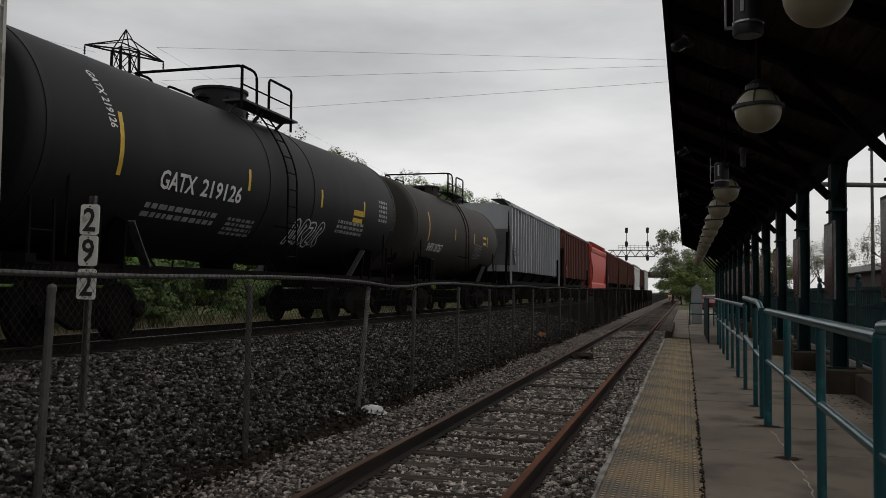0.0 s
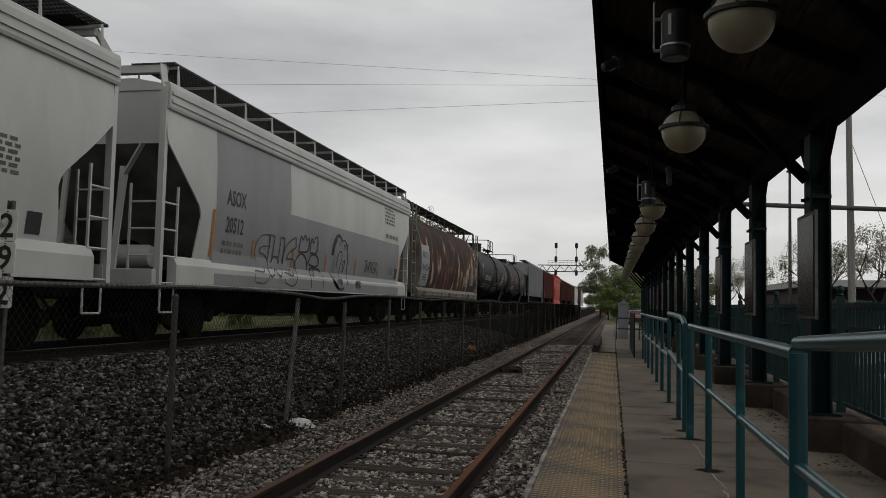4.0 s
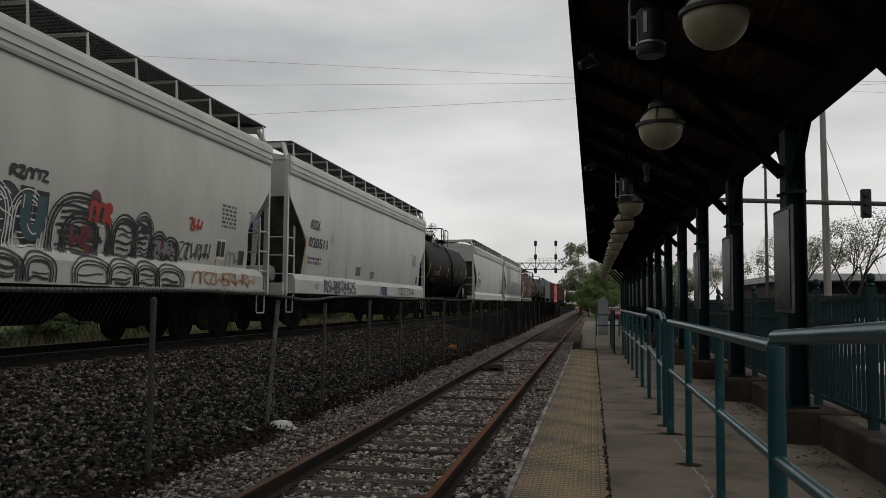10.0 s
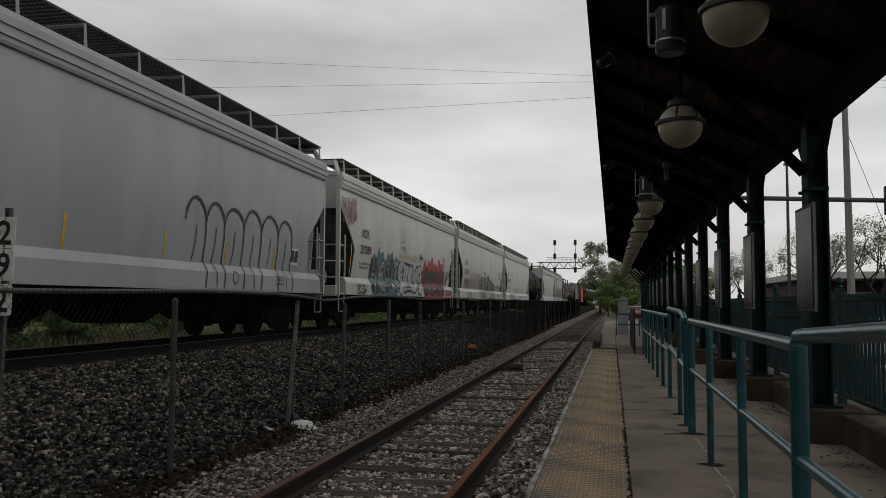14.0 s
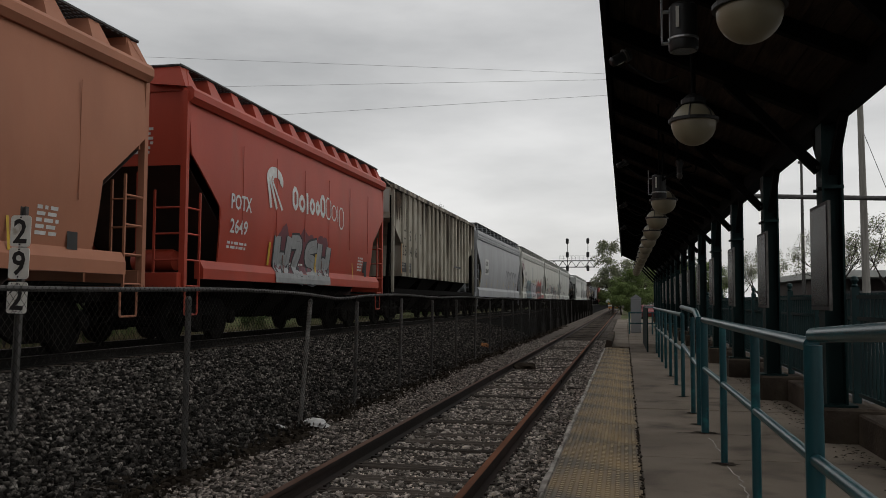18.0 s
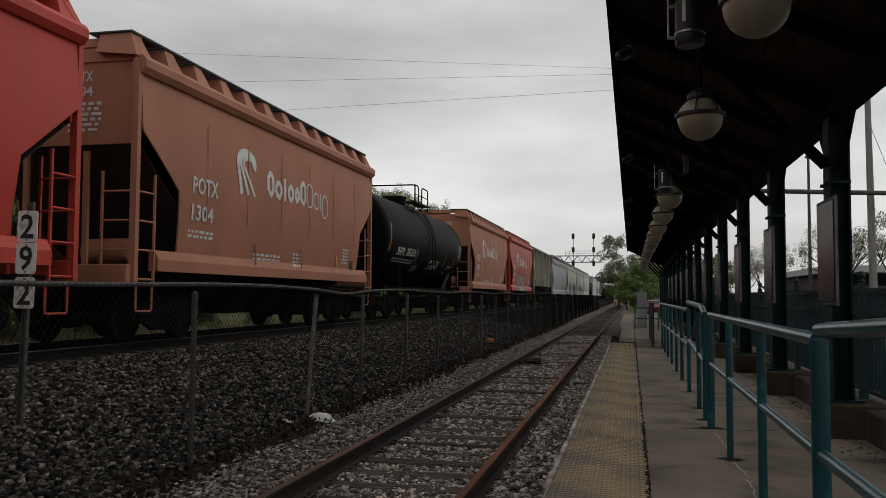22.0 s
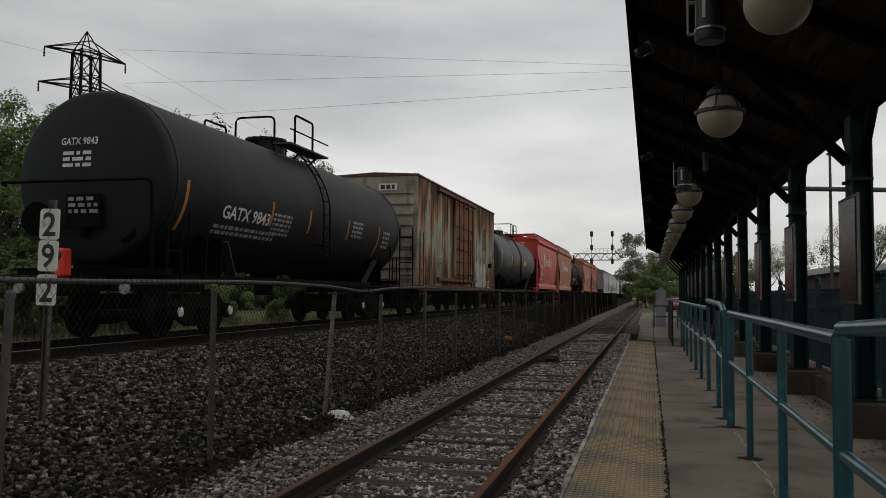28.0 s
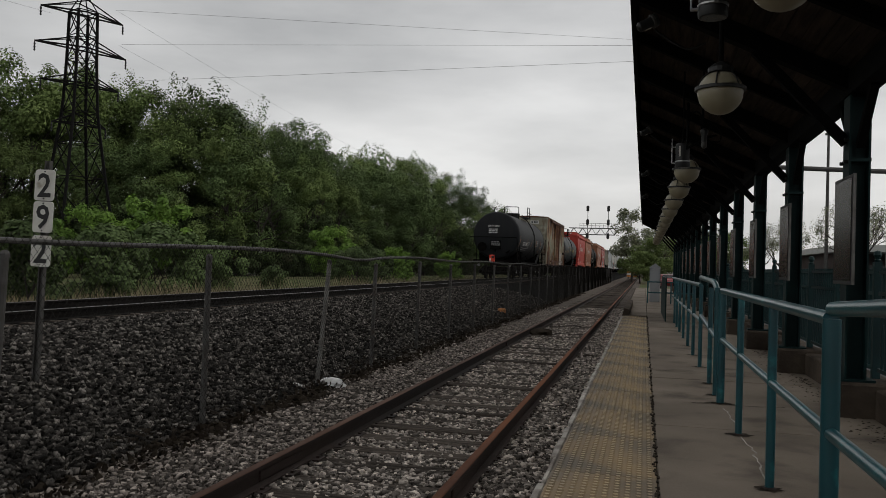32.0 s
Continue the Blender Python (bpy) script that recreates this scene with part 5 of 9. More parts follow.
# -- tank cars --
def tank_car(rear, front, paint, label, R=1.5, zc=2.8, spin=False, rail_style="long", stripes="yellow", band=(), at=(-0.755, -0.215, 0.26, 0.635, 0.965), reach=((0.45, 0.45), (0.25, 0.13)), turret=0.46, tall=0.26):
    L = front - rear
    car = thing("tank_car", label, "tank car", group="train cars")
    e, bulge = 0.16, 0.20           # the knuckle's depth and the head's dish
    half = L / 2 - 0.02
    prof = []
    for k in range(6):
        r_ = (R - 0.12) * k / 5
        prof.append((max(r_, 0.001), -half - bulge * (1 - (r_ / R) ** 2)))
    for k in range(1, 5):
        a = k / 4 * math.pi / 2
        prof.append((R - 0.12 + 0.12 * math.sin(a), -half + e * (1 - math.cos(a)) - bulge * (1 - ((R - 0.12) / R) ** 2) * (1 - k / 4)))
    n0 = len(prof)
    for k in range(1, 6):
        prof.append((R, -half + e + (2 * half - 2 * e) * k / 6))
    prof += [(r_, -h_) for r_, h_ in prof[:n0]][::-1]
    bm = lathe(prof, axis="y", n=64, centre=(0, 0, zc))
    tank = part("tank", bm, paint, car, smooth=True)

    def f(u, v, lift=0.006):
        a = (v - zc) / R
        return ((R + lift) * math.cos(a), u, zc + (R + lift) * math.sin(a))

    for y in (-half + 0.22, half - 0.22, *band):
        part("seam_band", lathe([(R - 0.01, y - 0.05), (R + 0.012, y - 0.05), (R + 0.012, y + 0.05), (R - 0.01, y + 0.05)], axis="y", n=64, centre=(0, 0, zc)), paint, tank, smooth=True)
    ty = L / 2 - 1.75
    trucks(car, ty, spin)
    couplers(car, L)
    for s in (-1, 1):
        bm = bmesh.new()
        box(bm, -0.33, 0.33, s * (L / 2 - 3.2), s * (L / 2), 0.82, 1.25, bevel=0.02)
        part("stub_sill", bm, M["steel_dark"], car)
        bm = bmesh.new()
        box(bm, -1.42, 1.42, s * (L / 2) - 0.09 - s * 0.1, s * (L / 2) + 0.09 - s * 0.1, 1.08, 1.20)
        part("end_platform", bm, M["steel_dark"], car)
        for yy in (s * ty - 0.28, s * ty + 0.28):
            bm = bmesh.new()
            vs2 = [(-1.30, 1.05), (1.30, 1.05), (1.34, 1.75), (1.1, 1.85), (0.6, 1.48), (0, 1.36), (-0.6, 1.48), (-1.1, 1.85), (-1.34, 1.75)]
            a = [bm.verts.new((x, yy - 0.02, z)) for x, z in vs2]
            b = [bm.verts.new((x, yy + 0.02, z)) for x, z in vs2]
            n = len(a)
            for k in range(n):
                bm.faces.new((a[k], a[(k + 1) % n], b[(k + 1) % n], b[k]))
            bm.faces.new(a[::-1])
            bm.faces.new(b)
            part("saddle", bm, M["steel_dark"], car)
        for sx in (-1, 1):
            bm = bmesh.new()
            bar(bm, (sx * 1.33, s * (ty - 0.35), 1.75), (sx * 1.2, s * (ty - 0.95), 1.1), 0.14, 0.03)
            part("saddle_brace", bm, M["grating"], car)
        # grab rail round the end
        pts = bent([(1.36, s * (L / 2 - 0.75), 1.2), (1.40, s * (L / 2 - 0.75), zc + 0.25), (1.30, s * (L / 2 + 0.02), zc + 0.25), (-1.30, s * (L / 2 + 0.02), zc + 0.25),
                    (-1.40, s * (L / 2 - 0.75), zc + 0.25), (-1.36, s * (L / 2 - 0.75), 1.2)], 0.15)
        part("end_rail", tubes(pts, r=0.018), M["steel_dark"], car)
        ladder(car, 1.38, s * (L / 2 - 0.3), 0.55, 1.9, material=M["steel_dark"])
        part("brake_wheel", lathe([(0.22, -0.02), (0.25, 0.0), (0.22, 0.02)], axis="y", n=16, centre=(0.65, s * (L / 2) - 0.02, 1.85)), M["steel_dark"], car)
    # running board along the sill
    for sx in (-1, 1):
        part("side_sill", boxed(sx * 1.22 - 0.03, sx * 1.22 + 0.03, -L / 2 + 0.3, L / 2 - 0.3, 1.0, 1.12), M["steel_dark"], car)
        for k in (-0.3, 0.0, 0.3):
            bm = bmesh.new()
            bar(bm, (sx * 0.95, k * L, zc - 1.15), (sx * 1.2, k * L + 0.25, 1.1), 0.03)
            part("sill_strut", bm, M["steel_dark"], car)
    part("outlet_valve", lathe([(0.22, 0.75), (0.22, 1.0), (0.3, 1.05), (0.35, 1.35)], n=14), M["steel_dark"], car)
    # top: manway, platform and its rails
    top = zc + R
    dome = part("manway", lathe([(turret, top - 0.12), (turret, top + tall), (turret + 0.04, top + tall), (turret + 0.04, top + tall + 0.05), (0.001, top + tall + 0.08)], n=20), paint, car, smooth=True)
    for k in range(8):
        a = k * math.pi / 4
        part("eye_bolt", tubes([(turret * math.cos(a), turret * math.sin(a), top + 0.1), ((turret + 0.03) * math.cos(a), (turret + 0.03) * math.sin(a), top + 0.27)], r=0.016, sides=5), M["steel_dark"], dome)
    for dy in (0.75, -0.8):
        part("valve", lathe([(0.10, top - 0.05), (0.10, top + 0.14), (0.14, top + 0.15), (0.06, top + 0.24)], n=10, centre=(0.1, dy, 0)), M["steel_dark"], car)
    hw, hl = 0.95, 1.15
    up = top + 0.02
    for sx in (-1, 1):
        bm = bmesh.new()
        box(bm, sx * hw - 0.22, sx * hw + 0.22, -hl, hl, top - 0.02, top + 0.02)
        for yy in (-hl + 0.2, 0, hl - 0.2):
            bar(bm, (sx * hw, yy, top), (sx * 0.72, yy, zc + 1.28), 0.05)
        part("top_platform", bm, M["grating"], car)
        x = sx * (hw + 0.2)
        if rail_style == "long":
            part("guard_rail", tubes(bent([(x, -0.12, up), (x, -0.12, up + 0.60), (x, 0.86, up + 0.60), (x, 0.86, up - 0.28)], 0.1), r=0.026), M["steel_dark"], car)
            part("guard_rail", tubes(bent([(x, -1.18, up + 0.60), (x, -0.62, up + 0.60), (x, -0.60, up - 0.2)], 0.18), r=0.026), M["steel_dark"], car)
            part("grab_iron", tubes([(x, -1.18, up + 0.26), (x, 0.86, up + 0.26)], r=0.016), M["steel_dark"], car)
        else:
            part("guard_rail", tubes(bent([(x, -0.9, up - 0.1), (x, -0.9, up + 0.66), (x, 0.15, up + 0.66), (x, 0.15, up - 0.05)], 0.1), r=0.026), M["steel_dark"], car)
            part("grab_iron", tubes([(x, -hl, up + 0.3), (x, hl, up + 0.3)], r=0.018), M["steel_dark"], car)
    if rail_style == "long":
        part("cross_rail", tubes(bent([(hw + 0.2, -1.18, up - 0.2), (hw + 0.2, -1.18, up + 0.60), (-hw - 0.2, -1.18, up + 0.60), (-hw - 0.2, -1.18, up - 0.2)], 0.08), r=0.028), M["steel_dark"], car)
    else:
        part("cross_rail", tubes(bent([(0.5, -0.6, up - 0.1), (0.5, -0.6, up + 0.72), (-0.5, -0.6, up + 0.72), (-0.5, -0.6, up - 0.1)], 0.15), r=0.026), M["steel_dark"], car)
    # side ladder: upright to the widest place, then round the barrel
    def rung_at(u, v):
        p = f(u, max(v, zc), 0.07)
        return (p[0], p[1], v)

    bm = bmesh.new()
    for s in (-0.2, 0.2):
        tube(bm, [rung_at(s + 0.15, zc + R * a) for a in [-0.95 + 0.15 * k for k in range(15)]], 0.018, 5)
    for k in range(10):
        bar(bm, rung_at(-0.05, zc + R * (-0.92 + 0.22 * k)), rung_at(0.35, zc + R * (-0.92 + 0.22 * k)), 0.014, sides=5)
    for s in (-0.05, 0.35):           # stays that hold its foot off the barrel
        bar(bm, rung_at(s, zc - 0.55 * R), f(s, zc - 0.55 * R, 0.0), 0.014, sides=5)
    part("side_ladder", bm, M["steel_dark"], car)
    # reflector stripes
    sm = M[stripes] if stripes in M else M["yellow"]
    for u, (v0, v1) in [(half * k, reach[0 if i in (0, 4) else 1]) for i, k in enumerate(at)]:
        v0, v1 = zc - v0, zc + v1
        rects(car, "reflector_stripe", [(u - 0.045, u + 0.045, v0, v1)], f, sm, "retroreflective stripe", nv=5)
    add_car(car, rear, front)
    return car, f, L, half, zc


def end_mark(parent, x, z, rows, yend, material, size=0.2, words=None):
    """Marks on the tank's rear end plate, read from behind the car."""
    def g(u, v, lift=0.0):
        rr = math.hypot(u, v - 2.73)
        return (u, yend - 0.20 * (1 - (rr / 1.48) ** 2) - lift, v)
    if words:
        vs2, fs2 = flat_text(words, size)
        mark("lettering", ([(x + a * 0.85, z + b) for a, b in vs2], fs2), g, material, parent, 0.02)
    if rows:
        text_lines(parent, x + 0.05, z - 0.17, 0.55, 0.06, rows, g, material)


# last car, with the red marker on its rear coupler
c, f, L, half, zc = tank_car(-267.7, -254.6, M["tank_black2"], "black tank car with orange stripes at the train's end", spin=True, rail_style="loops", stripes="orange_stripe", band=(0.6,), R=1.48, zc=2.73, at=(-0.92, -0.406, -0.10, 0.291, 0.68), reach=((0.92, -0.02), (0.56, -0.04)))
fitted(c, "GATX 9843", -4.71, -2.74, 2.17, 0.26, f, M["letter_white"])
text_lines(c, -4.85, zc - 0.76, 2.6, 0.07, 2, f, M["letter_dim"])
text_lines(c, -2.55, zc - 0.32, 0.9, 0.06, 5, f, M["letter_dim"])
text_lines(c, 2.2, zc - 0.1, 0.8, 0.07, 4, f, M["letter_dim"])
text_lines(c, half - 1.7, zc - 0.2, 0.6, 0.08, 4, f, M["letter_dim"])
end_mark(c, -0.50, zc + 0.52, 3, -half, M["letter_white"], 0.17, "GATX 9843")
end_mark(c, -0.30, zc - 0.26, 3, -half - 0.1, M["letter_dim"])
part("rear_placard", boxed(-0.32, 0.35, -half - 0.26, -half - 0.24, 1.85, 2.42, bevel=0.01), M["tank_black"], c)
part("end_handrail", tubes(bent([(-1.62, -half - 0.10, zc - 0.12), (-1.45, -half - 0.42, zc - 0.12), (1.38, -half - 0.42, zc - 0.12), (1.42, -half - 0.42, 1.2)], 0.12), r=0.026), M["steel_dark"], c, smooth=True)
part("brake_wheel", lathe([(0.25, -0.02), (0.29, -0.02), (0.29, 0.02), (0.25, 0.02)], axis="y", n=20, centre=(-0.82, -half - 0.30, 2.0)), M["steel_dark"], c, smooth=True)
for k in range(4):
    a_ = k * math.pi / 4
    part("wheel_spoke", tubes([(-0.82 - 0.26 * math.cos(a_), -half - 0.30, 2.0 - 0.26 * math.sin(a_)), (-0.82 + 0.26 * math.cos(a_), -half - 0.30, 2.0 + 0.26 * math.sin(a_))], r=0.014, sides=5), M["steel_dark"], c)
for s in (-0.98, 0.98):
    part("axle_end", lathe([(0.09, -0.05), (0.09, 0.0), (0.001, 0.01)], axis="y", n=12, centre=(s, -half - 0.45, 0.86)), M["letter_dim"], c)
part("placard_stem", boxed(-0.04, 0.04, -half - 0.24, -half - 0.1, 1.7, 2.3), M["steel_dark"], c)
mk = part("end_marker", boxed(-0.28, 0.04, -half - 0.75, -half - 0.5, 1.03, 1.5, bevel=0.04), M["red_marker"], c, "red end-of-train marker unit")
part("marker_lens", lathe([(0.08, -0.02), (0.08, 0.02), (0.001, 0.03)], axis="y", n=12, centre=(-0.06, -half - 0.76, 1.38)), M["black"], mk)
part("marker_label", boxed(-0.25, -0.17, -half - 0.756, -half - 0.752, 1.12, 1.3), M["letter_white"], mk)
part("marker_bracket", boxed(-0.17, -0.07, -half - 0.62, -half - 0.56, 0.8, 1.03), M["steel_dark"], mk)
for yy in (-1, 1):
    for k in (-0.89, 0.89):
        part("bearing_cap_paint", lathe([(0.09, 0.0), (0.09, 0.02), (0.001, 0.03)], axis="x", n=10, centre=(1.18, yy * (L / 2 - 1.75) + k, 0.47)), M["letter_white"], c)

c, f, L, half, zc = tank_car(-236.6, -222.8, M["tank_grey"], "blue-grey tank car with yellow stripes and orange marks", stripes="yellow", band=(-2.2, 1.6), at=(-0.868, -0.40, -0.131, 0.262, 0.596), reach=((0.62, 0.45), (0.36, 0.18)))
fitted(c, "UTLX", -4.93, -4.02, 2.30, 0.30, f, M["letter_yellow"])
fitted(c, "802780", -3.88, -2.82, 2.32, 0.30, f, M["letter_yellow"])
text_lines(c, -5.0, zc - 0.62, 1.5, 0.05, 5, f, M["slope_dark"])
rects(c, "placard", [(1.94, 2.80, zc - 0.26, zc + 0.02)], f, M["yellow"], "yellow placard", nv=2)
rects(c, "placard", [(1.95, 2.35, zc - 0.62, zc - 0.44)], f, M["letter_dim"], nv=2)
mark("placard_frame", band([(4.05, 2.05), (4.35, 2.05), (4.45, 2.28), (4.15, 2.28), (4.05, 2.05)], 0.025), f, M["letter_dim"], c)
text_lines(c, half - 1.2, zc - 0.1, 0.6, 0.06, 6, f, M["letter_dim"])

c, f, L, half, zc = tank_car(-194.2, -182.0, M["tank_black"], "black tank car with white lettering and graffiti", band=(-0.3,), R=1.52, zc=2.84, stripes="orange_stripe", at=(-0.92, -0.30, 0.475, 0.77), reach=((0.60, 0.35), (0.88, -0.36)))
fitted(c, "SHPX", -4.6, -3.62, 2.17, 0.29, f, M["letter_white"])
fitted(c, "205310", -3.38, -2.22, 2.19, 0.29, f, M["letter_white"])
mark("placard_frame", band([(-2.05, 2.20), (-1.82, 2.20), (-1.82, 2.48), (-2.05, 2.48), (-2.05, 2.20)], 0.016), f, M["letter_dim"], c)
fitted(c, "C", -1.99, -1.88, 2.25, 0.14, f, M["letter_dim"])
text_lines(c, -4.75, 2.0, 2.6, 0.06, 2, f, M["letter_dim"])
rects(c, "placard", [(-1.72, -1.0, 1.60, 1.88)], f, M["olive_plate"], "dull tan placard", nv=3)
graffiti(c, 0.4, 1.72, 1.6, 0.54, f, (), ("white",), n=6, seed=4, wide=0.024)
mark("placard_frame", band([(3.68, 1.68), (4.2, 1.68), (4.45, 2.02), (3.93, 2.02), (3.68, 1.68)], 0.03), f, M["letter_white"], c)
text_lines(c, half - 0.75, zc + 0.16, 0.55, 0.05, 8, f, M["letter_dim"])

c, f, L, half, zc = tank_car(-61.0, -48.0, M["tank_black"], "black tank car with yellow lettering and faded graffiti", band=(), R=1.45, zc=2.69, turret=0.40, at=(-0.90, -0.486, -0.093, 0.30, 0.62), reach=((0.70, 0.0), (0.54, -0.04)))
fitted(c, "CWCX", -4.69, -4.0, 2.14, 0.25, f, M["letter_yellow"])
fitted(c, "00002", -3.88, -3.2, 2.16, 0.25, f, M["letter_yellow"])
text_lines(c, -4.8, 1.95, 1.0, 0.05, 2, f, M["slope"])
graffiti(c, 1.6, 1.70, 4.1, 0.95, f, (), ("murk",), n=6, seed=8, wide=0.022)
mark("placard_frame", band([(5.35, 2.15), (6.1, 2.15), (6.1, 2.75), (5.35, 2.75), (5.35, 2.15)], 0.016), f, M["letter_dim"], c)
text_lines(c, 5.42, 2.65, 0.6, 0.035, 7, f, M["letter_dim"])
rects(c, "placard", [(half - 0.70, half - 0.52, 2.20, 2.32)], f, SPRAY["pink"])
mark("placard", ([(half - 0.80, 1.78), (half - 0.58, 1.56), (half - 0.36, 1.78), (half - 0.58, 2.0)], [(0, 1, 2, 3)]), f, SPRAY["pink"], c, 0.01, "pink and white hazard diamond")

c, f, L, half, zc = tank_car(8.4, 21.8, M["tank_black2"], "dark blue-black tank car with white lettering and yellow stripes", band=(-0.6, 1.4), turret=0.52, tall=0.42)
fitted(c, "GATX", -4.08, -3.12, zc - 0.52, 0.30, f, M["letter_white"])
fitted(c, "219126", -2.95, -1.66, zc - 0.52, 0.30, f, M["letter_white"])
text_lines(c, -4.2, zc - 0.85, 2.0, 0.09, 2, f, M["letter_dim"])
text_lines(c, -1.8, zc - 0.85, 1.0, 0.06, 4, f, M["letter_dim"])
graffiti(c, 0.7, zc - 1.25, 1.5, 0.75, f, (), ("white",), n=4, seed=2)
rects(c, "placard", [(3.6, 4.2, zc - 0.42, zc - 0.12)], f, M["yellow"], "yellow placard")
text_lines(c, 2.8, zc - 0.5, 1.6, 0.07, 3, f, M["letter_dim"])
text_lines(c, half - 1.4, zc + 0.2, 0.6, 0.07, 5, f, M["letter_dim"])
vs2, fs2 = flat_text("GATX 219126", 0.24)
mark("lettering", ([(-5.45 + b * 0.9 + a * 0.12, zc + 1.05 - a * 0.60) for a, b in vs2], [q[::-1] for q in fs2]), f, M["letter_white"], c)

c, f, L, half, zc = tank_car(23.6, 35.0, M["tank_brown"], "brown-black tank car with yellow stripes", R=1.46, zc=2.75)
letters(c, "SHPX 207257", -half + 1.5, zc - 0.75, 0.36, f, M["letter_white"])
graffiti(c, 1.6, zc - 0.8, 1.2, 0.6, f, (), ("grey",), n=3, seed=5)
rects(c, "placard", [(2.9, 3.4, zc - 0.2, zc + 0.12)], f, M["yellow"], "yellow placard")


# -- rounded covered hoppers --
def hopper_car(rear, front, paint, label, roofed="grating", name="hopper_car", slope_mat=None, ref=None):
    """A covered hopper; ref: the place from which lettering is laid out along the side."""
    L = front - rear
    shift = (ref if ref is not None else (rear + front) / 2) - (rear + front) / 2
    car = thing(name, label, "hopper car", group="train cars")
    slope_mat = slope_mat or M["slope"]
    top, bot = (4.55 if roofed == "gusset" else 4.46), 1.50

    def sx(z):
        t = (z - bot) / (top - bot)
        return 1.50 + 0.10 * math.sin(math.pi * min(1, max(0, t)) ** 0.9)

    def inset(z):          # how far the side sheet ends from the car's end
        if roofed == "gusset":
            return 0.12 if z > 3.4 else (0.12 + (3.4 - z) * 1.33 if z > 2.55 else 1.25 + (2.55 - z) * 0.08)
        return float(np.interp(z, (1.5, 1.9, 2.32, 2.48, 3.04, 3.45, 3.56), (1.24, 1.29, 1.37, 1.30, 0.58, 0.10, 0.06)))

    zs = [bot + (top - bot) * k / 26 for k in range(27)]
    for side in (1, -1):
        vs_, fs_ = [], []
        base = 0
        for z in zs:
            e = L / 2 - inset(z)
            for k in range(13):
                vs_.append((side * sx(z), -e + 2 * e * k / 12, z))
        for j in range(len(zs) - 1):
            for k in range(12):
                a = base + j * 13 + k
                q = (a, a + 1, a + 14, a + 13)
                fs_.append(q if side > 0 else q[::-1])
        body = raw("side_sheet", vs_, fs_, paint, car)
        body.modifiers.new("thickness", "SOLIDIFY").thickness = 0.03

    def f(u, v, lift=0.006):          # the side sheet, and the sill that stands proud below it
        x = sx(v) if v > 1.53 else (1.60 if v < 1.38 else 1.60 - 0.08 * (v - 1.38) / 0.15)
        return (x + lift, u + shift, v)

    sill_in = 0.62 if roofed == "gusset" else 0.5
    # roof with a low crown
    e = L / 2 - (0.12 if roofed == "gusset" else 0.34)
    ce = L / 2 - 0.05                 # the chords reach the corner posts
    bm = extrude_y([(-1.52, top - 0.02), (1.52, top - 0.02), (1.50, top + 0.05), (0.75, top + 0.20), (-0.75, top + 0.20), (-1.50, top + 0.05)], -e, e)
    part("roof", bm, paint, car)
    for s in (-1, 1):
        bm = extrude_y([(s * 1.46, top - 0.42), (s * 1.585, top - 0.42), (s * 1.605, top - 0.38), (s * 1.605, top - 0.05), (s * 1.58, top + 0.04), (s * 1.46, top + 0.04)], -ce, ce) if roofed != "gusset" else extrude_y([(s * 1.46, top - 0.25), (s * 1.58, top - 0.25), (s * 1.655, top - 0.16), (s * 1.655, top - 0.04), (s * 1.6, top + 0.03), (s * 1.46, top + 0.03)], -ce, ce)
        for k in range(0 if roofed == "gusset" else 2):
            b2 = extrude_y([(s * 1.602, top - 0.31 + 0.14 * k), (s * 1.632, top - 0.31 + 0.14 * k), (s * 1.632, top - 0.26 + 0.14 * k), (s * 1.602, top - 0.26 + 0.14 * k)], -ce + 0.05, ce - 0.05)
            part("chord_rib", b2, paint, car)
        part("top_chord", bm, paint, car)
        # sill
        sb = 1.19 if roofed == "gusset" else 1.03
        bm = extrude_y([(s * 1.42, sb), (s * 1.60, sb), (s * 1.60, 1.38), (s * 1.52, 1.53), (s * 1.42, 1.53)], -L / 2 + sill_in, L / 2 - sill_in)
        part("side_sill", bm, paint, car)
    # ends: an upright plate over a sloping sheet
    for s in (-1, 1):
        ye = s * (e - 0.05)
        zb = 3.2 if roofed == "gusset" else 3.5
        bm = boxed(-1.5, 1.5, ye - 0.02, ye + 0.02, zb, top + 0.02)
        part("end_sheet", bm, paint, car)
        bm = bmesh.new()
        yi = s * (L / 2 - 3.1)
        q = [(-1.49, ye, zb), (1.49, ye, zb), (1.49, yi, 1.0), (-1.49, yi, 1.0)]
        a = [bm.verts.new(v) for v in q]
        b = [bm.verts.new((x, y - s * 0.03, z - 0.03)) for x, y, z in q]
        for k in range(4):
            bm.faces.new((a[k], a[(k + 1) % 4], b[(k + 1) % 4], b[k]))
        bm.faces.new(a)
        bm.faces.new(b[::-1])
        bmesh.ops.recalc_face_normals(bm, faces=bm.faces)
        sheet = part("slope_sheet", bm, slope_mat, car)
        if roofed != "gusset":
            k_ = (1.75 - zb) / (1.0 - zb)
            bm = lathe([(0.001, -0.012), (0.24, -0.012), (0.27, -0.004), (0.27, 0.012), (0.001, 0.012)], n=20)
            tilt = math.atan2(zb - 1.0, abs(ye - yi))
            bm.transform(Matrix.Translation((-0.35, ye + (yi - ye) * k_, 1.75)) @ Matrix.Rotation(s * tilt, 4, "X"))
            part("round_opening", bm, M["steel_dark"], sheet, "dark round opening")
            bm = bmesh.new()
            bar(bm, (0.95, ye + s * 0.05, 3.5), (0.62, ye + s * 0.04, 2.95), 0.12, 0.03)
            bar(bm, (0.62, ye + s * 0.04, 2.95), (0.55, s * (L / 2 - 0.15), 1.1), 0.12, 0.03)
            part("end_stay", bm, paint, car)
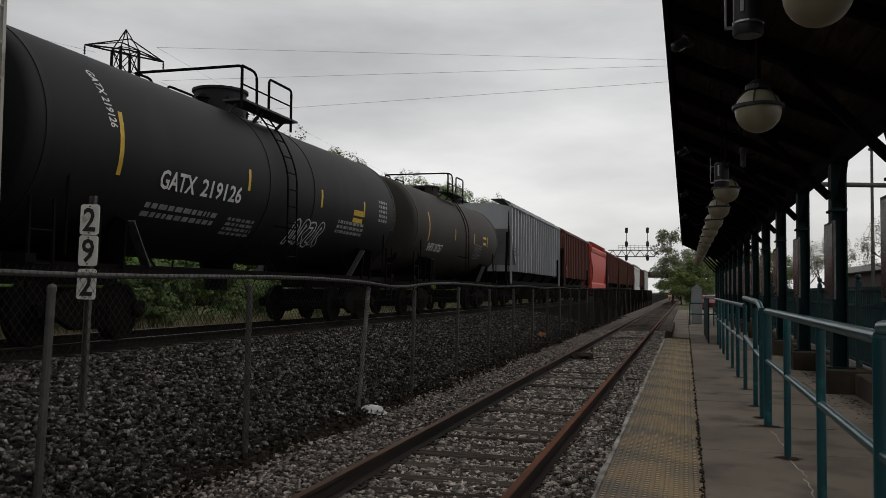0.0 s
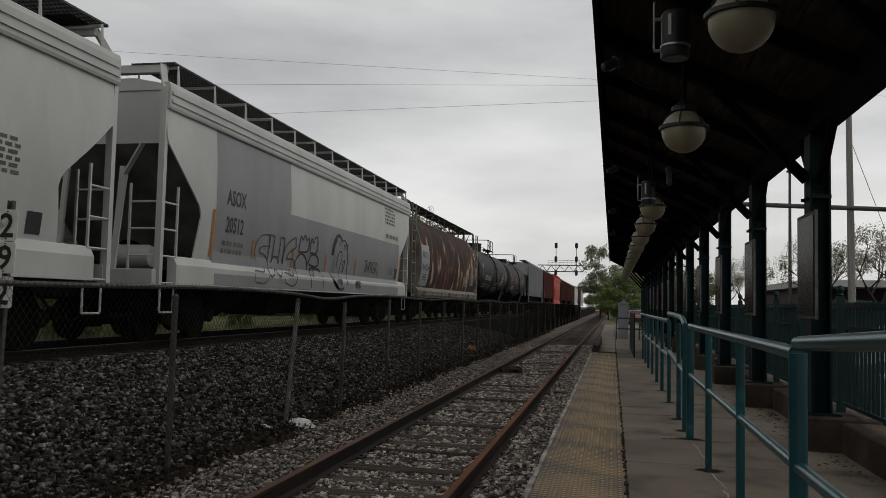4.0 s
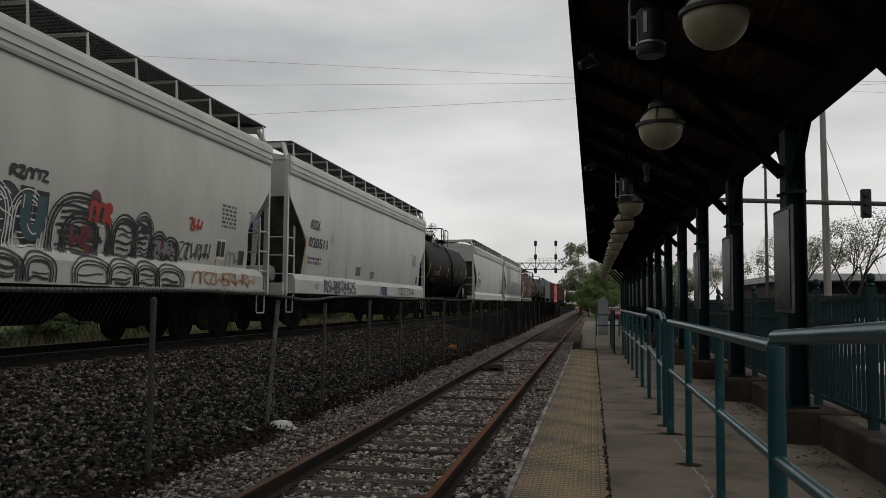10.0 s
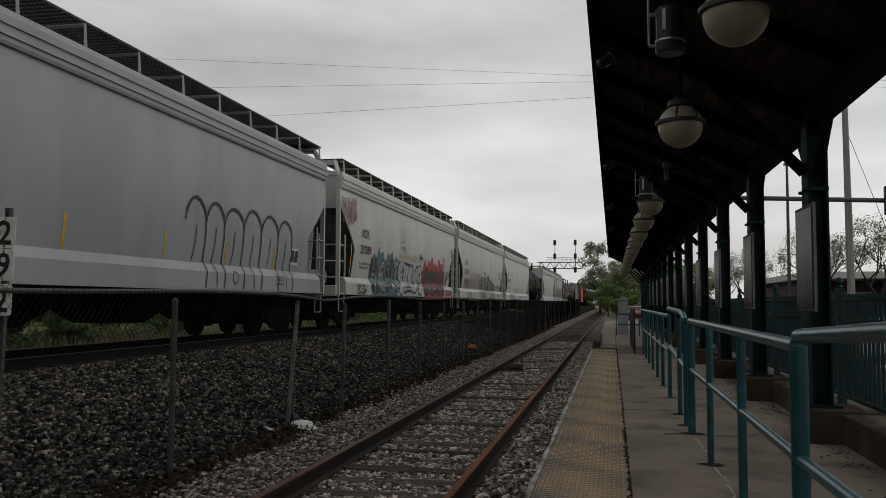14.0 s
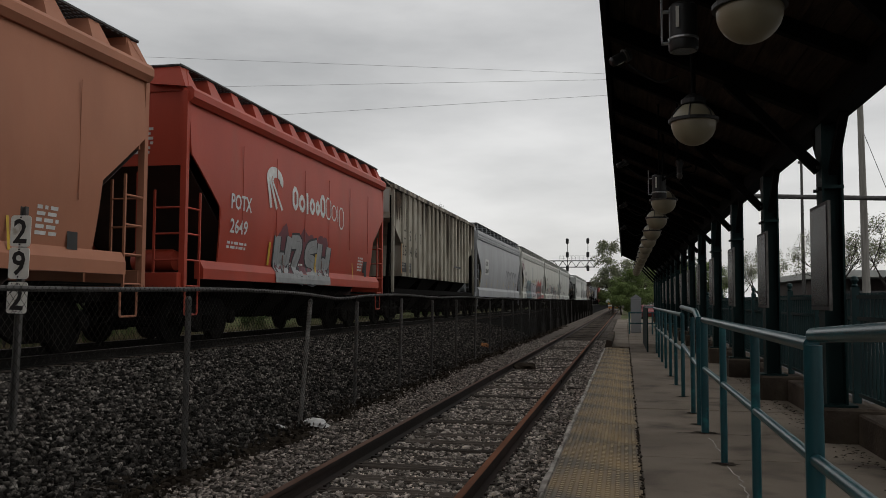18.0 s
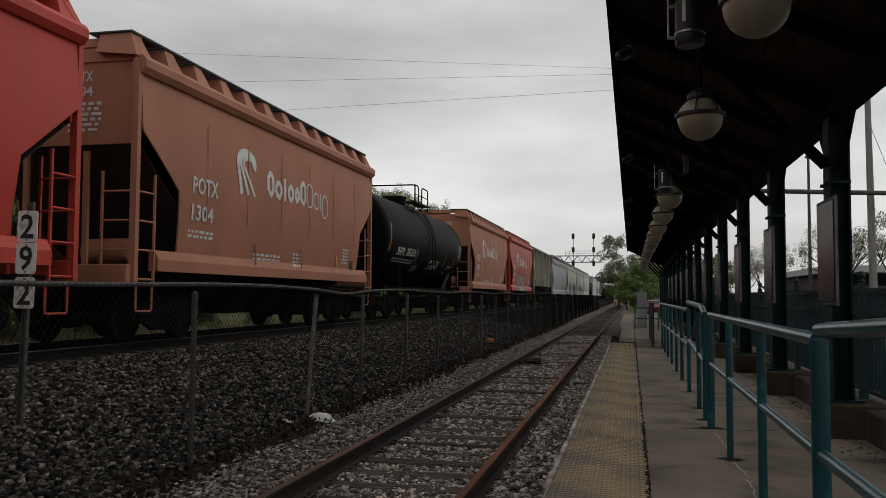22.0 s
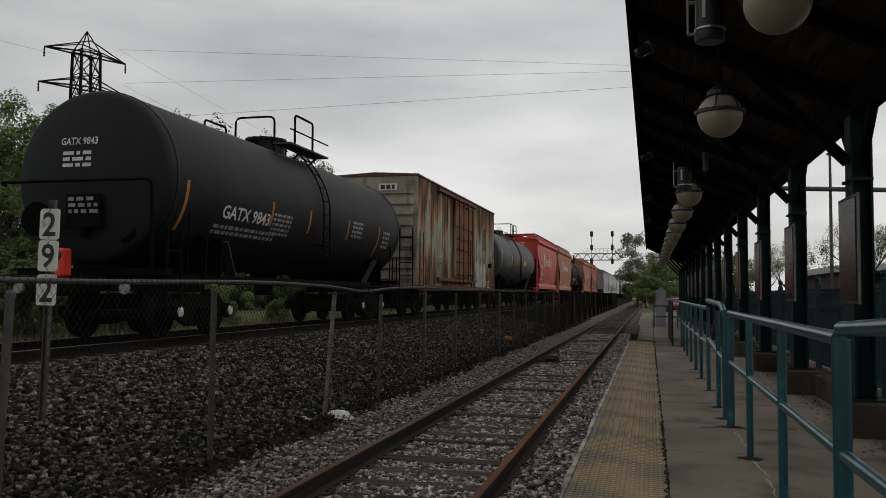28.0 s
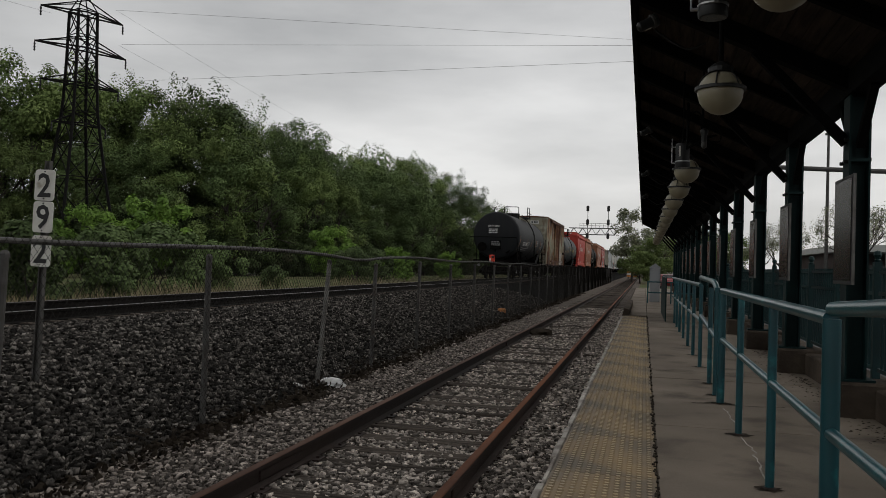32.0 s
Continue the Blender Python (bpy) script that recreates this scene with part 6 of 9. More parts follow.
        part("end_sill", boxed(-1.5, 1.5, s * (L / 2) - 0.12, s * (L / 2) + 0.02, 0.98, 1.28, bevel=0.01), paint, car)
        part("deck", boxed(-1.42, 1.42, s * (L / 2 - 2.2), s * (L / 2 - 0.14), 1.02, 1.06), M["steel_dark"], car)
        for x in (-1.50, 1.50):
            bm = bmesh.new()
            bar(bm, (x, s * (L / 2 - 0.06), 1.0), (x, s * (L / 2 - 0.06), top - 0.05), 0.11, 0.10)
            bar(bm, (x, s * (L / 2 - 0.06), top - 0.07), (x * 0.86, s * (L / 2 - 0.30), top + 0.40), 0.10, 0.08)
            part("corner_post", bm, paint, car)
        part("end_beam", boxed(-1.35, 1.35, s * (L / 2 - 0.34) - 0.05, s * (L / 2 - 0.34) + 0.05, top + 0.28, top + 0.42), paint, car)
        for x in (-0.55, 0.55):
            bm = bmesh.new()
            bar(bm, (x, s * (L / 2 - 0.2), 1.05), (x, s * (e - 0.06), 3.1), 0.09, 0.06)
            part("end_post", bm, paint, car)
        ladder(car, 1.22, s * (L / 2 - 0.04), 0.95, 2.75, w=0.55, along="x", material=paint, step=0.46)
        ladder(car, 1.53, s * (L / 2 - 0.33), 0.95, 2.75, w=0.5, along="y", material=paint, step=0.46)
        part("step", tubes(bent([(1.5, s * (L / 2 - 0.6), 1.0), (1.5, s * (L / 2 - 0.6), 0.55), (1.5, s * (L / 2 - 0.15), 0.55), (1.5, s * (L / 2 - 0.15), 1.0)], 0.04), r=0.018), paint, car)
        part("roof_end_walk", boxed(-1.3, 1.3, s * (L / 2 - 0.92), s * (L / 2 - 0.40), top + 0.42, top + 0.45), M["grating"], car)
        part("air_tank", lathe([(0.001, -0.45), (0.19, -0.42), (0.22, -0.35), (0.22, 0.35), (0.19, 0.42), (0.001, 0.45)], axis="x", n=16, centre=(0.3, s * (L / 2 - 1.2), 1.55)), paint if s < 0 else slope_mat, car, smooth=True)
    # hatches and the roof walk on its brackets
    n = 10
    for k in range(n):
        y = -e + 0.9 + (2 * e - 1.8) * k / (n - 1)
        part("roof_hatch", lathe([(0.36, top + 0.19), (0.36, top + 0.28), (0.40, top + 0.29), (0.38, top + 0.34), (0.001, top + 0.37)], n=14, centre=(0, y, 0)), paint, car)
    for s in (-1, 1):
        wx = (0.62, 1.36) if roofed == "gusset" else (0.70, 1.50)
        grate(car, s * wx[0], s * wx[1], -e - 0.05, e + 0.05, top + 0.42)
        m = 13
        for k in range(m):
            y = -e + 0.1 + (2 * e - 0.2) * k / (m - 1)
            if roofed == "gusset":
                q = bmesh.new()
                b4 = [(s * 0.8, top + 0.1), (s * 1.52, top + 0.02), (s * 1.34, top + 0.41), (s * 0.8, top + 0.41)]
                w = 0.24
                a = [q.verts.new((x, y - w, z)) for x, z in b4[:2]] + [q.verts.new((x, y - w * 0.55, z)) for x, z in b4[2:]]
                b = [q.verts.new((x, y + w, z)) for x, z in b4[:2]] + [q.verts.new((x, y + w * 0.55, z)) for x, z in b4[2:]]
                for i in range(4):
                    q.faces.new((a[i], a[(i + 1) % 4], b[(i + 1) % 4], b[i]))
                q.faces.new(a)
                q.faces.new(b[::-1])
                bmesh.ops.recalc_face_normals(q, faces=q.faces)
                part("walk_bracket", q, paint, car)
            else:
                q = bmesh.new()
                tube(q, [(s * 1.53, y, top), (s * 1.51, y, top + 0.39), (s * 0.75, y, top + 0.39), (s * 0.75, y, top + 0.15)], 0.034, 4)
                part("walk_bracket", q, paint, car)
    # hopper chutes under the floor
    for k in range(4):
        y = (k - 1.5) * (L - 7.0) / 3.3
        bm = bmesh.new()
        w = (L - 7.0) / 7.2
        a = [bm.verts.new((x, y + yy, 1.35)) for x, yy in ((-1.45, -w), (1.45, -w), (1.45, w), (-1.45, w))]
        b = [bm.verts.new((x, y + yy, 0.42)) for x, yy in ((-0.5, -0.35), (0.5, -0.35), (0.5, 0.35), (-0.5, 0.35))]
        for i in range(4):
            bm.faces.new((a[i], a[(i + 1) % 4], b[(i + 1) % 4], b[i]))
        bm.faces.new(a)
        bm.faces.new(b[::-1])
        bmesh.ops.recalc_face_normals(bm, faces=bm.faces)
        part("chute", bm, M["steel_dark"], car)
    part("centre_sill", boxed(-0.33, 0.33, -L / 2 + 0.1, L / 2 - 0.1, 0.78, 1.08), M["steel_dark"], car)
    trucks(car, L / 2 - 1.85)
    couplers(car, L)
    add_car(car, rear, front)
    return car, f, L


def side_data(c, f, L, words, number, col, u, width=0.80, v=(2.77, 2.28), cap=0.28):
    """Reporting marks, number and small print; u: where the marks begin along the side."""
    fitted(c, words, u, u + width, v[0], cap, f, col)
    fitted(c, number, u - 0.10, u + width * (1.85 if len(number) == 6 else 1.32), v[1], cap, f, col)
    text_lines(c, u - 0.1, 1.95, 1.15, 0.07, 2, f, M["slope"])
    text_lines(c, L / 2 - 2.9, 2.75, 0.7, 0.05, 6, f, M["slope"])
    mark("placard_frame", band([(u + 1.85, 2.50), (u + 2.05, 2.50), (u + 2.05, 2.76), (u + 1.85, 2.76), (u + 1.85, 2.50)], 0.012), f, M["slope"], c)
    rects(c, "placard", [(L / 2 - 1.95, L / 2 - 1.65, 1.6, 1.9)], f, M["letter_black"], nv=2)


def side_stripes(c, f, L, material):
    for u in (-L / 2 + 1.40, -L * 0.30, -L * 0.20, -L * 0.08, L * 0.07, L * 0.2, L * 0.33):
        rects(c, "reflector_stripe", [(u - 0.03, u + 0.03, 1.55, 1.55 + (1.0 if u < -L * 0.35 else 0.5))], f, material, nv=3)


c, f, L = hopper_car(-136.75, -118.5, M["h_grey"], "mid-grey covered hopper car with large drawn graffiti", ref=-128.0)
rects(c, "number_panel", [(-6.25, -5.05, 2.25, 3.1)], f, M["h_white"], "white number panel", nv=8)
f2 = lambda u, v, lift=0: f(u, v, 0.012)
fitted(c, "GBRX", -6.1, -5.3, 2.74, 0.25, f2, M["letter_black"])
fitted(c, "88409", -6.15, -5.15, 2.34, 0.25, f2, M["letter_black"])
text_lines(c, 6.05, 1.36, 0.45, 0.05, 3, f, M["slope"])
side_stripes(c, f, L, M["yellow"])
bounds = (1.9, 2.7, 3.47, 4.36, 5.26, 6.20, 7.05)
for k in range(6):                    # tall hollow arches down to the sill
    p, q = bounds[k], bounds[k + 1]
    w, top = q - p, 2.74 - 0.03 * (k % 3)
    arch = rounded([(p - 0.02, 2.28), (p + 0.03, 2.52), (p + 0.30 * w, top), (p + 0.66 * w, top - 0.04), (q - 0.04, 2.45), (q + 0.01, 2.0), (q - 0.03, 1.62), (q + 0.05, 1.46), (q - 0.03, 1.07)], 2)
    mark("graffiti_scrawl", band(arch, 0.021), f, SPRAY["black"], c, 0.012 + 0.0012 * (k % 2), "tall black sprayed arches")
    mark("graffiti_scrawl", band(arch[4:len(arch) // 2], 0.033), f, SPRAY["black"], c, 0.015)
    m = p + 0.52 * w
    mark("graffiti_scrawl", band(rounded([(m, 2.22), (m + 0.01, 1.9), (m - 0.07, 1.58), (m + 0.04, 1.44), (m + 0.03, 1.1)][:5 if k % 2 else 3], 2), 0.014), f, SPRAY["black"], c, 0.012)
rects(c, "placard", [(7.0, 7.52, 1.70, 2.08)], f, M["letter_white"], nv=3)
rects(c, "placard", [(7.03, 7.24, 1.76, 2.04), (7.28, 7.49, 1.76, 2.04)], f, M["letter_black"], lift=0.012, nv=3)
ring = [(3.95 + 0.12 * math.cos(k * 0.349), 1.30 + 0.12 * math.sin(k * 0.349)) for k in range(19)]
mark("builder_mark", band(ring, 0.012), f, M["letter_black"], c, 0.012)
c, f, L = hopper_car(-117.3, -99.65, M["h_cream"], "cream covered hopper car with large graffiti along the side", ref=-108.85)
side_data(c, f, L, "ASOX", "21289", M["letter_black"], -6.44)
side_stripes(c, f, L, M["yellow"])
rects(c, "touch_up", [(-1.8, 3.0, 2.36, 2.60)], f, SPRAY["ghost"], lift=0.004, nv=2)
piece(c, -5.45, 1.0, 3.75, 1.45, f, (), "", "teal", n=0, seed=11, label="teal sprayed cloud")
block(c, "hent", -5.4, 1.06, 3.65, 1.3, f, ("charcoal", "grey"), "black", 0.11, 0.035, 31, "dark sprayed block shapes", "white")
olive = random.Random(5)
flats = [band(rounded([(a, 2.36 + olive.uniform(0, 0.06)), (a + 0.4, 2.44), (a + 0.8, 2.40)], 1), 0.085, 3) for a in (-1.8, -1.2, -0.6, 0.0)]
mark("graffiti_cloud", joined(flats[0::2]), f, SPRAY["olive"], c, 0.006, "olive sprayed haze")
mark("graffiti_cloud", joined(flats[1::2]), f, SPRAY["olive"], c, 0.007)
block(c, "shkns", -1.85, 1.03, 3.85, 1.36, f, ("lilac",), "black", 0.155, 0.032, 12, "pale lilac sprayed block shapes with black rims", "charcoal")
piece(c, 2.05, 1.0, 4.6, 1.55, f, (), "", "red", n=0, seed=13, label="red sprayed cloud")
block(c, "seru", 2.2, 1.03, 4.3, 1.28, f, ("charcoal",), "black", 0.19, 0.03, 14, "black shapes on a red sprayed cloud", "maroon")
graffiti(c, 6.7, 1.06, 1.6, 0.34, f, (), ("red", "red"), n=6, seed=34, wide=0.03)
graffiti(c, 6.85, 1.80, 0.95, 0.45, f, (), ("black", "blue"), n=4, seed=16)
graffiti(c, -6.9, 1.04, 1.0, 0.34, f, (), ("black",), n=5, seed=17)
graffiti(c, -8.3, 3.0, 1.35, 0.95, f, (), ("maroon",), n=5, seed=14)
ring = [(-1.2 + 0.42 * math.cos(k * 0.2618), 3.16 + 0.36 * math.sin(k * 0.2618)) for k in range(25)]
mark("graffiti_scrawl", band(ring, 0.014), f, SPRAY["blue"], c, 0.012)
graffiti(c, -1.5, 2.92, 0.6, 0.45, f, (), ("blue",), n=3, seed=15, wide=0.010)
graffiti(c, -1.7, 2.62, 0.9, 0.22, f, (), ("charcoal",), n=4, seed=19, wide=0.010)
graffiti(c, 1.5, 2.45, 0.5, 0.27, f, (), ("black",), n=3, seed=20, wide=0.022)
graffiti(c, 8.0, 2.85, 0.6, 0.5, f, (), ("black",), n=3, seed=18, wide=0.024)
c, f, L = hopper_car(-98.7, -81.05, M["h_cream"], "cream covered hopper car with pink and black graffiti", ref=-89.7)
side_data(c, f, L, "ASOX", "21174", M["letter_black"], -7.0)
side_stripes(c, f, L, M["yellow"])
graffiti(c, -7.1, 1.54, 1.7, 0.56, f, (), ("black", "grey"), n=5, seed=21)
graffiti(c, -6.6, 1.03, 1.5, 0.40, f, (), ("black",), n=6, seed=25)
graffiti(c, -5.2, 1.52, 3.1, 1.0, f, (), ("pink", "grey"), n=5, seed=22)
graffiti(c, -4.9, 1.03, 2.8, 0.42, f, (), ("grey",), n=8, seed=26)
block(c, "ubsu", -2.0, 1.52, 2.3, 0.88, f, ("charcoal", "dim"), "black", 0.11, 0.03, 23, "dark sprayed shapes with white scribbles", "white")
hatched(c, [(-2.0, -1.1, 1.5, 2.42), (-1.15, -0.4, 1.5, 2.36), (-0.45, 0.3, 1.5, 2.30)], f, "white", 41, 0.010)
hatched(c, [(-1.9, -1.0, 1.06, 1.48), (-1.0, -0.2, 1.06, 1.48), (-0.2, 0.5, 1.06, 1.48)], f, "black", 42, 0.015)
graffiti(c, -0.5, 2.42, 0.75, 0.2, f, (), ("black",), n=5, seed=44, wide=0.02)
hatched(c, [(0.36, 1.95, 1.5, 2.40), (0.7, 1.6, 1.5, 2.1), (1.95, 2.75, 1.52, 2.2), (2.6, 3.25, 1.52, 2.3), (3.2, 3.75, 1.52, 2.02), (3.6, 4.2, 1.52, 1.95)], f, "black", 43, 0.018, "black hatched scribbles")
hatched(c, [(0.9, 1.9, 1.06, 1.48), (1.8, 2.7, 1.06, 1.48), (2.6, 3.4, 1.06, 1.48), (3.3, 4.3, 1.06, 1.46)], f, "black", 45, 0.014)
graffiti(c, 1.35, 1.95, 0.55, 0.42, f, (), ("red",), n=3, seed=46, wide=0.05)
mark("graffiti_fill", band([(1.45 + 0.1 * math.cos(k * 0.5), 2.32 + 0.12 * math.sin(k * 0.5)) for k in range(13)], 0.06), f, SPRAY["maroon"], c, 0.012)
graffiti(c, 0.95, 1.55, 0.5, 0.4, f, (), ("maroon",), n=2, seed=47, wide=0.045)
graffiti(c, 3.3, 1.55, 0.6, 0.35, f, (), ("maroon", "grey"), n=3, seed=48, wide=0.03)
graffiti(c, 4.2, 1.54, 1.25, 0.44, f, (), ("charcoal",), n=7, seed=30)
graffiti(c, 6.3, 1.54, 0.6, 0.36, f, (), ("grey",), n=3, seed=31)
graffiti(c, 4.7, 1.10, 2.9, 0.36, f, (), ("orange",), n=9, seed=32)
graffiti(c, 4.55, 2.12, 0.45, 0.3, f, (), ("red",), n=3, seed=33, wide=0.022)
graffiti(c, 7.3, 2.35, 0.55, 0.52, f, (), ("blue",), n=3, seed=35, wide=0.012)
rects(c, "placard", [(5.75, 6.2, 1.66, 2.08)], f, M["letter_white"], nv=3)
rects(c, "placard", [(5.79, 5.96, 1.72, 2.03), (5.99, 6.16, 1.72, 2.03)], f, M["letter_black"], lift=0.012, nv=3)
c, f, L = hopper_car(-79.9, -62.2, M["h_white"], "pale grey covered hopper car with graffiti tags along the sill", ref=-71.1)
side_data(c, f, L, "ASOX", "020511", M["letter_black"], -7.15)
side_stripes(c, f, L, M["yellow"])
graffiti(c, -5.9, 1.03, 3.2, 0.48, f, (), ("black", "dim"), n=11, seed=41)
graffiti(c, 0.6, 1.05, 0.9, 0.38, f, (), ("black", "blue"), n=4, seed=42, wide=0.022)
graffiti(c, 3.3, 1.05, 3.0, 0.40, f, (), ("black",), n=10, seed=43)
letters(c, "ACF", -6.75, 1.16, 0.2, f, M["letter_black"], 0.8)
rects(c, "placard", [(-2.5, -1.95, 1.66, 1.95), (-0.7, -0.2, 1.62, 1.86)], f, M["slope"], "small dark stencilled plate", nv=2)
c, f, L = hopper_car(-46.1, -28.35, M["h_white"], "clean pale grey covered hopper car", ref=-37.2)
side_data(c, f, L, "NAHX", "581284", M["letter_black"], -7.09, 0.75, (2.60, 2.10), 0.33)
side_stripes(c, f, L, M["h_grey"])


def g_end(L):
    return lambda u, v, lift=0.0: (u, -L / 2 + 0.365 - lift, v)


vs2, fs2 = flat_text("NAHX", 0.26)
mark("lettering", ([(0.05 + a * 0.8, 3.92 + b) for a, b in vs2], fs2), g_end(L), M["letter_black"], c, 0.008)
vs2, fs2 = flat_text("581284", 0.26)
mark("lettering", ([(-0.05 + a * 0.8, 3.58 + b) for a, b in vs2], fs2), g_end(L), M["letter_black"], c, 0.008)
c, f, L = hopper_car(-26.95, -9.3, M["h_white"], "pale grey covered hopper car with black graffiti", ref=-17.8)
text_lines(c, L / 2 - 3.2, 1.95, 0.6, 0.04, 4, f, M["slope"])
text_lines(c, -L / 2 + 1.95, 1.85, 1.0, 0.09, 2, lambda u, w, lift=0: f(u, w, 0.010), M["slope"])
rects(c, "touch_up", [(-L / 2 + 1.6, -3.4, 1.06, 4.12), (-3.4, 6.9, 1.06, 2.82)], f, M["h_repaint"], "darker grey repainted area", lift=0.003, nv=14)
for words, v in (("ASOX", 2.66), ("20512", 2.12)):
    letters(c, words, -L / 2 + 2.05, v, 0.44, lambda u, w, lift=0: f(u, w, 0.010), M["letter_black"], 0.74)
graffiti(c, -5.4, 1.1, 2.5, 1.25, f, (), ("charcoal",), n=3, seed=51)
for pts in ([(-2.75, 1.98), (-2.7, 2.42), (-2.52, 2.24), (-2.42, 2.45), (-2.25, 2.25), (-2.12, 2.42), (-2.05, 2.0), (-2.75, 1.98)],
            [(-1.98, 2.0), (-1.95, 2.42), (-1.78, 2.22), (-1.66, 2.43), (-1.48, 2.42), (-1.40, 2.0), (-1.98, 2.0)],
            [(-2.95, 1.5), (-2.85, 1.85), (-2.5, 1.98), (-2.1, 1.8), (-2.05, 1.55)], [(-2.02, 1.72), (-1.9, 1.98), (-1.4, 1.96), (-1.22, 1.80), (-1.35, 1.66), (-1.95, 1.70)],
            [(-1.9, 1.12), (-1.95, 1.60), (-1.6, 1.64), (-1.0, 1.60), (-1.02, 1.15)], [(-1.85, 1.62), (-1.7, 1.35), (-1.55, 1.62)]):
    mark("graffiti_scrawl", band(rounded(pts, 2), 0.024), f, SPRAY["black"], c, 0.012, "hollow black sprayed shapes")
rim = rounded([(-0.30, 1.56), (-0.18, 1.40), (0.08, 1.22), (0.35, 1.12), (0.78, 1.16)], 2)
left = rounded([(-0.28, 2.05), (-0.24, 2.35), (-0.02, 2.58), (0.28, 2.62), (0.45, 2.52), (0.50, 2.46)], 2)
for pts, wd in ((left, 0.05), (rim, 0.042), (rounded([(-0.20, 2.05), (-0.16, 2.3), (0.05, 2.53)], 2), 0.075), (rounded([(-0.22, 1.44), (0.0, 1.27), (0.3, 1.15)], 2), 0.05),
                (rounded([(0.50, 2.46), (0.72, 2.54), (0.98, 2.40), (1.08, 2.1), (1.18, 1.95), (1.12, 1.78), (1.20, 1.62), (1.0, 1.35), (1.15, 1.30)], 2), 0.020),
                (rounded([(-0.10, 2.05), (-0.05, 1.75), (0.0, 1.5), (0.18, 1.32)], 2), 0.012),
                (rounded([(0.18, 1.72), (0.24, 2.10), (0.45, 2.22), (0.64, 2.08), (0.48, 1.75), (0.42, 1.45), (0.55, 1.2)], 2), 0.020),
                (rounded([(0.75, 1.62), (0.70, 1.85), (0.86, 2.0), (0.88, 1.8), (0.75, 1.60)], 2), 0.026), ([(0.28, 2.35), (0.29, 2.46)], 0.014), ([(0.40, 2.33), (0.41, 2.44)], 0.014)):
    mark("graffiti_outline", band(pts, wd, 2), f, SPRAY["black"], c, 0.012, "round sprayed shape with a black shade")
graffiti(c, 0.66, 2.24, 0.4, 0.2, f, (), ("black",), n=3, seed=54, wide=0.012)
graffiti(c, 0.22, 1.28, 0.4, 0.16, f, (), ("black",), n=4, seed=57, wide=0.012)
graffiti(c, 2.83, 1.66, 1.42, 0.48, f, (), ("black",), n=6, seed=53)
graffiti(c, 1.85, 1.16, 0.5, 0.30, f, (), ("black",), n=4, seed=55)
rects(c, "reflector_stripe", [(u - 0.05, u + 0.05, 1.58, 2.05) for u in (-5.4, -3.1, -0.72, 1.93, 4.42)] + [(7.1, 7.2, 1.58, 2.45), (-7.35, -7.25, 1.6, 2.5)], f, M["orange_stripe"], "orange reflector stripes", lift=0.012, nv=4)
rects(c, "placard", [(5.05, 6.85, 2.86, 3.15)], f, M["h_cream"], "pale stencil panel", nv=2)
text_lines(c, 5.1, 2.95, 1.6, 0.13, 1, lambda u, w, lift=0: f(u, w, 0.010), M["slope"])
text_lines(c, 5.05, 3.9, 1.3, 0.07, 5, f, M["slope"])
rects(c, "placard", [(6.5, 6.85, 1.62, 1.98)], f, M["letter_black"], nv=2)
# -- an old round-sided hopper, eaten by rust --
ROUND = [(1.38, 1.40), (1.50, 1.75), (1.57, 2.2), (1.58, 2.7), (1.53, 3.15), (1.42, 3.6), (1.22, 4.0), (0.95, 4.28), (0.6, 4.45), (0.0, 4.52)]


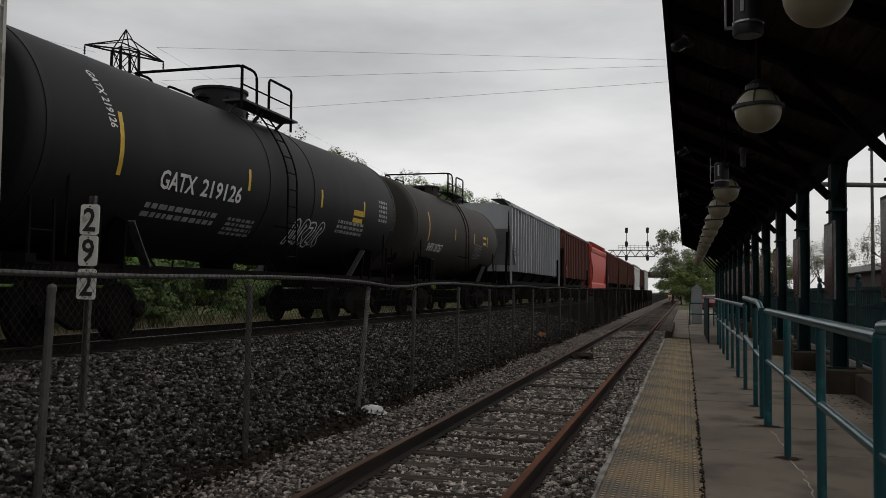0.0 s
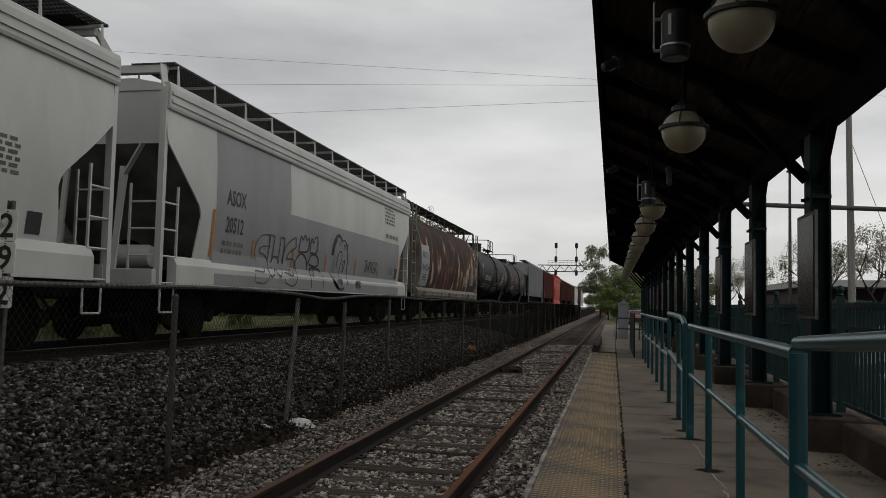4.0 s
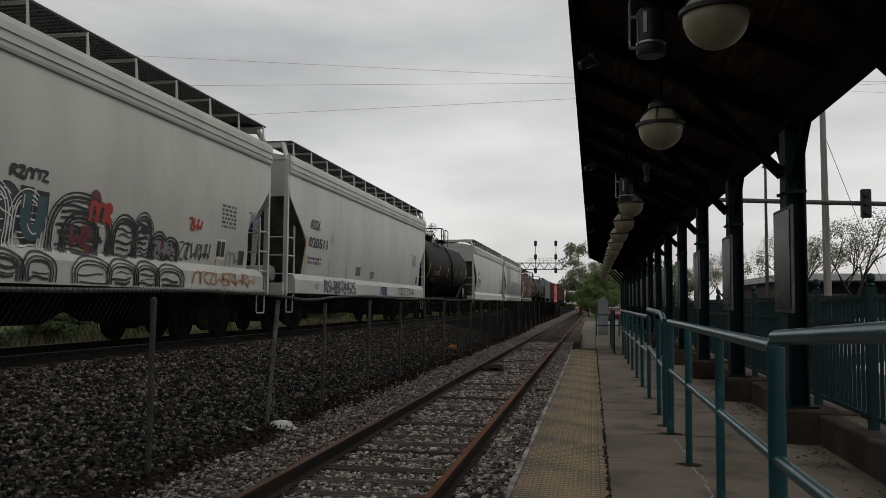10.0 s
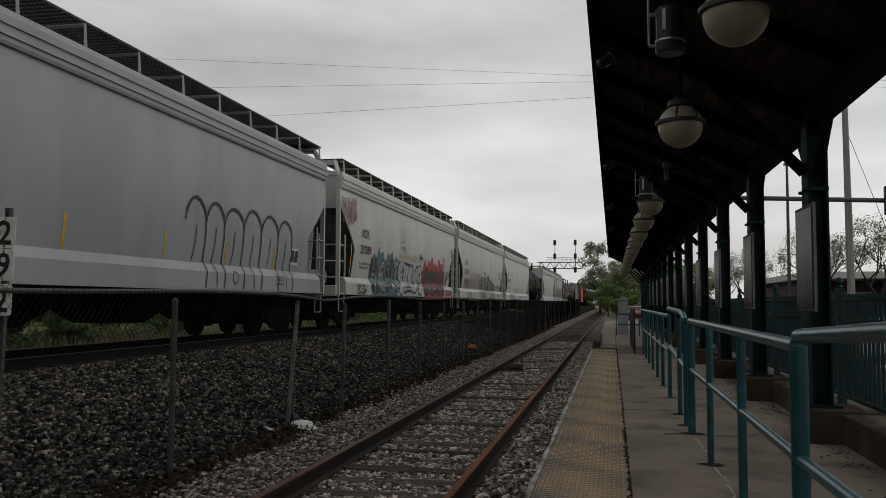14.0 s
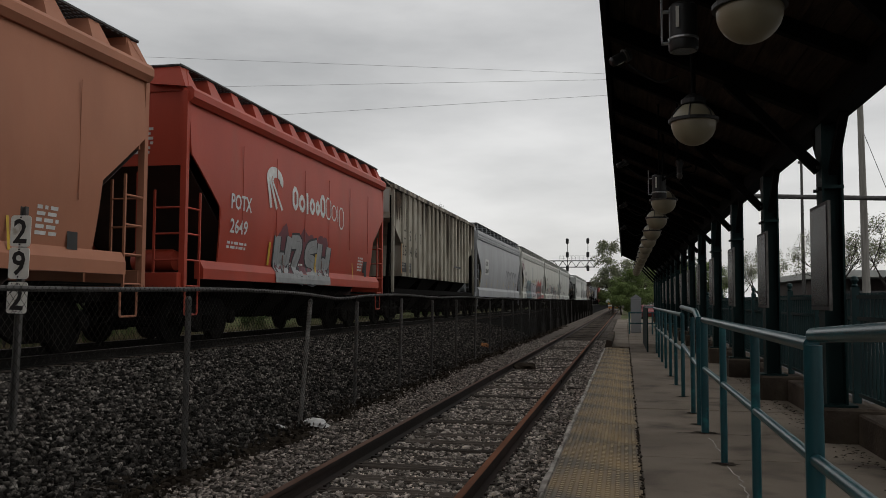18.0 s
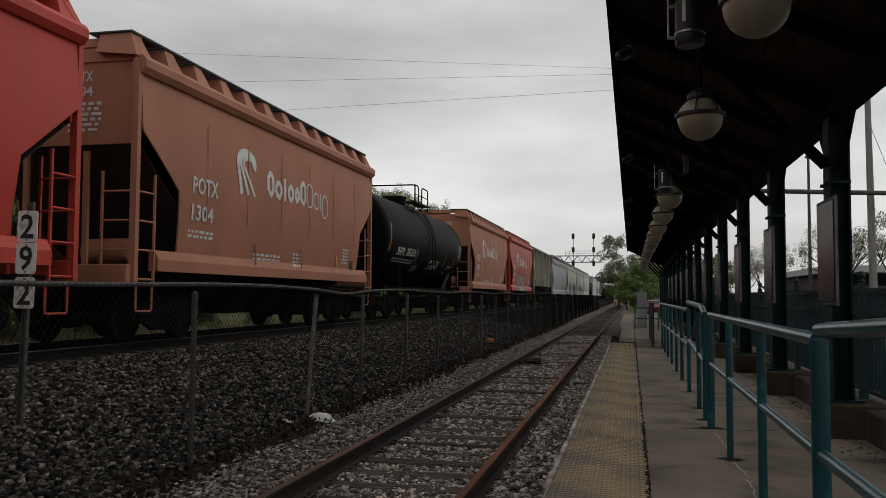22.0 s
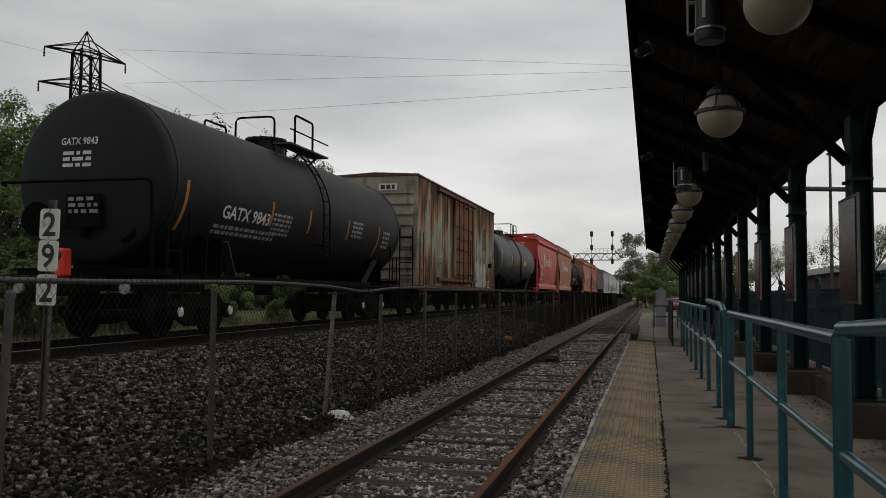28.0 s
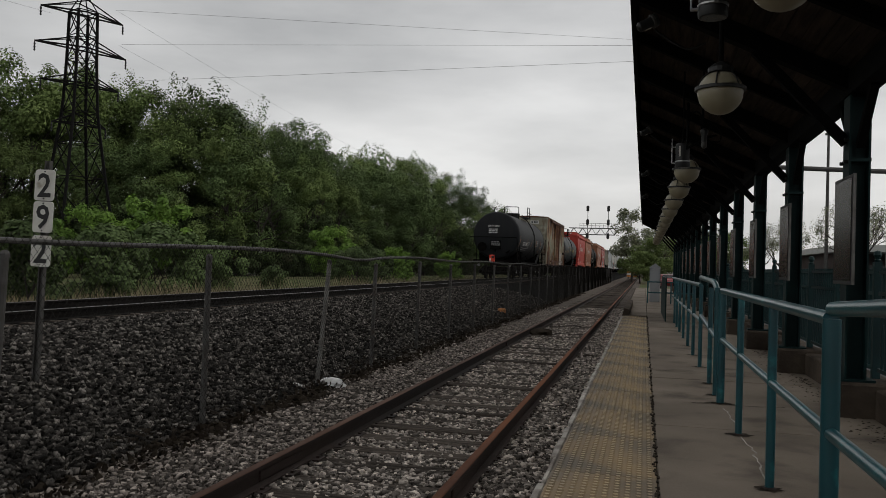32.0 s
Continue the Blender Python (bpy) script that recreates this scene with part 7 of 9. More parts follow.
def round_hopper(rear, front, paint, label):
    L = front - rear
    car = thing("hopper_car", label, "hopper car", group="train cars")
    e = L / 2 - 1.08
    outline = ROUND + [(-x, z) for x, z in ROUND[:-1]][::-1]
    bm = extrude_y(outline, -e, e)
    for f_ in bm.faces:
        if abs(f_.normal.y) > 0.9:
            f_.material_index = 1
    part("barrel", bm, [paint, M["h_end"]], car, smooth=True)

    def f(u, v, lift=0.006):
        x = float(np.interp(v, [p[1] for p in ROUND], [p[0] for p in ROUND]))
        return (x + lift, u, v)

    for s in (-1, 1):
        part("side_sill", extrude_y([(s * 1.30, 1.02), (s * 1.50, 1.02), (s * 1.54, 1.30), (s * 1.40, 1.44), (s * 1.30, 1.44)], -L / 2 + 0.85, L / 2 - 0.85), M["h_end"], car, "dirty white side sill")
        part("sill_pipe", tubes([(s * 1.58, -L / 2 + 1.2, 1.15), (s * 1.58, L / 2 - 1.2, 1.15)], r=0.022), M["h_end"], car)
        for k in range(8):
            part("pipe_clip", boxed(s * 1.5, s * 1.6, -e + 0.8 + k * (2 * e - 1.6) / 7 - 0.03, -e + 0.8 + k * (2 * e - 1.6) / 7 + 0.03, 1.1, 1.28), M["h_end"], car)
        part("end_rim", lathe_outline(outline, s * (e - 0.02), 0.05), M["h_end"], car)
        grate(car, s * 0.45, s * 1.15, -e - 0.3, e + 0.3, 4.78)
        for k in range(11):
            y = -e + 2 * e * k / 10
            part("walk_bracket", tubes(bent([(s * 0.92, y, 4.28), (s * 1.14, y, 4.74), (s * 0.5, y, 4.74), (s * 0.5, y, 4.44)], 0.05, 2), r=0.022, sides=5), M["h_end"], car)
        part("end_roof_walk", boxed(-1.15, 1.15, s * (L / 2 - 0.75), s * (L / 2 - 0.1), 4.76, 4.84), M["rust"], car)
        for x in (-1.40, -0.75, 0.75, 1.40):
            q = bmesh.new()
            bar(q, (x, s * (L / 2 - 0.12), 1.0), (x * 0.82, s * (L / 2 - 0.12), 4.78), 0.10, 0.08)
            part("end_post", q, M["h_end"], car)
        ladder(car, 1.08, s * (L / 2 - 0.1), 1.1, 3.0, w=0.62, along="x", material=M["h_end"], step=0.5)
        ladder(car, 1.42, s * (L / 2 - 0.36), 1.0, 4.7, w=0.6, along="y", material=M["h_end_pale"] if s > 0 else M["h_end"], step=0.42, r=0.024)
        part("end_sill", boxed(-1.45, 1.45, s * (L / 2) - 0.12, s * (L / 2), 0.98, 1.2), M["steel_dark"], car)
        part("deck", boxed(-1.4, 1.4, s * (L / 2 - 1.6), s * (L / 2 - 0.13), 1.02, 1.08), M["steel_dark"], car)
        part("end_hole", lathe([(0.34, -0.01), (0.38, 0.0), (0.34, 0.02), (0.001, 0.01)], axis="y", n=16, centre=(0.75, s * (e + 0.01), 2.0)), M["steel_dark"], car)
        part("end_bracket", boxed(-0.06, 0.06, s * (e + 0.004), s * (e + 0.08), 1.5, 3.8), M["h_end"], car)
    for k in range(4):
        y = (k - 1.5) * 3.0
        bm = bmesh.new()
        a = [bm.verts.new((x, y + yy, 1.38)) for x, yy in ((-1.3, -1.4), (1.3, -1.4), (1.3, 1.4), (-1.3, 1.4))]
        b = [bm.verts.new((x, y + yy, 0.42)) for x, yy in ((-0.5, -0.35), (0.5, -0.35), (0.5, 0.35), (-0.5, 0.35))]
        for i in range(4):
            bm.faces.new((a[i], a[(i + 1) % 4], b[(i + 1) % 4], b[i]))
        bm.faces.new(b[::-1])
        bmesh.ops.recalc_face_normals(bm, faces=bm.faces)
        part("chute", bm, M["steel_dark"], car)
    part("centre_sill", boxed(-0.33, 0.33, -L / 2 + 0.1, L / 2 - 0.1, 0.78, 1.10), M["steel_dark"], car)
    trucks(car, L / 2 - 1.85)
    couplers(car, L)
    add_car(car, rear, front)
    return car, f, L


def lathe_outline(outline, y, w):
    """A thin raised hoop that follows an outline."""
    return extrude_y([(x * 1.012, 2.9 + (z - 2.9) * 1.012) for x, z in outline], y - w, y + w)


M["h_end"] = mat("dirty_white_end_paint", (0.19, 0.18, 0.15), (0.11, 0.10, 0.08), 1.5, 0.7, third=(0.09, 0.055, 0.035), tscale=1.8, tspread=(0.55, 0.7), tstretch=(1, 1, 0.35))
M["h_end_pale"] = mat("pale_grey_end_paint", (0.34, 0.33, 0.30), (0.24, 0.22, 0.19), 1.5, 0.7, third=(0.12, 0.08, 0.05), tscale=3, tspread=(0.6, 0.75))
c, f, L = round_hopper(-8.25, 8.0, M["h_rust"], "rust-eaten round-sided hopper car with a pale number panel")
rects(c, "number_panel", [(-6.95, -5.5, 1.5, 3.15)], f, M["h_grey"], "pale grey repainted number panel", lift=0.008, nv=8)
for words, v, u1 in (("NDYX", 2.62, -5.72), ("814234", 2.12, -5.56)):
    fitted(c, words, -6.72, u1, v, 0.27, lambda u, w, lift=0: f(u, w, 0.014), M["letter_black"])
text_lines(c, -6.6, 1.92, 0.7, 0.06, 3, lambda u, w, lift=0: f(u, w, 0.014), M["letter_black"])
rects(c, "reflector_stripe", [(-6.98, -6.90, 1.5, 2.5)], f, M["orange_stripe"], lift=0.012, nv=5)
for ch, u, v in (("Y", 6.18, 3.74), ("T", 6.42, 3.22), ("R", 6.58, 2.42)):
    fitted(c, ch, u, u + 0.28, v, 0.36, f, M["letter_white"])
rects(c, "touch_up", [(2.8, 3.45, 1.80, 2.16), (3.9, 4.3, 1.95, 2.3), (4.9, 5.95, 1.78, 2.36)], f, M["h_end"], "faded grey repainted patch", lift=0.008, nv=3)
mark("placard_frame", band([(3.5, 1.72), (3.85, 1.72), (3.95, 1.98), (3.6, 1.98), (3.5, 1.72)], 0.018), f, M["letter_white"], c, 0.012)


# -- the potash hoppers: a plain company emblem and bars where its name stands --
def emblem(c, f, u, v, w, h, material):
    """Three leaning ribbons that bend over into a loop, narrow at the loop and broad at their feet."""
    flats = []
    for k in range(3):
        foot, rim = 0.24 + 0.30 * k, 0.30 - 0.085 * k
        pts = [(foot, 0.0), (0.16 + 0.20 * k, 0.36), (0.10 + 0.11 * k, 0.66)]
        for j in range(9):
            a = math.pi * (1.0 - 1.15 * j / 8)
            pts.append((0.47 + 0.04 * k + (rim + 0.08) * math.cos(a), 0.72 + rim * 0.85 * math.sin(a)))
        flats.append(band(rounded([(u + w * (x - 0.08), v + h * z) for x, z in pts], 1), 0.062 - 0.012 * k))
    mark("emblem", joined(flats), f, material, c, 0.012, "pale striped emblem")


def name_bars(c, f, u, v, material):
    """Plain rounded frames, broad and then thin, in the place of a company name."""
    a = u
    for k, (w, lo, hi) in enumerate([(0.36, 0, 0.57), (0.40, 0, 0.42), (0.22, 0, 0.50), (0.37, 0, 0.42), (0.30, 0, 0.42), (0.37, 0, 0.60),
                                     (0.40, 0, 0.57), (0.38, 0, 0.42), (0.14, 0, 0.42), (0.38, -0.17, 0.42)]):
        th = 0.058 if k < 6 else 0.022
        if w < 0.25:
            rects(c, "name_bar", [(a + w / 2 - th, a + w / 2 + th, v, v + hi)], f, material, lift=0.012, nv=4)
        else:
            r, x0, x1, z0, z1 = 0.1, a + th, a + w - th, v + lo + th, v + hi - th
            pts = [(x0 + r, z0), (x1 - r, z0), (x1, z0 + r), (x1, z1 - r), (x1 - r, z1), (x0 + r, z1), (x0, z1 - r), (x0, z0 + r), (x0 + r, z0)]
            mark("name_bar", band(pts, th), f, material, c, 0.012)
        a += w + 0.034


def potash(rear, front, paint, label, number, col, tag=None):
    c, f, L = hopper_car(rear, front, paint, label, roofed="gusset", slope_mat=M["slope_dark"])
    u = -L / 2 + 1.66
    fitted(c, "POTX", u, u + 0.92, 2.58, 0.31, f, col)
    fitted(c, number, u, u + 0.78, 2.11, 0.29, f, col)
    text_lines(c, u - 0.05, 1.90, 0.9, 0.05, 2, f, col)
    emblem(c, f, u + 1.72, 2.80, 1.02, 0.88, col)
    name_bars(c, f, u + 3.08, 2.88, col)
    text_lines(c, u + 2.6, 1.62, 1.4, 0.05, 2, f, col)
    text_lines(c, u + 4.7, 1.72, 0.5, 0.05, 4, f, col)
    text_lines(c, L / 2 - 2.6, 2.0, 0.45, 0.05, 5, f, col)
    rects(c, "placard", [(L / 2 - 1.95, L / 2 - 1.72, 1.5, 1.75)], f, M["letter_black"])
    for k in range(6):
        y = -L / 2 + 2.2 + (L - 4.0) * k / 5
        part("weld_seam", boxed(1.598, 1.606, y - 0.012, y + 0.012, 2.2, 3.9), paint, c)
    for k in (0.35, 0.55, 0.75):
        rects(c, "reflector_stripe", [(-L / 2 + L * k - 0.025, -L / 2 + L * k + 0.025, 1.42, 1.85)], f, M["yellow"] if k > 0.7 else M["rust"])
    end = lambda u, v, lift=0.0: (u, -L / 2 + 0.147 - lift, v)
    for words, v in (("POTX", 4.22), (number, 3.98)):
        fitted(c, words, 0.22, 0.66, v, 0.17, end, col)
    text_lines(c, 0.22, 3.84, 0.6, 0.05, 6, end, col)
    if tag:
        graffiti(c, *tag)
    return c, f, L


c, f, L = potash(-221.8, -209.6, M["h_red"], "red covered hopper car with pale lettering", "2304", M["letter_white"])
graffiti(c, -3.45, 1.72, 1.05, 0.42, f, (), ("black", "black"), n=5, seed=61)
c, f, L = potash(-208.25, -195.95, M["h_brown"], "faded tan covered hopper car with pale lettering", "1304", M["letter_white"])
c, f, L = potash(-180.25, -167.75, M["h_brown"], "faded tan brown covered hopper car with pale lettering", "1656", M["letter_white"])
c, f, L = potash(-166.55, -154.15, M["h_orange"], "orange-red covered hopper car with graffiti", "2649", M["letter_white"])
piece(c, -2.4, 1.19, 3.6, 1.22, f, ("silver",), "black", "maroon", n=4, seed=62, label="silver sprayed block shapes with black rims", shine="grey")
rects(c, "sprayed_base", [(-2.35, 1.15, 1.20, 1.42)], f, SPRAY["silver"], "silver sprayed band", lift=0.02, nv=2)
rects(c, "reflector_stripe", [(-2.68, -2.58, 1.56, 2.06), (0.15, 0.24, 1.5, 1.95)], f, M["yellow"], lift=0.024, nv=3)
rects(c, "placard", [(4.1, 4.45, 1.62, 1.95)], f, M["letter_black"], lift=0.012, nv=2)


# -- ribbed hoppers --
def ribbed_car(rear, front, paint, label, words=None, number=None, col=None, ribs=15, first=None):
    """A hopper with outside posts; first: where the second post stands from the rear, when the end bay is wider."""
    L = front - rear
    car = thing("ribbed_hopper_car", label, "hopper car", group="train cars")
    top, bot = 4.55, 1.66
    X = 1.52
    e = L / 2 - (0.12 if first else 0.35)
    low = 2.72 if first else bot + 0.3
    bm = bmesh.new()
    out = [(-e, top), (e, top), (e, 3.55), (e - 1.4, low), (e - 1.4, bot), (-e + 1.4, bot), (-e + 1.4, low), (-e, 3.55)]
    a = [bm.verts.new((X, y, z)) for y, z in out]
    b = [bm.verts.new((-X, y, z)) for y, z in out]
    n = len(a)
    for k in range(n):
        bm.faces.new((a[k], a[(k + 1) % n], b[(k + 1) % n], b[k]))
    bm.faces.new(a)
    bm.faces.new(b[::-1])
    bmesh.ops.recalc_face_normals(bm, faces=bm.faces)
    part("body", bm, paint, car)

    def f(u, v, lift=0.006):
        return (X + lift, u, v)

    for s in (-1, 1):
        for k in range(ribs):
            y = -e + 0.06 + (2 * e - 0.12) * k / (ribs - 1)
            if first:
                y = -e + 0.05 if k == 0 else (e - 0.05 if k == ribs - 1 else -L / 2 + first + (L - 0.95 - first) * (k - 1) / (ribs - 3))
            lo = bot if abs(y) < e - 1.4 else low + (abs(y) - (e - 1.4)) * (3.55 - low) / 1.4
            lo = 1.1 if k in (0, ribs - 1) else lo
            q = bmesh.new()
            box(q, s * X, s * (X + 0.09), y - 0.045, y + 0.045, lo, top - 0.02, bevel=0.01)
            part("side_post", q, paint, car)
        part("top_chord", boxed(s * (X - 0.05), s * (X + 0.11), -e - 0.05, e + 0.05, top - 0.02, top + 0.12, bevel=0.015), paint, car)
        part("side_sill", boxed(s * (X - 0.16), s * (X + 0.02), -L / 2 + 0.05, L / 2 - 0.05, 1.05, 1.22), M["steel_dark"], car)
        part("roof_walk", boxed(s * 0.95 - 0.28, s * 0.95 + 0.28, -e - 0.2, e + 0.2, top + 0.30, top + 0.34), M["grating"], car)
        for k in range(13):
            y = -e + 2 * e * k / 12
            q = bmesh.new()
            bar(q, (s * 1.45, y, top + 0.1), (s * 1.22, y, top + 0.34), 0.05, 0.03)
            part("walk_bracket", q, paint, car)
        ladder(car, s * 1.5, -L / 2 + 0.3, 0.6, 4.3, w=0.42, material=M["steel_dark"])
        ladder(car, s * 1.5, L / 2 - 0.3, 0.6, 4.3, w=0.42, material=M["steel_dark"])
        part("end_sill", boxed(-1.5, 1.5, s * (L / 2) - 0.1, s * (L / 2), 0.98, 1.25), M["steel_dark"], car)
        for x in (-1.4, 1.4, -0.5, 0.5):
            q = bmesh.new()
            bar(q, (x, s * (L / 2 - 0.06), 1.2), (x, s * (L / 2 - 0.32), 3.4), 0.09)
            part("end_post", q, M["steel_dark"], car)
    bm = extrude_y([(-1.5, top), (1.5, top), (0.7, top + 0.18), (-0.7, top + 0.18)], -e, e)
    part("roof", bm, paint, car)
    for k in range(4):
        y = (k - 1.5) * (L - 5.5) / 3.2
        bm = bmesh.new()
        w = (L - 5.0) / 8
        a = [bm.verts.new((x, y + yy, bot + 0.01)) for x, yy in ((-1.45, -w), (1.45, -w), (1.45, w), (-1.45, w))]
        b = [bm.verts.new((x, y + yy, 0.45)) for x, yy in ((-0.5, -0.3), (0.5, -0.3), (0.5, 0.3), (-0.5, 0.3))]
        for i in range(4):
            bm.faces.new((a[i], a[(i + 1) % 4], b[(i + 1) % 4], b[i]))
        bm.faces.new(b[::-1])
        bmesh.ops.recalc_face_normals(bm, faces=bm.faces)
        part("chute", bm, M["steel_dark"], car)
    part("centre_sill", boxed(-0.33, 0.33, -L / 2 + 0.1, L / 2 - 0.1, 0.78, 1.10), M["steel_dark"], car)
    trucks(car, L / 2 - 1.75)
    couplers(car, L)
    if words:
        gap = (L - 0.95 - first) / (ribs - 3) if first else 2 * e / (ribs - 1)
        at = -L / 2 + first if first else -e + gap
        for k, ch in enumerate(words):
            fitted(car, ch, at + gap * (k + 0.30), at + gap * (k + 0.68), 2.94, 0.36, f, col, bold=0.0)
        for k in range(0, len(number), 2):
            fitted(car, number[k:k + 2], at + gap * (k * 0.5 + 0.16), at + gap * (k * 0.5 + 0.84), 2.38, 0.36, f, col, bold=0.0)
    add_car(car, rear, front)
    return car, f, L


c, f, L = ribbed_car(-153.2, -137.7, M["h_rib"], "dirty cream ribbed hopper car with black streaks", "CSXT", "250496", M["letter_brown"], ribs=20, first=1.42)
rects(c, "data_panel", [(-6.24, -5.68, 1.80, 2.14), (-5.45, -4.95, 1.80, 2.14)], f, M["letter_black"], "black stencil panels")
text_lines(c, -6.2, 2.04, 0.36, 0.06, 2, lambda u, v, lift=0: f(u, v, 0.01), M["letter_dim"])
text_lines(c, -5.41, 2.04, 0.34, 0.06, 2, lambda u, v, lift=0: f(u, v, 0.01), M["letter_dim"])
rects(c, "reflector_stripe", [(-6.33, -6.25, 1.75, 2.9), (-2.28, -2.20, 1.75, 2.25), (2.3, 2.38, 1.75, 2.2)], f, M["orange_stripe"])
rs_ = random.Random(77)
for k in range(90):                   # soot and rust that ran down beside the posts
    u = rs_.choice([-L / 2 + 0.2 + 0.3 * j for j in range(5)] + [-L / 2 + 1.42 + (L - 2.37) * j / 17 + i_ for j in range(18) for i_ in (-0.07, 0.07)])
    hgt = rs_.uniform(0.4, 2.6) * (1.25 if abs(u) > 5.2 else 0.9)
    w = rs_.uniform(0.015, 0.05) if u > -L / 2 + 1.3 else rs_.uniform(0.05, 0.16)
    lo = max(4.5 - hgt, 1.75 if abs(u) < L / 2 - 1.55 else 3.5)
    mark("soot_streak", ([(u - w, 4.5), (u + w, 4.5), (u + w * 0.8, (4.5 + lo) / 2), (u, lo), (u - w * 0.8, (4.5 + lo) / 2)], [(0, 1, 2, 3, 4)]), f, M["soot"], c, 0.004 + 0.0003 * k)
for s in (-1, 1):
    g_ = lambda u, v, lift=0.0, s=s: (u, s * (L / 2 - 0.12 + 0.02 + lift), v)
    rects(c, "end_board", [(-1.45, 1.45, 3.75, 4.5)], g_, M["h_cream"], "pale end board")
    if s < 0:
        for words, v in (("CSXT", 4.18), ("250496", 3.90)):
            fitted(c, words, 0.30 if v > 4 else 0.15, 0.85 if v > 4 else 1.05, v, 0.19, lambda u, v, lift=0.0: (u, -L / 2 + 0.12 - 0.03, v), M["letter_black"])
mark("diamond_mark", ([(-1.55, 1.98), (-1.34, 1.74), (-1.13, 1.98), (-1.34, 2.26)], [(0, 1, 2, 3)]), f, M["letter_black"], c, 0.006, "black diamond mark")
rects(c, "outline_mark", [(2.45, 2.50, 2.45, 3.7), (4.05, 4.10, 2.3, 3.6), (2.5, 4.05, 2.28, 2.36)], f, M["letter_black"], lift=0.092)
ribbed_car(36.8, 52.5, M["h_grey"], "grey ribbed covered hopper car with black numerals", "WC", "8500", M["letter_black"], ribs=22)
ribbed_car(54.2, 69.0, M["h_oxide"], "oxide brown ribbed hopper car", ribs=16)
hopper_car(70.7, 84.0, M["h_red"], "red covered hopper car with a pale side")
ribbed_car(85.7, 99.5, M["h_oxide"], "oxide brown ribbed hopper car", ribs=14)
ribbed_car(101.2, 115.0, M["rust"], "rusty brown ribbed hopper car", ribs=14)
ribbed_car(116.7, 130.5, M["h_oxide"], "oxide brown ribbed hopper car", ribs=14)
hopper_car(132.2, 148.0, M["h_white"], "pale grey covered hopper car ahead")
ribbed_car(149.7, 163.5, M["h_oxide"], "oxide brown ribbed hopper car", ribs=12)
hopper_car(165.2, 181.0, M["h_grey"], "mid-grey covered hopper car ahead")


# -- the boxcar --
def box_car(rear, front, label):
    L = front - rear
    car = thing("boxcar", label, "boxcar", group="train cars")
    X, top, bot = 1.50, 4.78, 1.05
    e = L / 2 - 0.12
    paint = M["box_rust"]
    bm = boxed(-X, X, -e, e, bot, top, bevel=0.02)
    for fc in bm.faces:
        fc.material_index = 1 if abs(fc.normal.y) > 0.7 else 0
    part("body", bm, [paint, M["box_end"]], car)

    def f(u, v, lift=0.006):
        return (X + lift, u, v)

    bm = extrude_y([(-X - 0.04, top), (X + 0.04, top), (X + 0.02, top + 0.06), (0, top + 0.14), (-X - 0.02, top + 0.06)], -e - 0.03, e + 0.03)
    part("roof", bm, M["rust"], car)
    for s in (-1, 1):
        for k in range(9):            # pressed ribs of the end wall
            z = bot + 0.25 + k * 0.36
            bm = bmesh.new()
            pr = [(-1.38, 0), (1.38, 0), (1.3, 0.07), (-1.3, 0.07)]
            a = [bm.verts.new((x, s * (e + d), z)) for x, d in pr]
            b = [bm.verts.new((x, s * (e + d * 0.4), z + 0.24)) for x, d in pr]
            for i in range(4):
                bm.faces.new((a[i], a[(i + 1) % 4], b[(i + 1) % 4], b[i]))
            bm.faces.new(a)
            bm.faces.new(b[::-1])
            bmesh.ops.recalc_face_normals(bm, faces=bm.faces)
            part("end_rib", bm, M["box_end"], car)
        ladder(car, 1.15, s * (e + 0.12), 0.9, 3.0, w=0.45, along="x", material=M["steel_dark"])
        ladder(car, X + 0.06, s * (e - 0.35), 0.7, 2.9, w=0.45, material=M["rust"])
        part("end_sill", boxed(-1.5, 1.5, s * (L / 2) - 0.1, s * (L / 2), 0.9, 1.04), M["steel_dark"], car)
        part("side_sill", boxed(s * (X - 0.08), s * (X + 0.03), -e, e, 0.92, 1.10), M["rust"], car)
    D0, D1 = -2.0, 1.7
    door = part("door", boxed(X + 0.03, X + 0.07, D0, D1, 1.45, 4.50, bevel=0.012), M["door_rust"], car, "rusty sliding plug door")
    for u in (D0 + 0.05, D1 - 0.05):
        part("door_edge", boxed(X + 0.072, X + 0.13, u - 0.05, u + 0.05, 1.45, 4.5), M["box_rust"], door)
    for u in (-1.4, -0.55, 0.4, 1.21):
        part("door_rod", tubes([(X + 0.15, u, 1.3), (X + 0.15, u, 4.6)], r=0.028), M["rust"], door)
        for z in (1.6, 2.65, 3.56, 4.42):
            part("rod_guide", boxed(X + 0.072, X + 0.18, u - 0.05, u + 0.05, z - 0.04, z + 0.04), M["rust"], door)
    for k, z in enumerate((1.6, 2.11, 2.65, 3.05, 3.56, 4.42)):
        t = 0.075 if k in (2, 4) else 0.035
        part("door_rib", boxed(X + 0.071, X + 0.12, D0 + 0.1, D1 - 0.1, z - t, z + t, bevel=0.008), M["door_rust"], door)
    part("door_lever", tubes([(X + 0.16, 0.75, 1.55), (X + 0.19, 0.62, 2.5), (X + 0.16, 0.6, 3.1)], r=0.025), M["rust"], door)
    text_lines(car, -0.5, 3.35, 0.75, 0.09, 3, lambda u, v, lift=0: (X + 0.076, u, v), M["slope"])
    for z in (1.34, 4.62):
        part("door_track", boxed(X + 0.002, X + 0.13, -4.6, 2.2, z - 0.06, z + 0.06), M["rust"], car)
    for u in (1.85, 2.36, 3.35, 4.2, 4.97, 5.89, 6.65, -2.15, -2.9, -3.7, -4.5, -5.3, -6.1):
        part("panel_seam", boxed(X + 0.001, X + 0.022, u - 0.022, u + 0.022, 1.1, top - 0.02), M["box_rust"], car)
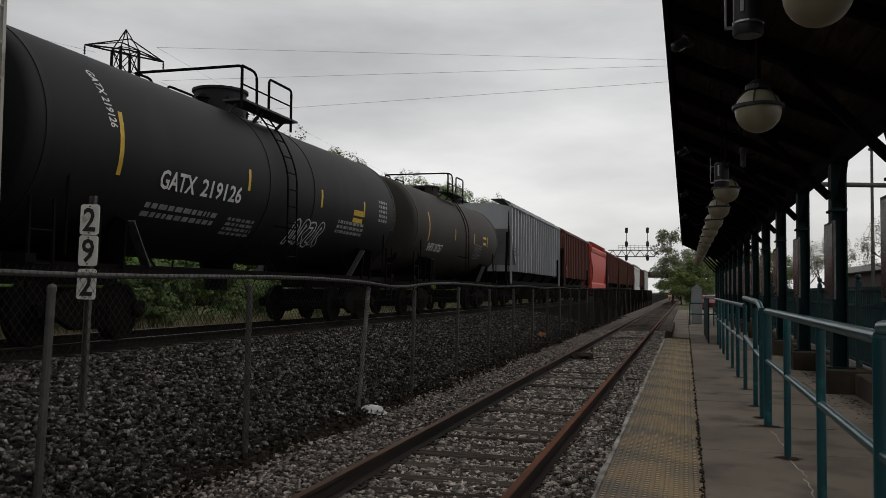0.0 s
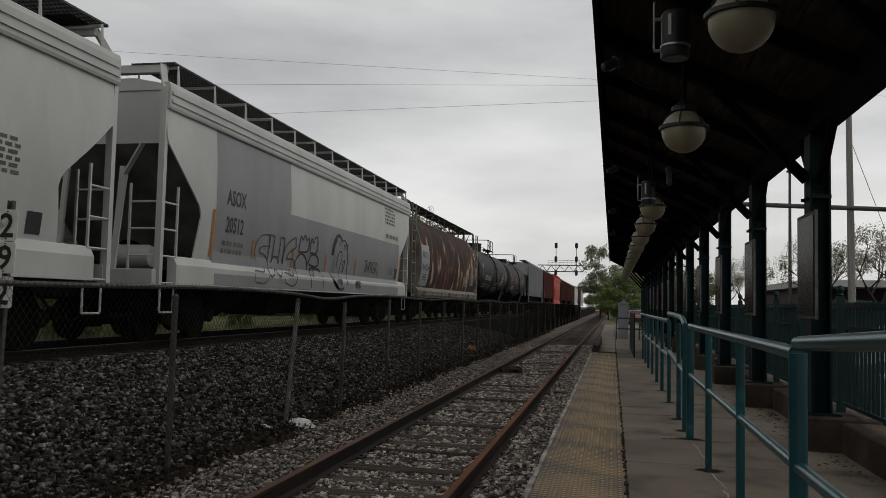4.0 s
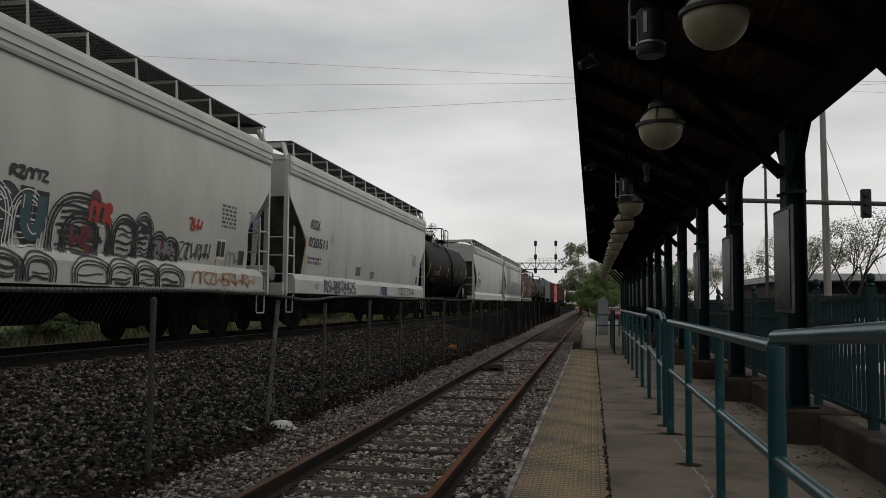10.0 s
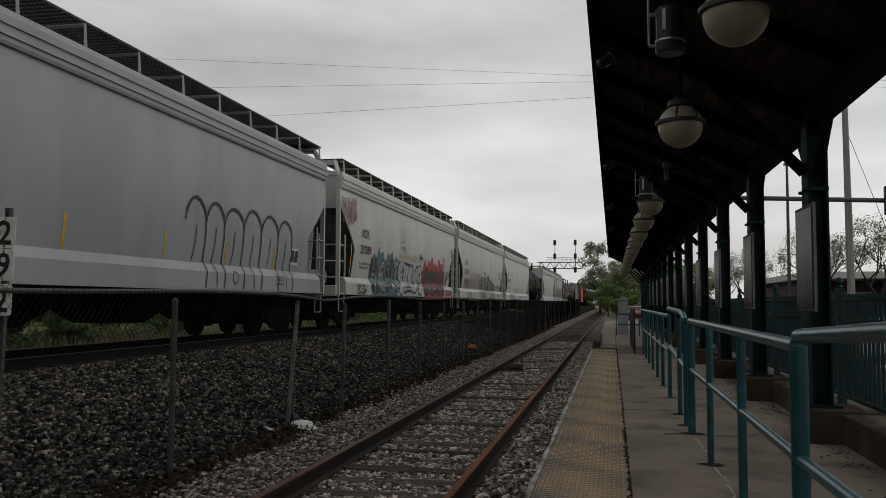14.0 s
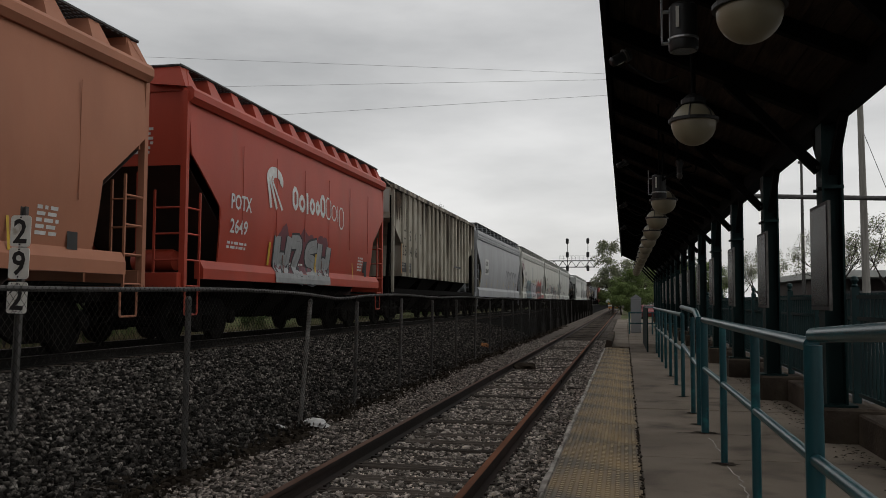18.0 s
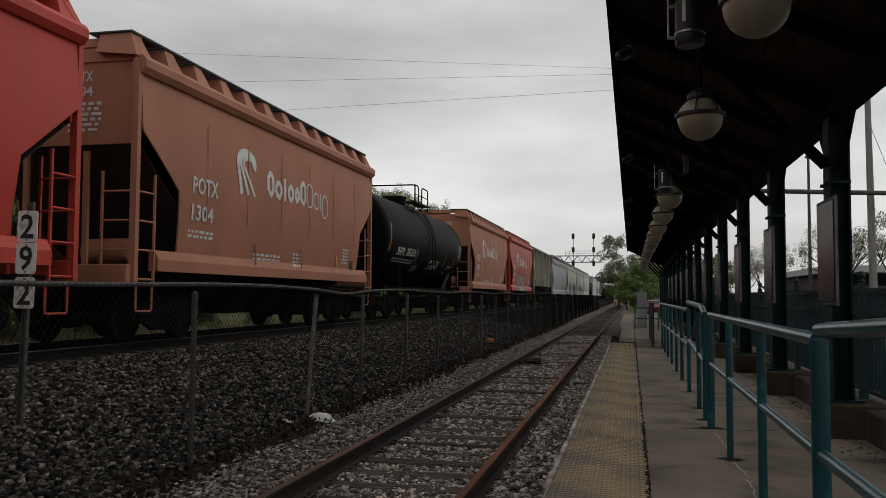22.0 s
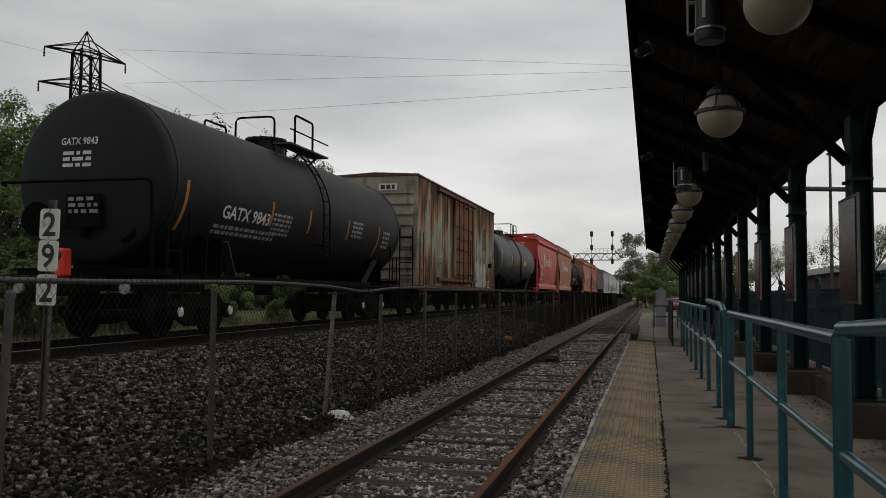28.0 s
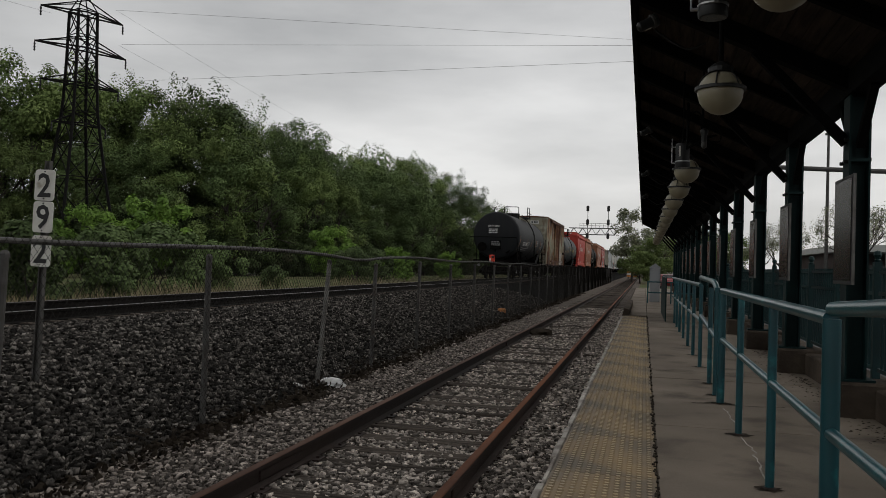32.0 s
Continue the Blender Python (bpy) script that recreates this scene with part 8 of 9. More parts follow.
    rects(car, "dark_opening", [(4.24, 4.93, 3.42, 3.86)], f, M["tank_brown"], "dark square patch")
    rects(car, "rust_patch", [(4.24, 4.93, 2.80, 3.40)], f, M["rust"], "orange-brown rusted panel")
    rects(car, "rust_patch", [(2.7, 2.78, 1.2, 3.2), (4.9, 5.0, 1.1, 2.6), (6.35, 6.5, 1.1, 2.3)], f, M["rust"])
    piece(car, 2.35, 1.1, 2.6, 1.15, f, ("ghost",), "ghost", "ghost", n=4, seed=81, label="faded white sprayed letters")
    graffiti(car, 6.5, 2.9, 0.6, 0.7, f, (), ("black",), n=2, seed=82)
    graffiti(car, 5.95, 1.95, 0.75, 0.6, f, (), ("maroon",), n=2, seed=83)
    rects(car, "placard", [(5.4, 5.9, 1.1, 1.42)], f, M["letter_white"], "black and white data plate", lift=0.012)
    rects(car, "plate_face", [(5.44, 5.62, 1.14, 1.38), (5.66, 5.86, 1.14, 1.38)], f, M["letter_black"], lift=0.016)
    part("bracket", boxed(X, X + 0.14, 5.55, 5.7, 2.05, 2.25, bevel=0.01), M["steel_dark"], car)
    rects(car, "reflector_stripe", [(1.72, 1.82, 1.1, 1.7)], lambda u, v, lift=0: (X + 0.028, u, v), M["yellow"])
    graffiti(car, -6.2, 1.3, 2.6, 0.9, f, (), ("black",), n=4, seed=84)
    g = lambda u, v, lift=0.0: (u, -e - 0.01 - lift, v)
    rects(car, "end_plate", [(0.15, 0.8, 4.28, 4.52)], g, M["letter_white"], lift=0.08)
    text_lines(car, 0.22, 4.33, 0.5, 0.14, 1, lambda u, v, lift=0: (u, -e - 0.10, v), M["letter_black"])
    trucks(car, L / 2 - 1.75)
    couplers(car, L)
    part("centre_sill", boxed(-0.33, 0.33, -L / 2 + 0.1, L / 2 - 0.1, 0.75, 1.04), M["steel_dark"], car)
    add_car(car, rear, front)


box_car(-252.8, -238.2, "rust-streaked pale boxcar with a sliding door")


def spin():
    """The last car's wheels roll at the train's speed."""
    step_t, n = 1 / 30, 960
    turn = math.degrees(SPEED * step_t / 0.43)
    for w, y in SPINNERS:
        walk(w, [(k * step_t, pose(0, y, 0.43, -turn * k, 0, 0)) for k in range(n + 1)])


# ---- trees ----
def branch(bm, p, d, length, r, depth, rg, tips, spread=0.55, sides=6):
    q = p + d * length
    bar_taper(bm, p, q, r, r * 0.62, sides)
    if depth == 0:
        tips.append(q)
        return
    for k in range(rg.choice((2, 3, 3))):
        nd = (d + Vector((rg.gauss(0, spread), rg.gauss(0, spread), rg.gauss(0.12, spread * 0.6)))).normalized()
        branch(bm, p + d * length * rg.uniform(0.65, 1.0), nd, length * rg.uniform(0.6, 0.82), r * 0.58, depth - 1, rg, tips, spread, max(3, sides - 1))


def bar_taper(bm, p, q, r0, r1, sides):
    d = (q - p).normalized()
    up = Vector((0, 0, 1)) if abs(d.z) < 0.95 else Vector((0, 1, 0))
    s = d.cross(up).normalized()
    u = s.cross(d)
    a = [bm.verts.new(p + (s * math.cos(k * 6.2832 / sides) + u * math.sin(k * 6.2832 / sides)) * r0) for k in range(sides)]
    b = [bm.verts.new(q + (s * math.cos(k * 6.2832 / sides) + u * math.sin(k * 6.2832 / sides)) * r1) for k in range(sides)]
    for k in range(sides):
        bm.faces.new((a[k], a[(k + 1) % sides], b[(k + 1) % sides], b[k]))


def leaf_mesh(name, lobes, count, size, material, seed, hang=0.35):
    """Small leaves on the outsides of many lobes (centre, radius, stretch), facing outwards and up."""
    rg = np.random.default_rng(seed)
    lb = np.array([(*c, r, st) for c, r, st in lobes], float)
    pick = rg.choice(len(lb), count, p=lb[:, 3] ** 2 / (lb[:, 3] ** 2).sum())
    d = rg.normal(0, 1, (count, 3)) + np.array((0, 0, hang))
    d /= np.linalg.norm(d, axis=1)[:, None]
    rad = (lb[pick, 3] * (0.45 + 0.62 * rg.random(count) ** 0.6))[:, None]
    c = lb[pick, :3] + d * rad * np.stack([np.ones(count), np.ones(count), lb[pick, 4]], 1)
    nrm = d * 0.9 + np.array((0, 0, 0.45)) + rg.normal(0, 0.34, (count, 3))
    nrm /= np.linalg.norm(nrm, axis=1)[:, None]
    a = np.cross(nrm, rg.normal(0, 1, (count, 3)))
    a /= np.linalg.norm(a, axis=1)[:, None]
    b = np.cross(nrm, a)
    s = (size * (0.6 + 0.8 * rg.random(count)))[:, None]
    quad = np.stack([c - a * s, c + b * s * 0.55, c + a * s, c - b * s * 0.55], 1).reshape(-1, 3)
    me = bpy.data.meshes.new(name)
    me.vertices.add(len(quad))
    me.vertices.foreach_set("co", quad.ravel())
    me.loops.add(count * 4)
    me.loops.foreach_set("vertex_index", np.arange(count * 4, dtype=np.int32))
    me.polygons.add(count)
    me.polygons.foreach_set("loop_start", np.arange(0, count * 4, 4, dtype=np.int32))
    me.update(calc_edges=True)
    me.materials.append(material)
    return me


def tree(at, height, width, leafm, seed, label, name="tree", per=38, size=0.17, depth=4, bare=False, trunk=0.22, group="trees beyond the tracks", low=0.22):
    rg = random.Random(seed)
    t = thing(name, label, "tree", at, group=group)
    bm = bmesh.new()
    tips = []
    branch(bm, Vector((0, 0, -0.3)), Vector((rg.gauss(0, 0.05), rg.gauss(0, 0.05), 1)).normalized(), height * 0.26, trunk, depth, rg, tips, 0.5)
    part("trunk", bm, M["bark"], t)
    # crown: limbs of an uneven egg, each carrying smaller lobes, with upright shoots at the top
    if bare:
        lobes = [(tuple(v), 0.35, 1.0) for v in tips]
        count = per * len(tips)
    else:
        lobes = []
        for _ in range(16):
            az, up = rg.uniform(0, 6.283), rg.random()
            z = height * (low + 0.06 + (0.84 - low) * up)
            reach = width * 0.40 * math.sin(math.pi * min(0.92, 0.20 + 0.72 * up)) ** 0.8 * rg.uniform(0.45, 1.0)
            limb = Vector((reach * math.cos(az), reach * math.sin(az), z))
            for _ in range(rg.choice((3, 4, 5))):
                o = Vector((rg.gauss(0, 1), rg.gauss(0, 1), rg.gauss(0, 0.8))) * width * 0.075
                p = limb + o
                p.z = min(max(p.z, height * low + width * 0.05), height * 0.93)
                lobes.append((tuple(p), width * rg.uniform(0.055, 0.125), rg.uniform(0.7, 1.0)))
        for _ in range(9):
            az, q = rg.uniform(0, 6.283), width * 0.25 * rg.random() ** 0.5
            lobes.append(((q * math.cos(az), q * math.sin(az), height * rg.uniform(0.80, 0.93)), width * rg.uniform(0.035, 0.06), rg.uniform(1.6, 2.6)))
        count = per * 230
    ob = new("crown", leaf_mesh("crown", lobes, count, size, leafm, seed, 0.0 if bare else 0.35))
    ob.parent = t
    return t


M["leaf_e"] = mat("mid_green_leaves", (0.15, 0.20, 0.065), (0.10, 0.14, 0.045), 0.5, 0.8, spec=0.15, vary=0.5, island=True)
protos = []
for k, (lm, h, w) in enumerate((("leaf_a", 12.5, 8.0), ("leaf_b", 12.0, 8.5), ("leaf_a", 10.5, 7.0), ("leaf_b", 9.5, 7.5), ("leaf_a", 13.5, 7.5))):
    lab = "leafy spring tree in the woods beyond the tracks" if lm == "leaf_a" else "dark green leafy tree in the woods"
    protos.append(tree((-200 - 12 * k, 150, -0.3), h, w, M[lm], 100 + k, lab, per=88, size=0.076, low=0.12))
rt = random.Random(21)
# the edge of the wood bends towards the line: places along it and the trees' heights there
EDGE_WOOD = [(-75, 20, 18.5), (-62, 42, 17.6), (-53, 58, 17.2), (-47, 64, 19.0), (-42, 69, 19.2), (-37, 72, 18.8), (-34, 80, 17.6), (-33.5, 92, 16.6), (-31, 101, 17.4), (-29.5, 112, 17.0), (-28, 124, 16.0), (-27, 148, 14.6), (-26, 180, 13.0), (-25, 230, 12.0)]


def wood_at(t):
    i = min(int(t), len(EDGE_WOOD) - 2)
    k = t - i
    return [a + (b - a) * k for a, b in zip(EDGE_WOOD[i], EDGE_WOOD[i + 1])]


BASE_H = (12.5, 12.0, 10.5, 9.5, 13.5)
for row in range(3):
    t = 0.15 * row
    while t < len(EDGE_WOOD) - 1:
        x, y, h = wood_at(t)
        k = rt.randrange(5)
        s = h / BASE_H[k] * rt.uniform(0.86, 1.10) * (0.70 if row == 0 else 0.98)
        off = -2.5 + 5.0 * row
        copy_thing(protos[k], pose(x - off * 0.8 + rt.uniform(-1, 1), y + off * 0.5 + rt.uniform(-1, 1), -0.2, 0, 0, rt.uniform(0, 360))).scale = (s, s, s)
        t += rt.uniform(0.40, 0.62) * (1.0 if row < 2 else 1.3)

shrub = tree((-150, 140, -0.3), 3.2, 3.6, M["leaf_c"], 140, "bright green shrub beside the tracks", "shrub", per=90, size=0.07, depth=3, trunk=0.06, group="shrubs beyond the tracks", low=0.08)
shrub2 = tree((-158, 140, -0.3), 2.2, 3.0, M["leaf_b"], 141, "low green shrub beside the tracks", "shrub", per=90, size=0.06, depth=3, trunk=0.05, group="shrubs beyond the tracks", low=0.05)
for x, y, s in ((-33.0, 51.5, 1.75), (-36.5, 49.5, 1.5), (-25, 66, 1.35), (-23, 80, 0.8), (-18, 60, 0.8), (-17, 74, 0.8), (-16.5, 12.2, 0.75), (-15.2, 15.6, 0.5), (-19, 10, 1.0)):
    copy_thing(shrub, pose(x, y, ground_z(x), 0, 0, rt.uniform(0, 360))).scale = (s, s, s)
for x, y, s in ((-16, 19.5, 1.0), (-15.8, 22.5, 1.0), (-16.2, 26, 1.1), (-17, 31, 0.9), (-16.8, 48, 1.0), (-17.5, 54, 1.0), (-16, 35, 0.5)):
    copy_thing(shrub2, pose(x, y, ground_z(x), 0, 0, rt.uniform(0, 360))).scale = (s, s, s)

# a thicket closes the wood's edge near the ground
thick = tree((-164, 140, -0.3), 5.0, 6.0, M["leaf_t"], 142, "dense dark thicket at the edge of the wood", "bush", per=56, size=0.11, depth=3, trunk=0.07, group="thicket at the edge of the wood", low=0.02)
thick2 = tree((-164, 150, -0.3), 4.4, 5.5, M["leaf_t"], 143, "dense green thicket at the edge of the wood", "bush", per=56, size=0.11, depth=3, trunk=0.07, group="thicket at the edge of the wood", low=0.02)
t = 0.4
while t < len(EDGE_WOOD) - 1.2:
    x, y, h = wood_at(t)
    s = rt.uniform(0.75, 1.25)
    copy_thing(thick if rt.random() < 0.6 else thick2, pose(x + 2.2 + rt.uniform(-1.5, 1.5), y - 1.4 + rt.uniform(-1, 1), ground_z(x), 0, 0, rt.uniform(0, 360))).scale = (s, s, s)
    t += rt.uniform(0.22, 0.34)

# dry grass along the far side of the main track
rg = np.random.default_rng(5)
n = 16000
gx_ = -12.6 - 4.6 * rg.random(n) ** 0.8
gy_ = 2 + 118 * rg.random(n) ** 1.5
gz_ = np.interp(gx_, [p[0] for p in PROFILE], [p[1] for p in PROFILE])
hgt_ = 0.25 + 0.6 * rg.random(n) * (0.6 + 0.4 * np.sin(gy_ * 0.6))
dx_, dy_ = rg.normal(0, 0.14, n), rg.normal(0, 0.14, n)
wd_ = 0.012 + 0.014 * rg.random(n)
quad = np.stack([np.stack([gx_, gy_ - wd_, gz_ - 0.05], 1), np.stack([gx_, gy_ + wd_, gz_ - 0.05], 1), np.stack([gx_ + dx_, gy_ + dy_, gz_ + hgt_], 1)], 1).reshape(-1, 3)
me = bpy.data.meshes.new("dry_grass")
me.vertices.add(len(quad))
me.vertices.foreach_set("co", quad.ravel())
me.loops.add(3 * n)
me.loops.foreach_set("vertex_index", np.arange(3 * n, dtype=np.int32))
me.polygons.add(n)
me.polygons.foreach_set("loop_start", np.arange(0, 3 * n, 3, dtype=np.int32))
me.update(calc_edges=True)
tagged(mesh_part("dry_grass", me, M["reed"]), "tall dry grass along the far side of the track", "grass", kind="stuff")

# trees that close the view at the end of the tracks and behind the platform
end_a = tree((-170, 140, -0.3), 11, 8, M["leaf_d"], 150, "pale new-leafed tree at the end of the line", per=34, size=0.14, group="trees at the line's end")
end_b = tree((-180, 140, -0.3), 8, 9, M["leaf_e"], 151, "full green tree at the end of the line", per=60, size=0.13, group="trees at the line's end", low=0.1)
for p, x, y, s in ((end_a, -1.8, 128, 1.0), (end_b, 1.0, 122, 0.80), (end_b, 4.4, 116, 0.75), (end_a, 4.5, 140, 1.05), (end_b, 8.5, 130, 0.9), (end_b, -0.5, 118, 0.55), (end_a, 9, 150, 1.1), (end_b, 13, 140, 1.0), (end_b, -19, 215, 1.0), (end_b, -4, 240, 1.0), (end_b, 3, 260, 1.2)):
    copy_thing(p, pose(x, y, ground_z(x), 0, 0, rt.uniform(0, 360))).scale = (s, s, s)
bare = tree((-190, 140, -0.3), 8.5, 6, M["leaf_d"], 160, "sparse budding tree behind the station fence", per=9, size=0.05, depth=6, bare=True, trunk=0.16, group="budding trees behind the station")
for x, y, s in ((10.5, 50, 1.0), (13.4, 47, 1.1), (15.5, 42, 1.15), (19.0, 46, 1.3), (17.0, 72, 1.2), (12.0, 78, 1.1), (24, 58, 1.3), (7.5, 66, 0.8)):
    copy_thing(bare, pose(x, y, ground_z(x), 0, 0, rt.uniform(0, 360))).scale = (s, s, s)


# ---- lattice tower and its lines ----
def lattice_tower(at):
    t = thing("lattice_tower", "dark steel lattice power line tower behind the trees", "power pylon", at)
    levels = [(0, 4.0), (6, 3.2), (11.5, 2.5), (16, 2.0), (20, 1.6), (23.5, 1.45), (26.8, 1.35), (30, 1.3), (33.2, 1.25)]
    for sx, sy in ((-1, -1), (1, -1), (1, 1), (-1, 1)):
        part("leg", tubes([(sx * w0, sy * w0, z0) for z0, w0 in levels], r=0.22, sides=4), M["tower"], t)
    bm = bmesh.new()
    for (z0, w0), (z1, w1) in zip(levels, levels[1:]):
        for k in range(4):
            a = math.pi / 4 + k * math.pi / 2
            b = a + math.pi / 2
            c0, c1 = (math.cos(a) * 1.414, math.sin(a) * 1.414), (math.cos(b) * 1.414, math.sin(b) * 1.414)
            bar(bm, (c0[0] * w0, c0[1] * w0, z0), (c1[0] * w1, c1[1] * w1, z1), 0.10)
            if z0 > 15 or k % 2:
                bar(bm, (c1[0] * w0, c1[1] * w0, z0), (c0[0] * w1, c0[1] * w1, z1), 0.10)
            bar(bm, (c0[0] * w1, c0[1] * w1, z1), (c1[0] * w1, c1[1] * w1, z1), 0.10)
    tagged(part("bracing", bm, M["tower"], t), kind="stuff")
    for z, w in ((33.0, 5.5), (28.4, 6.1), (23.8, 5.2), (18.6, 3.6)):
        for s in (-1, 1):
            bm = bmesh.new()
            for yy in (-1.2, 1.2):
                bar(bm, (0, yy, z), (s * w, 0, z - 0.25), 0.18)
                bar(bm, (0, yy, z + 1.5), (s * w, 0, z - 0.25), 0.13)
            arm = part("arm", bm, M["tower"], t)
            part("insulator", lathe([(0.03, -1.3), (0.14, -1.2), (0.08, -1.0), (0.15, -0.8), (0.08, -0.6), (0.14, -0.4), (0.03, 0)], n=8, centre=(s * w, 0, z - 0.25)), M["black"], arm)
    bm = bmesh.new()
    for sx, sy in ((-1, -1), (1, -1), (1, 1), (-1, 1)):
        bar(bm, (sx * 1.25, sy * 1.25, 33.2), (0, 0, 36.0), 0.12)
    part("peak", bm, M["tower"], t)
    return t


TOWER = (-40.5, 54.0, 0.6)
lattice_tower(TOWER).matrix_basis = pose(*TOWER, 0, 0, 63) @ Matrix.Diagonal((0.5625, 0.5625, 0.5625, 1))


M["cable"] = mat("weathered_aluminium_cable", (0.16, 0.16, 0.16), (0.11, 0.11, 0.11), 3, 0.6)


def power_line(a, b, sag, r=0.03):
    t = thing("power_line", "thin overhead power line crossing the sky", "power line", group="power lines")
    a, b = Vector(a), Vector(b)
    pts = []
    for k in range(25):
        u = k / 24
        p = a.lerp(b, u)
        p.z -= sag * 4 * u * (1 - u)
        pts.append(p)
    part("wire", tubes(pts, r=r, sides=4), M["cable"], t)


for a, b in (((-67.2, 96.0, 33.1), (-2.5, 121.0, 33.9)), ((-66.2, 96.0, 28.6), (-2.2, 107.0, 29.4)), ((-65.5, 96.0, 23.8), (-2.0, 97.0, 25.0))):
    a, b = (Vector(EYE) + (Vector(p) - Vector(EYE)) * 0.5625 for p in (a, b))
    power_line(a, b + (b - a) * 0.9, 0.0, 0.009)
for a, b in (((-76.8, 96.0, 33.1), (-110.0, -40.0, 34.0)), ((-67.2, 96.0, 33.1), (-52.0, 240.0, 21.0)), ((-66.6, 96.0, 28.5), (-50.0, 240.0, 17.0))):
    a, b = (Vector(EYE) + (Vector(p) - Vector(EYE)) * 0.5625 for p in (a, b))
    power_line(a, b, 1.0, 0.008)

# ---- signal gantry over the main track ----
gan = thing("signal_gantry", "pale steel signal gantry with two black signal masts", "signal gantry", (0, 155, 0))
GZ = 7.75
bm = bmesh.new()
for yy in (-0.5, 0.5):
    for z in (GZ, GZ + 1.15):
        bar(bm, (-13.4, yy, z), (-5.3, yy, z), 0.12)
    k = -13.4
    while k < -5.3:
        bar(bm, (k, yy, GZ), (k + 0.8, yy, GZ + 1.15), 0.07)
        bar(bm, (k + 0.8, yy, GZ + 1.15), (min(k + 1.6, -5.3), yy, GZ), 0.07)
        k += 1.6
part("truss", bm, M["galv"], gan)
bm = bmesh.new()
for k in range(9):
    bar(bm, (-11.5 + 0.7 * k, -0.7, GZ + 1.15), (-11.5 + 0.7 * k, -0.7, GZ + 2.0), 0.04)
bar(bm, (-11.5, -0.7, GZ + 2.0), (-5.9, -0.7, GZ + 2.0), 0.05)
bar(bm, (-11.5, -0.7, GZ + 1.6), (-5.9, -0.7, GZ + 1.6), 0.04)
part("walkway_rail", bm, M["galv"], gan)
for yy in (-0.5, 0.5):
    part("mast", tubes([(-12.9, yy, 0.2), (-12.9, yy, GZ)], r=0.16, sides=8), M["galv"], gan)
for x in (-10.1, -6.45):
    m_ = part("signal_mast", tubes([(x, -0.8, GZ - 0.8), (x, -0.8, GZ + 5.0)], r=0.06), M["galv"], gan)
    for z in (GZ + 4.3, GZ + 0.95 + 0.9, GZ - 0.6):
        bm = boxed(x - 0.26, x + 0.26, -1.25, -0.95, z - 0.15, z + 0.85, bevel=0.12)
        h_ = part("signal_head", bm, M["black"], m_)
        part("hood", tubes([(x, -1.5, z + 0.5), (x, -1.25, z + 0.5)], r=0.12, sides=10), M["black"], m_)

# ---- the far end of the platform ----
g_ = thing("guard_railing", "dark teal guard railing across the platform end", "railing")
for x in (0.15, 1.0, 1.8):
    part("post", tubes([(x, 33.0, PLAT_Z), (x, 33.0, 1.17)], r=0.03), M["teal"], g_)
for z in (0.75, 1.15):
    part("rail", tubes([(0.15, 33.0, z), (1.8, 33.0, z)], r=0.028), M["teal"], g_)
cb = thing("electrical_cabinet", "pale grey electrical cabinet on the platform end", "cabinet", (0.42, 34.5, PLAT_Z))
part("body", boxed(-0.2, 0.2, -0.2, 0.2, 0, 1.35, bevel=0.02), M["h_grey"], cb)
bm = bmesh.new()
pr = [(-0.24, 1.35), (0.24, 1.35), (0.0, 1.52)]
bm = extrude_y(pr, -0.24, 0.24)
part("cap", bm, M["h_grey"], cb)
part("door", boxed(-0.16, 0.16, -0.212, -0.2, 0.12, 1.28, bevel=0.004), M["h_grey"], cb)
bs = thing("buffer_stop", "orange and white barrier at the end of the siding", "barrier", (-2.0, 176, 0))
for z, mm in ((0.35, M["orange"]), (0.75, M["sign_white"]), (1.15, M["orange"])):
    part("board", boxed(-1.4, 1.4, -0.04, 0.04, z - 0.16, z + 0.16), mm, bs)
for x in (-1.1, 1.1):
    part("post", boxed(x - 0.08, x + 0.08, 0.05, 0.2, -0.25, 1.35), M["galv"], bs)
ov = thing("overpass", "low grey road overpass at the end of the tracks", "bridge", (0, 330, 0))
part("deck", boxed(-60, 40, -5, 5, 6.8, 8.0), M["kerb"], ov)
part("parapet", boxed(-60, 40, -5.2, -5.0, 8.0, 8.9), M["kerb"], ov)
for x in (-30, -16, -2, 14):
    part("pier", boxed(x - 0.6, x + 0.6, -2, 2, -0.5, 6.8), M["kerb"], ov)


# ---- parking, cars, building and poles behind the platform ----
M["car_white"] = mat("white_car_paint", (0.6, 0.6, 0.6), None, 2, 0.3)
M["car_red"] = mat("dark_red_car_paint", (0.2, 0.02, 0.02), None, 2, 0.3)
M["car_grey"] = mat("grey_car_paint", (0.15, 0.16, 0.17), None, 2, 0.3)
M["car_glass"] = mat("dark_car_glass", (0.02, 0.022, 0.025), None, 2, 0.08)
M["lens"] = mat("clear_headlamp_lens", (0.7, 0.7, 0.68), None, 4, 0.15)


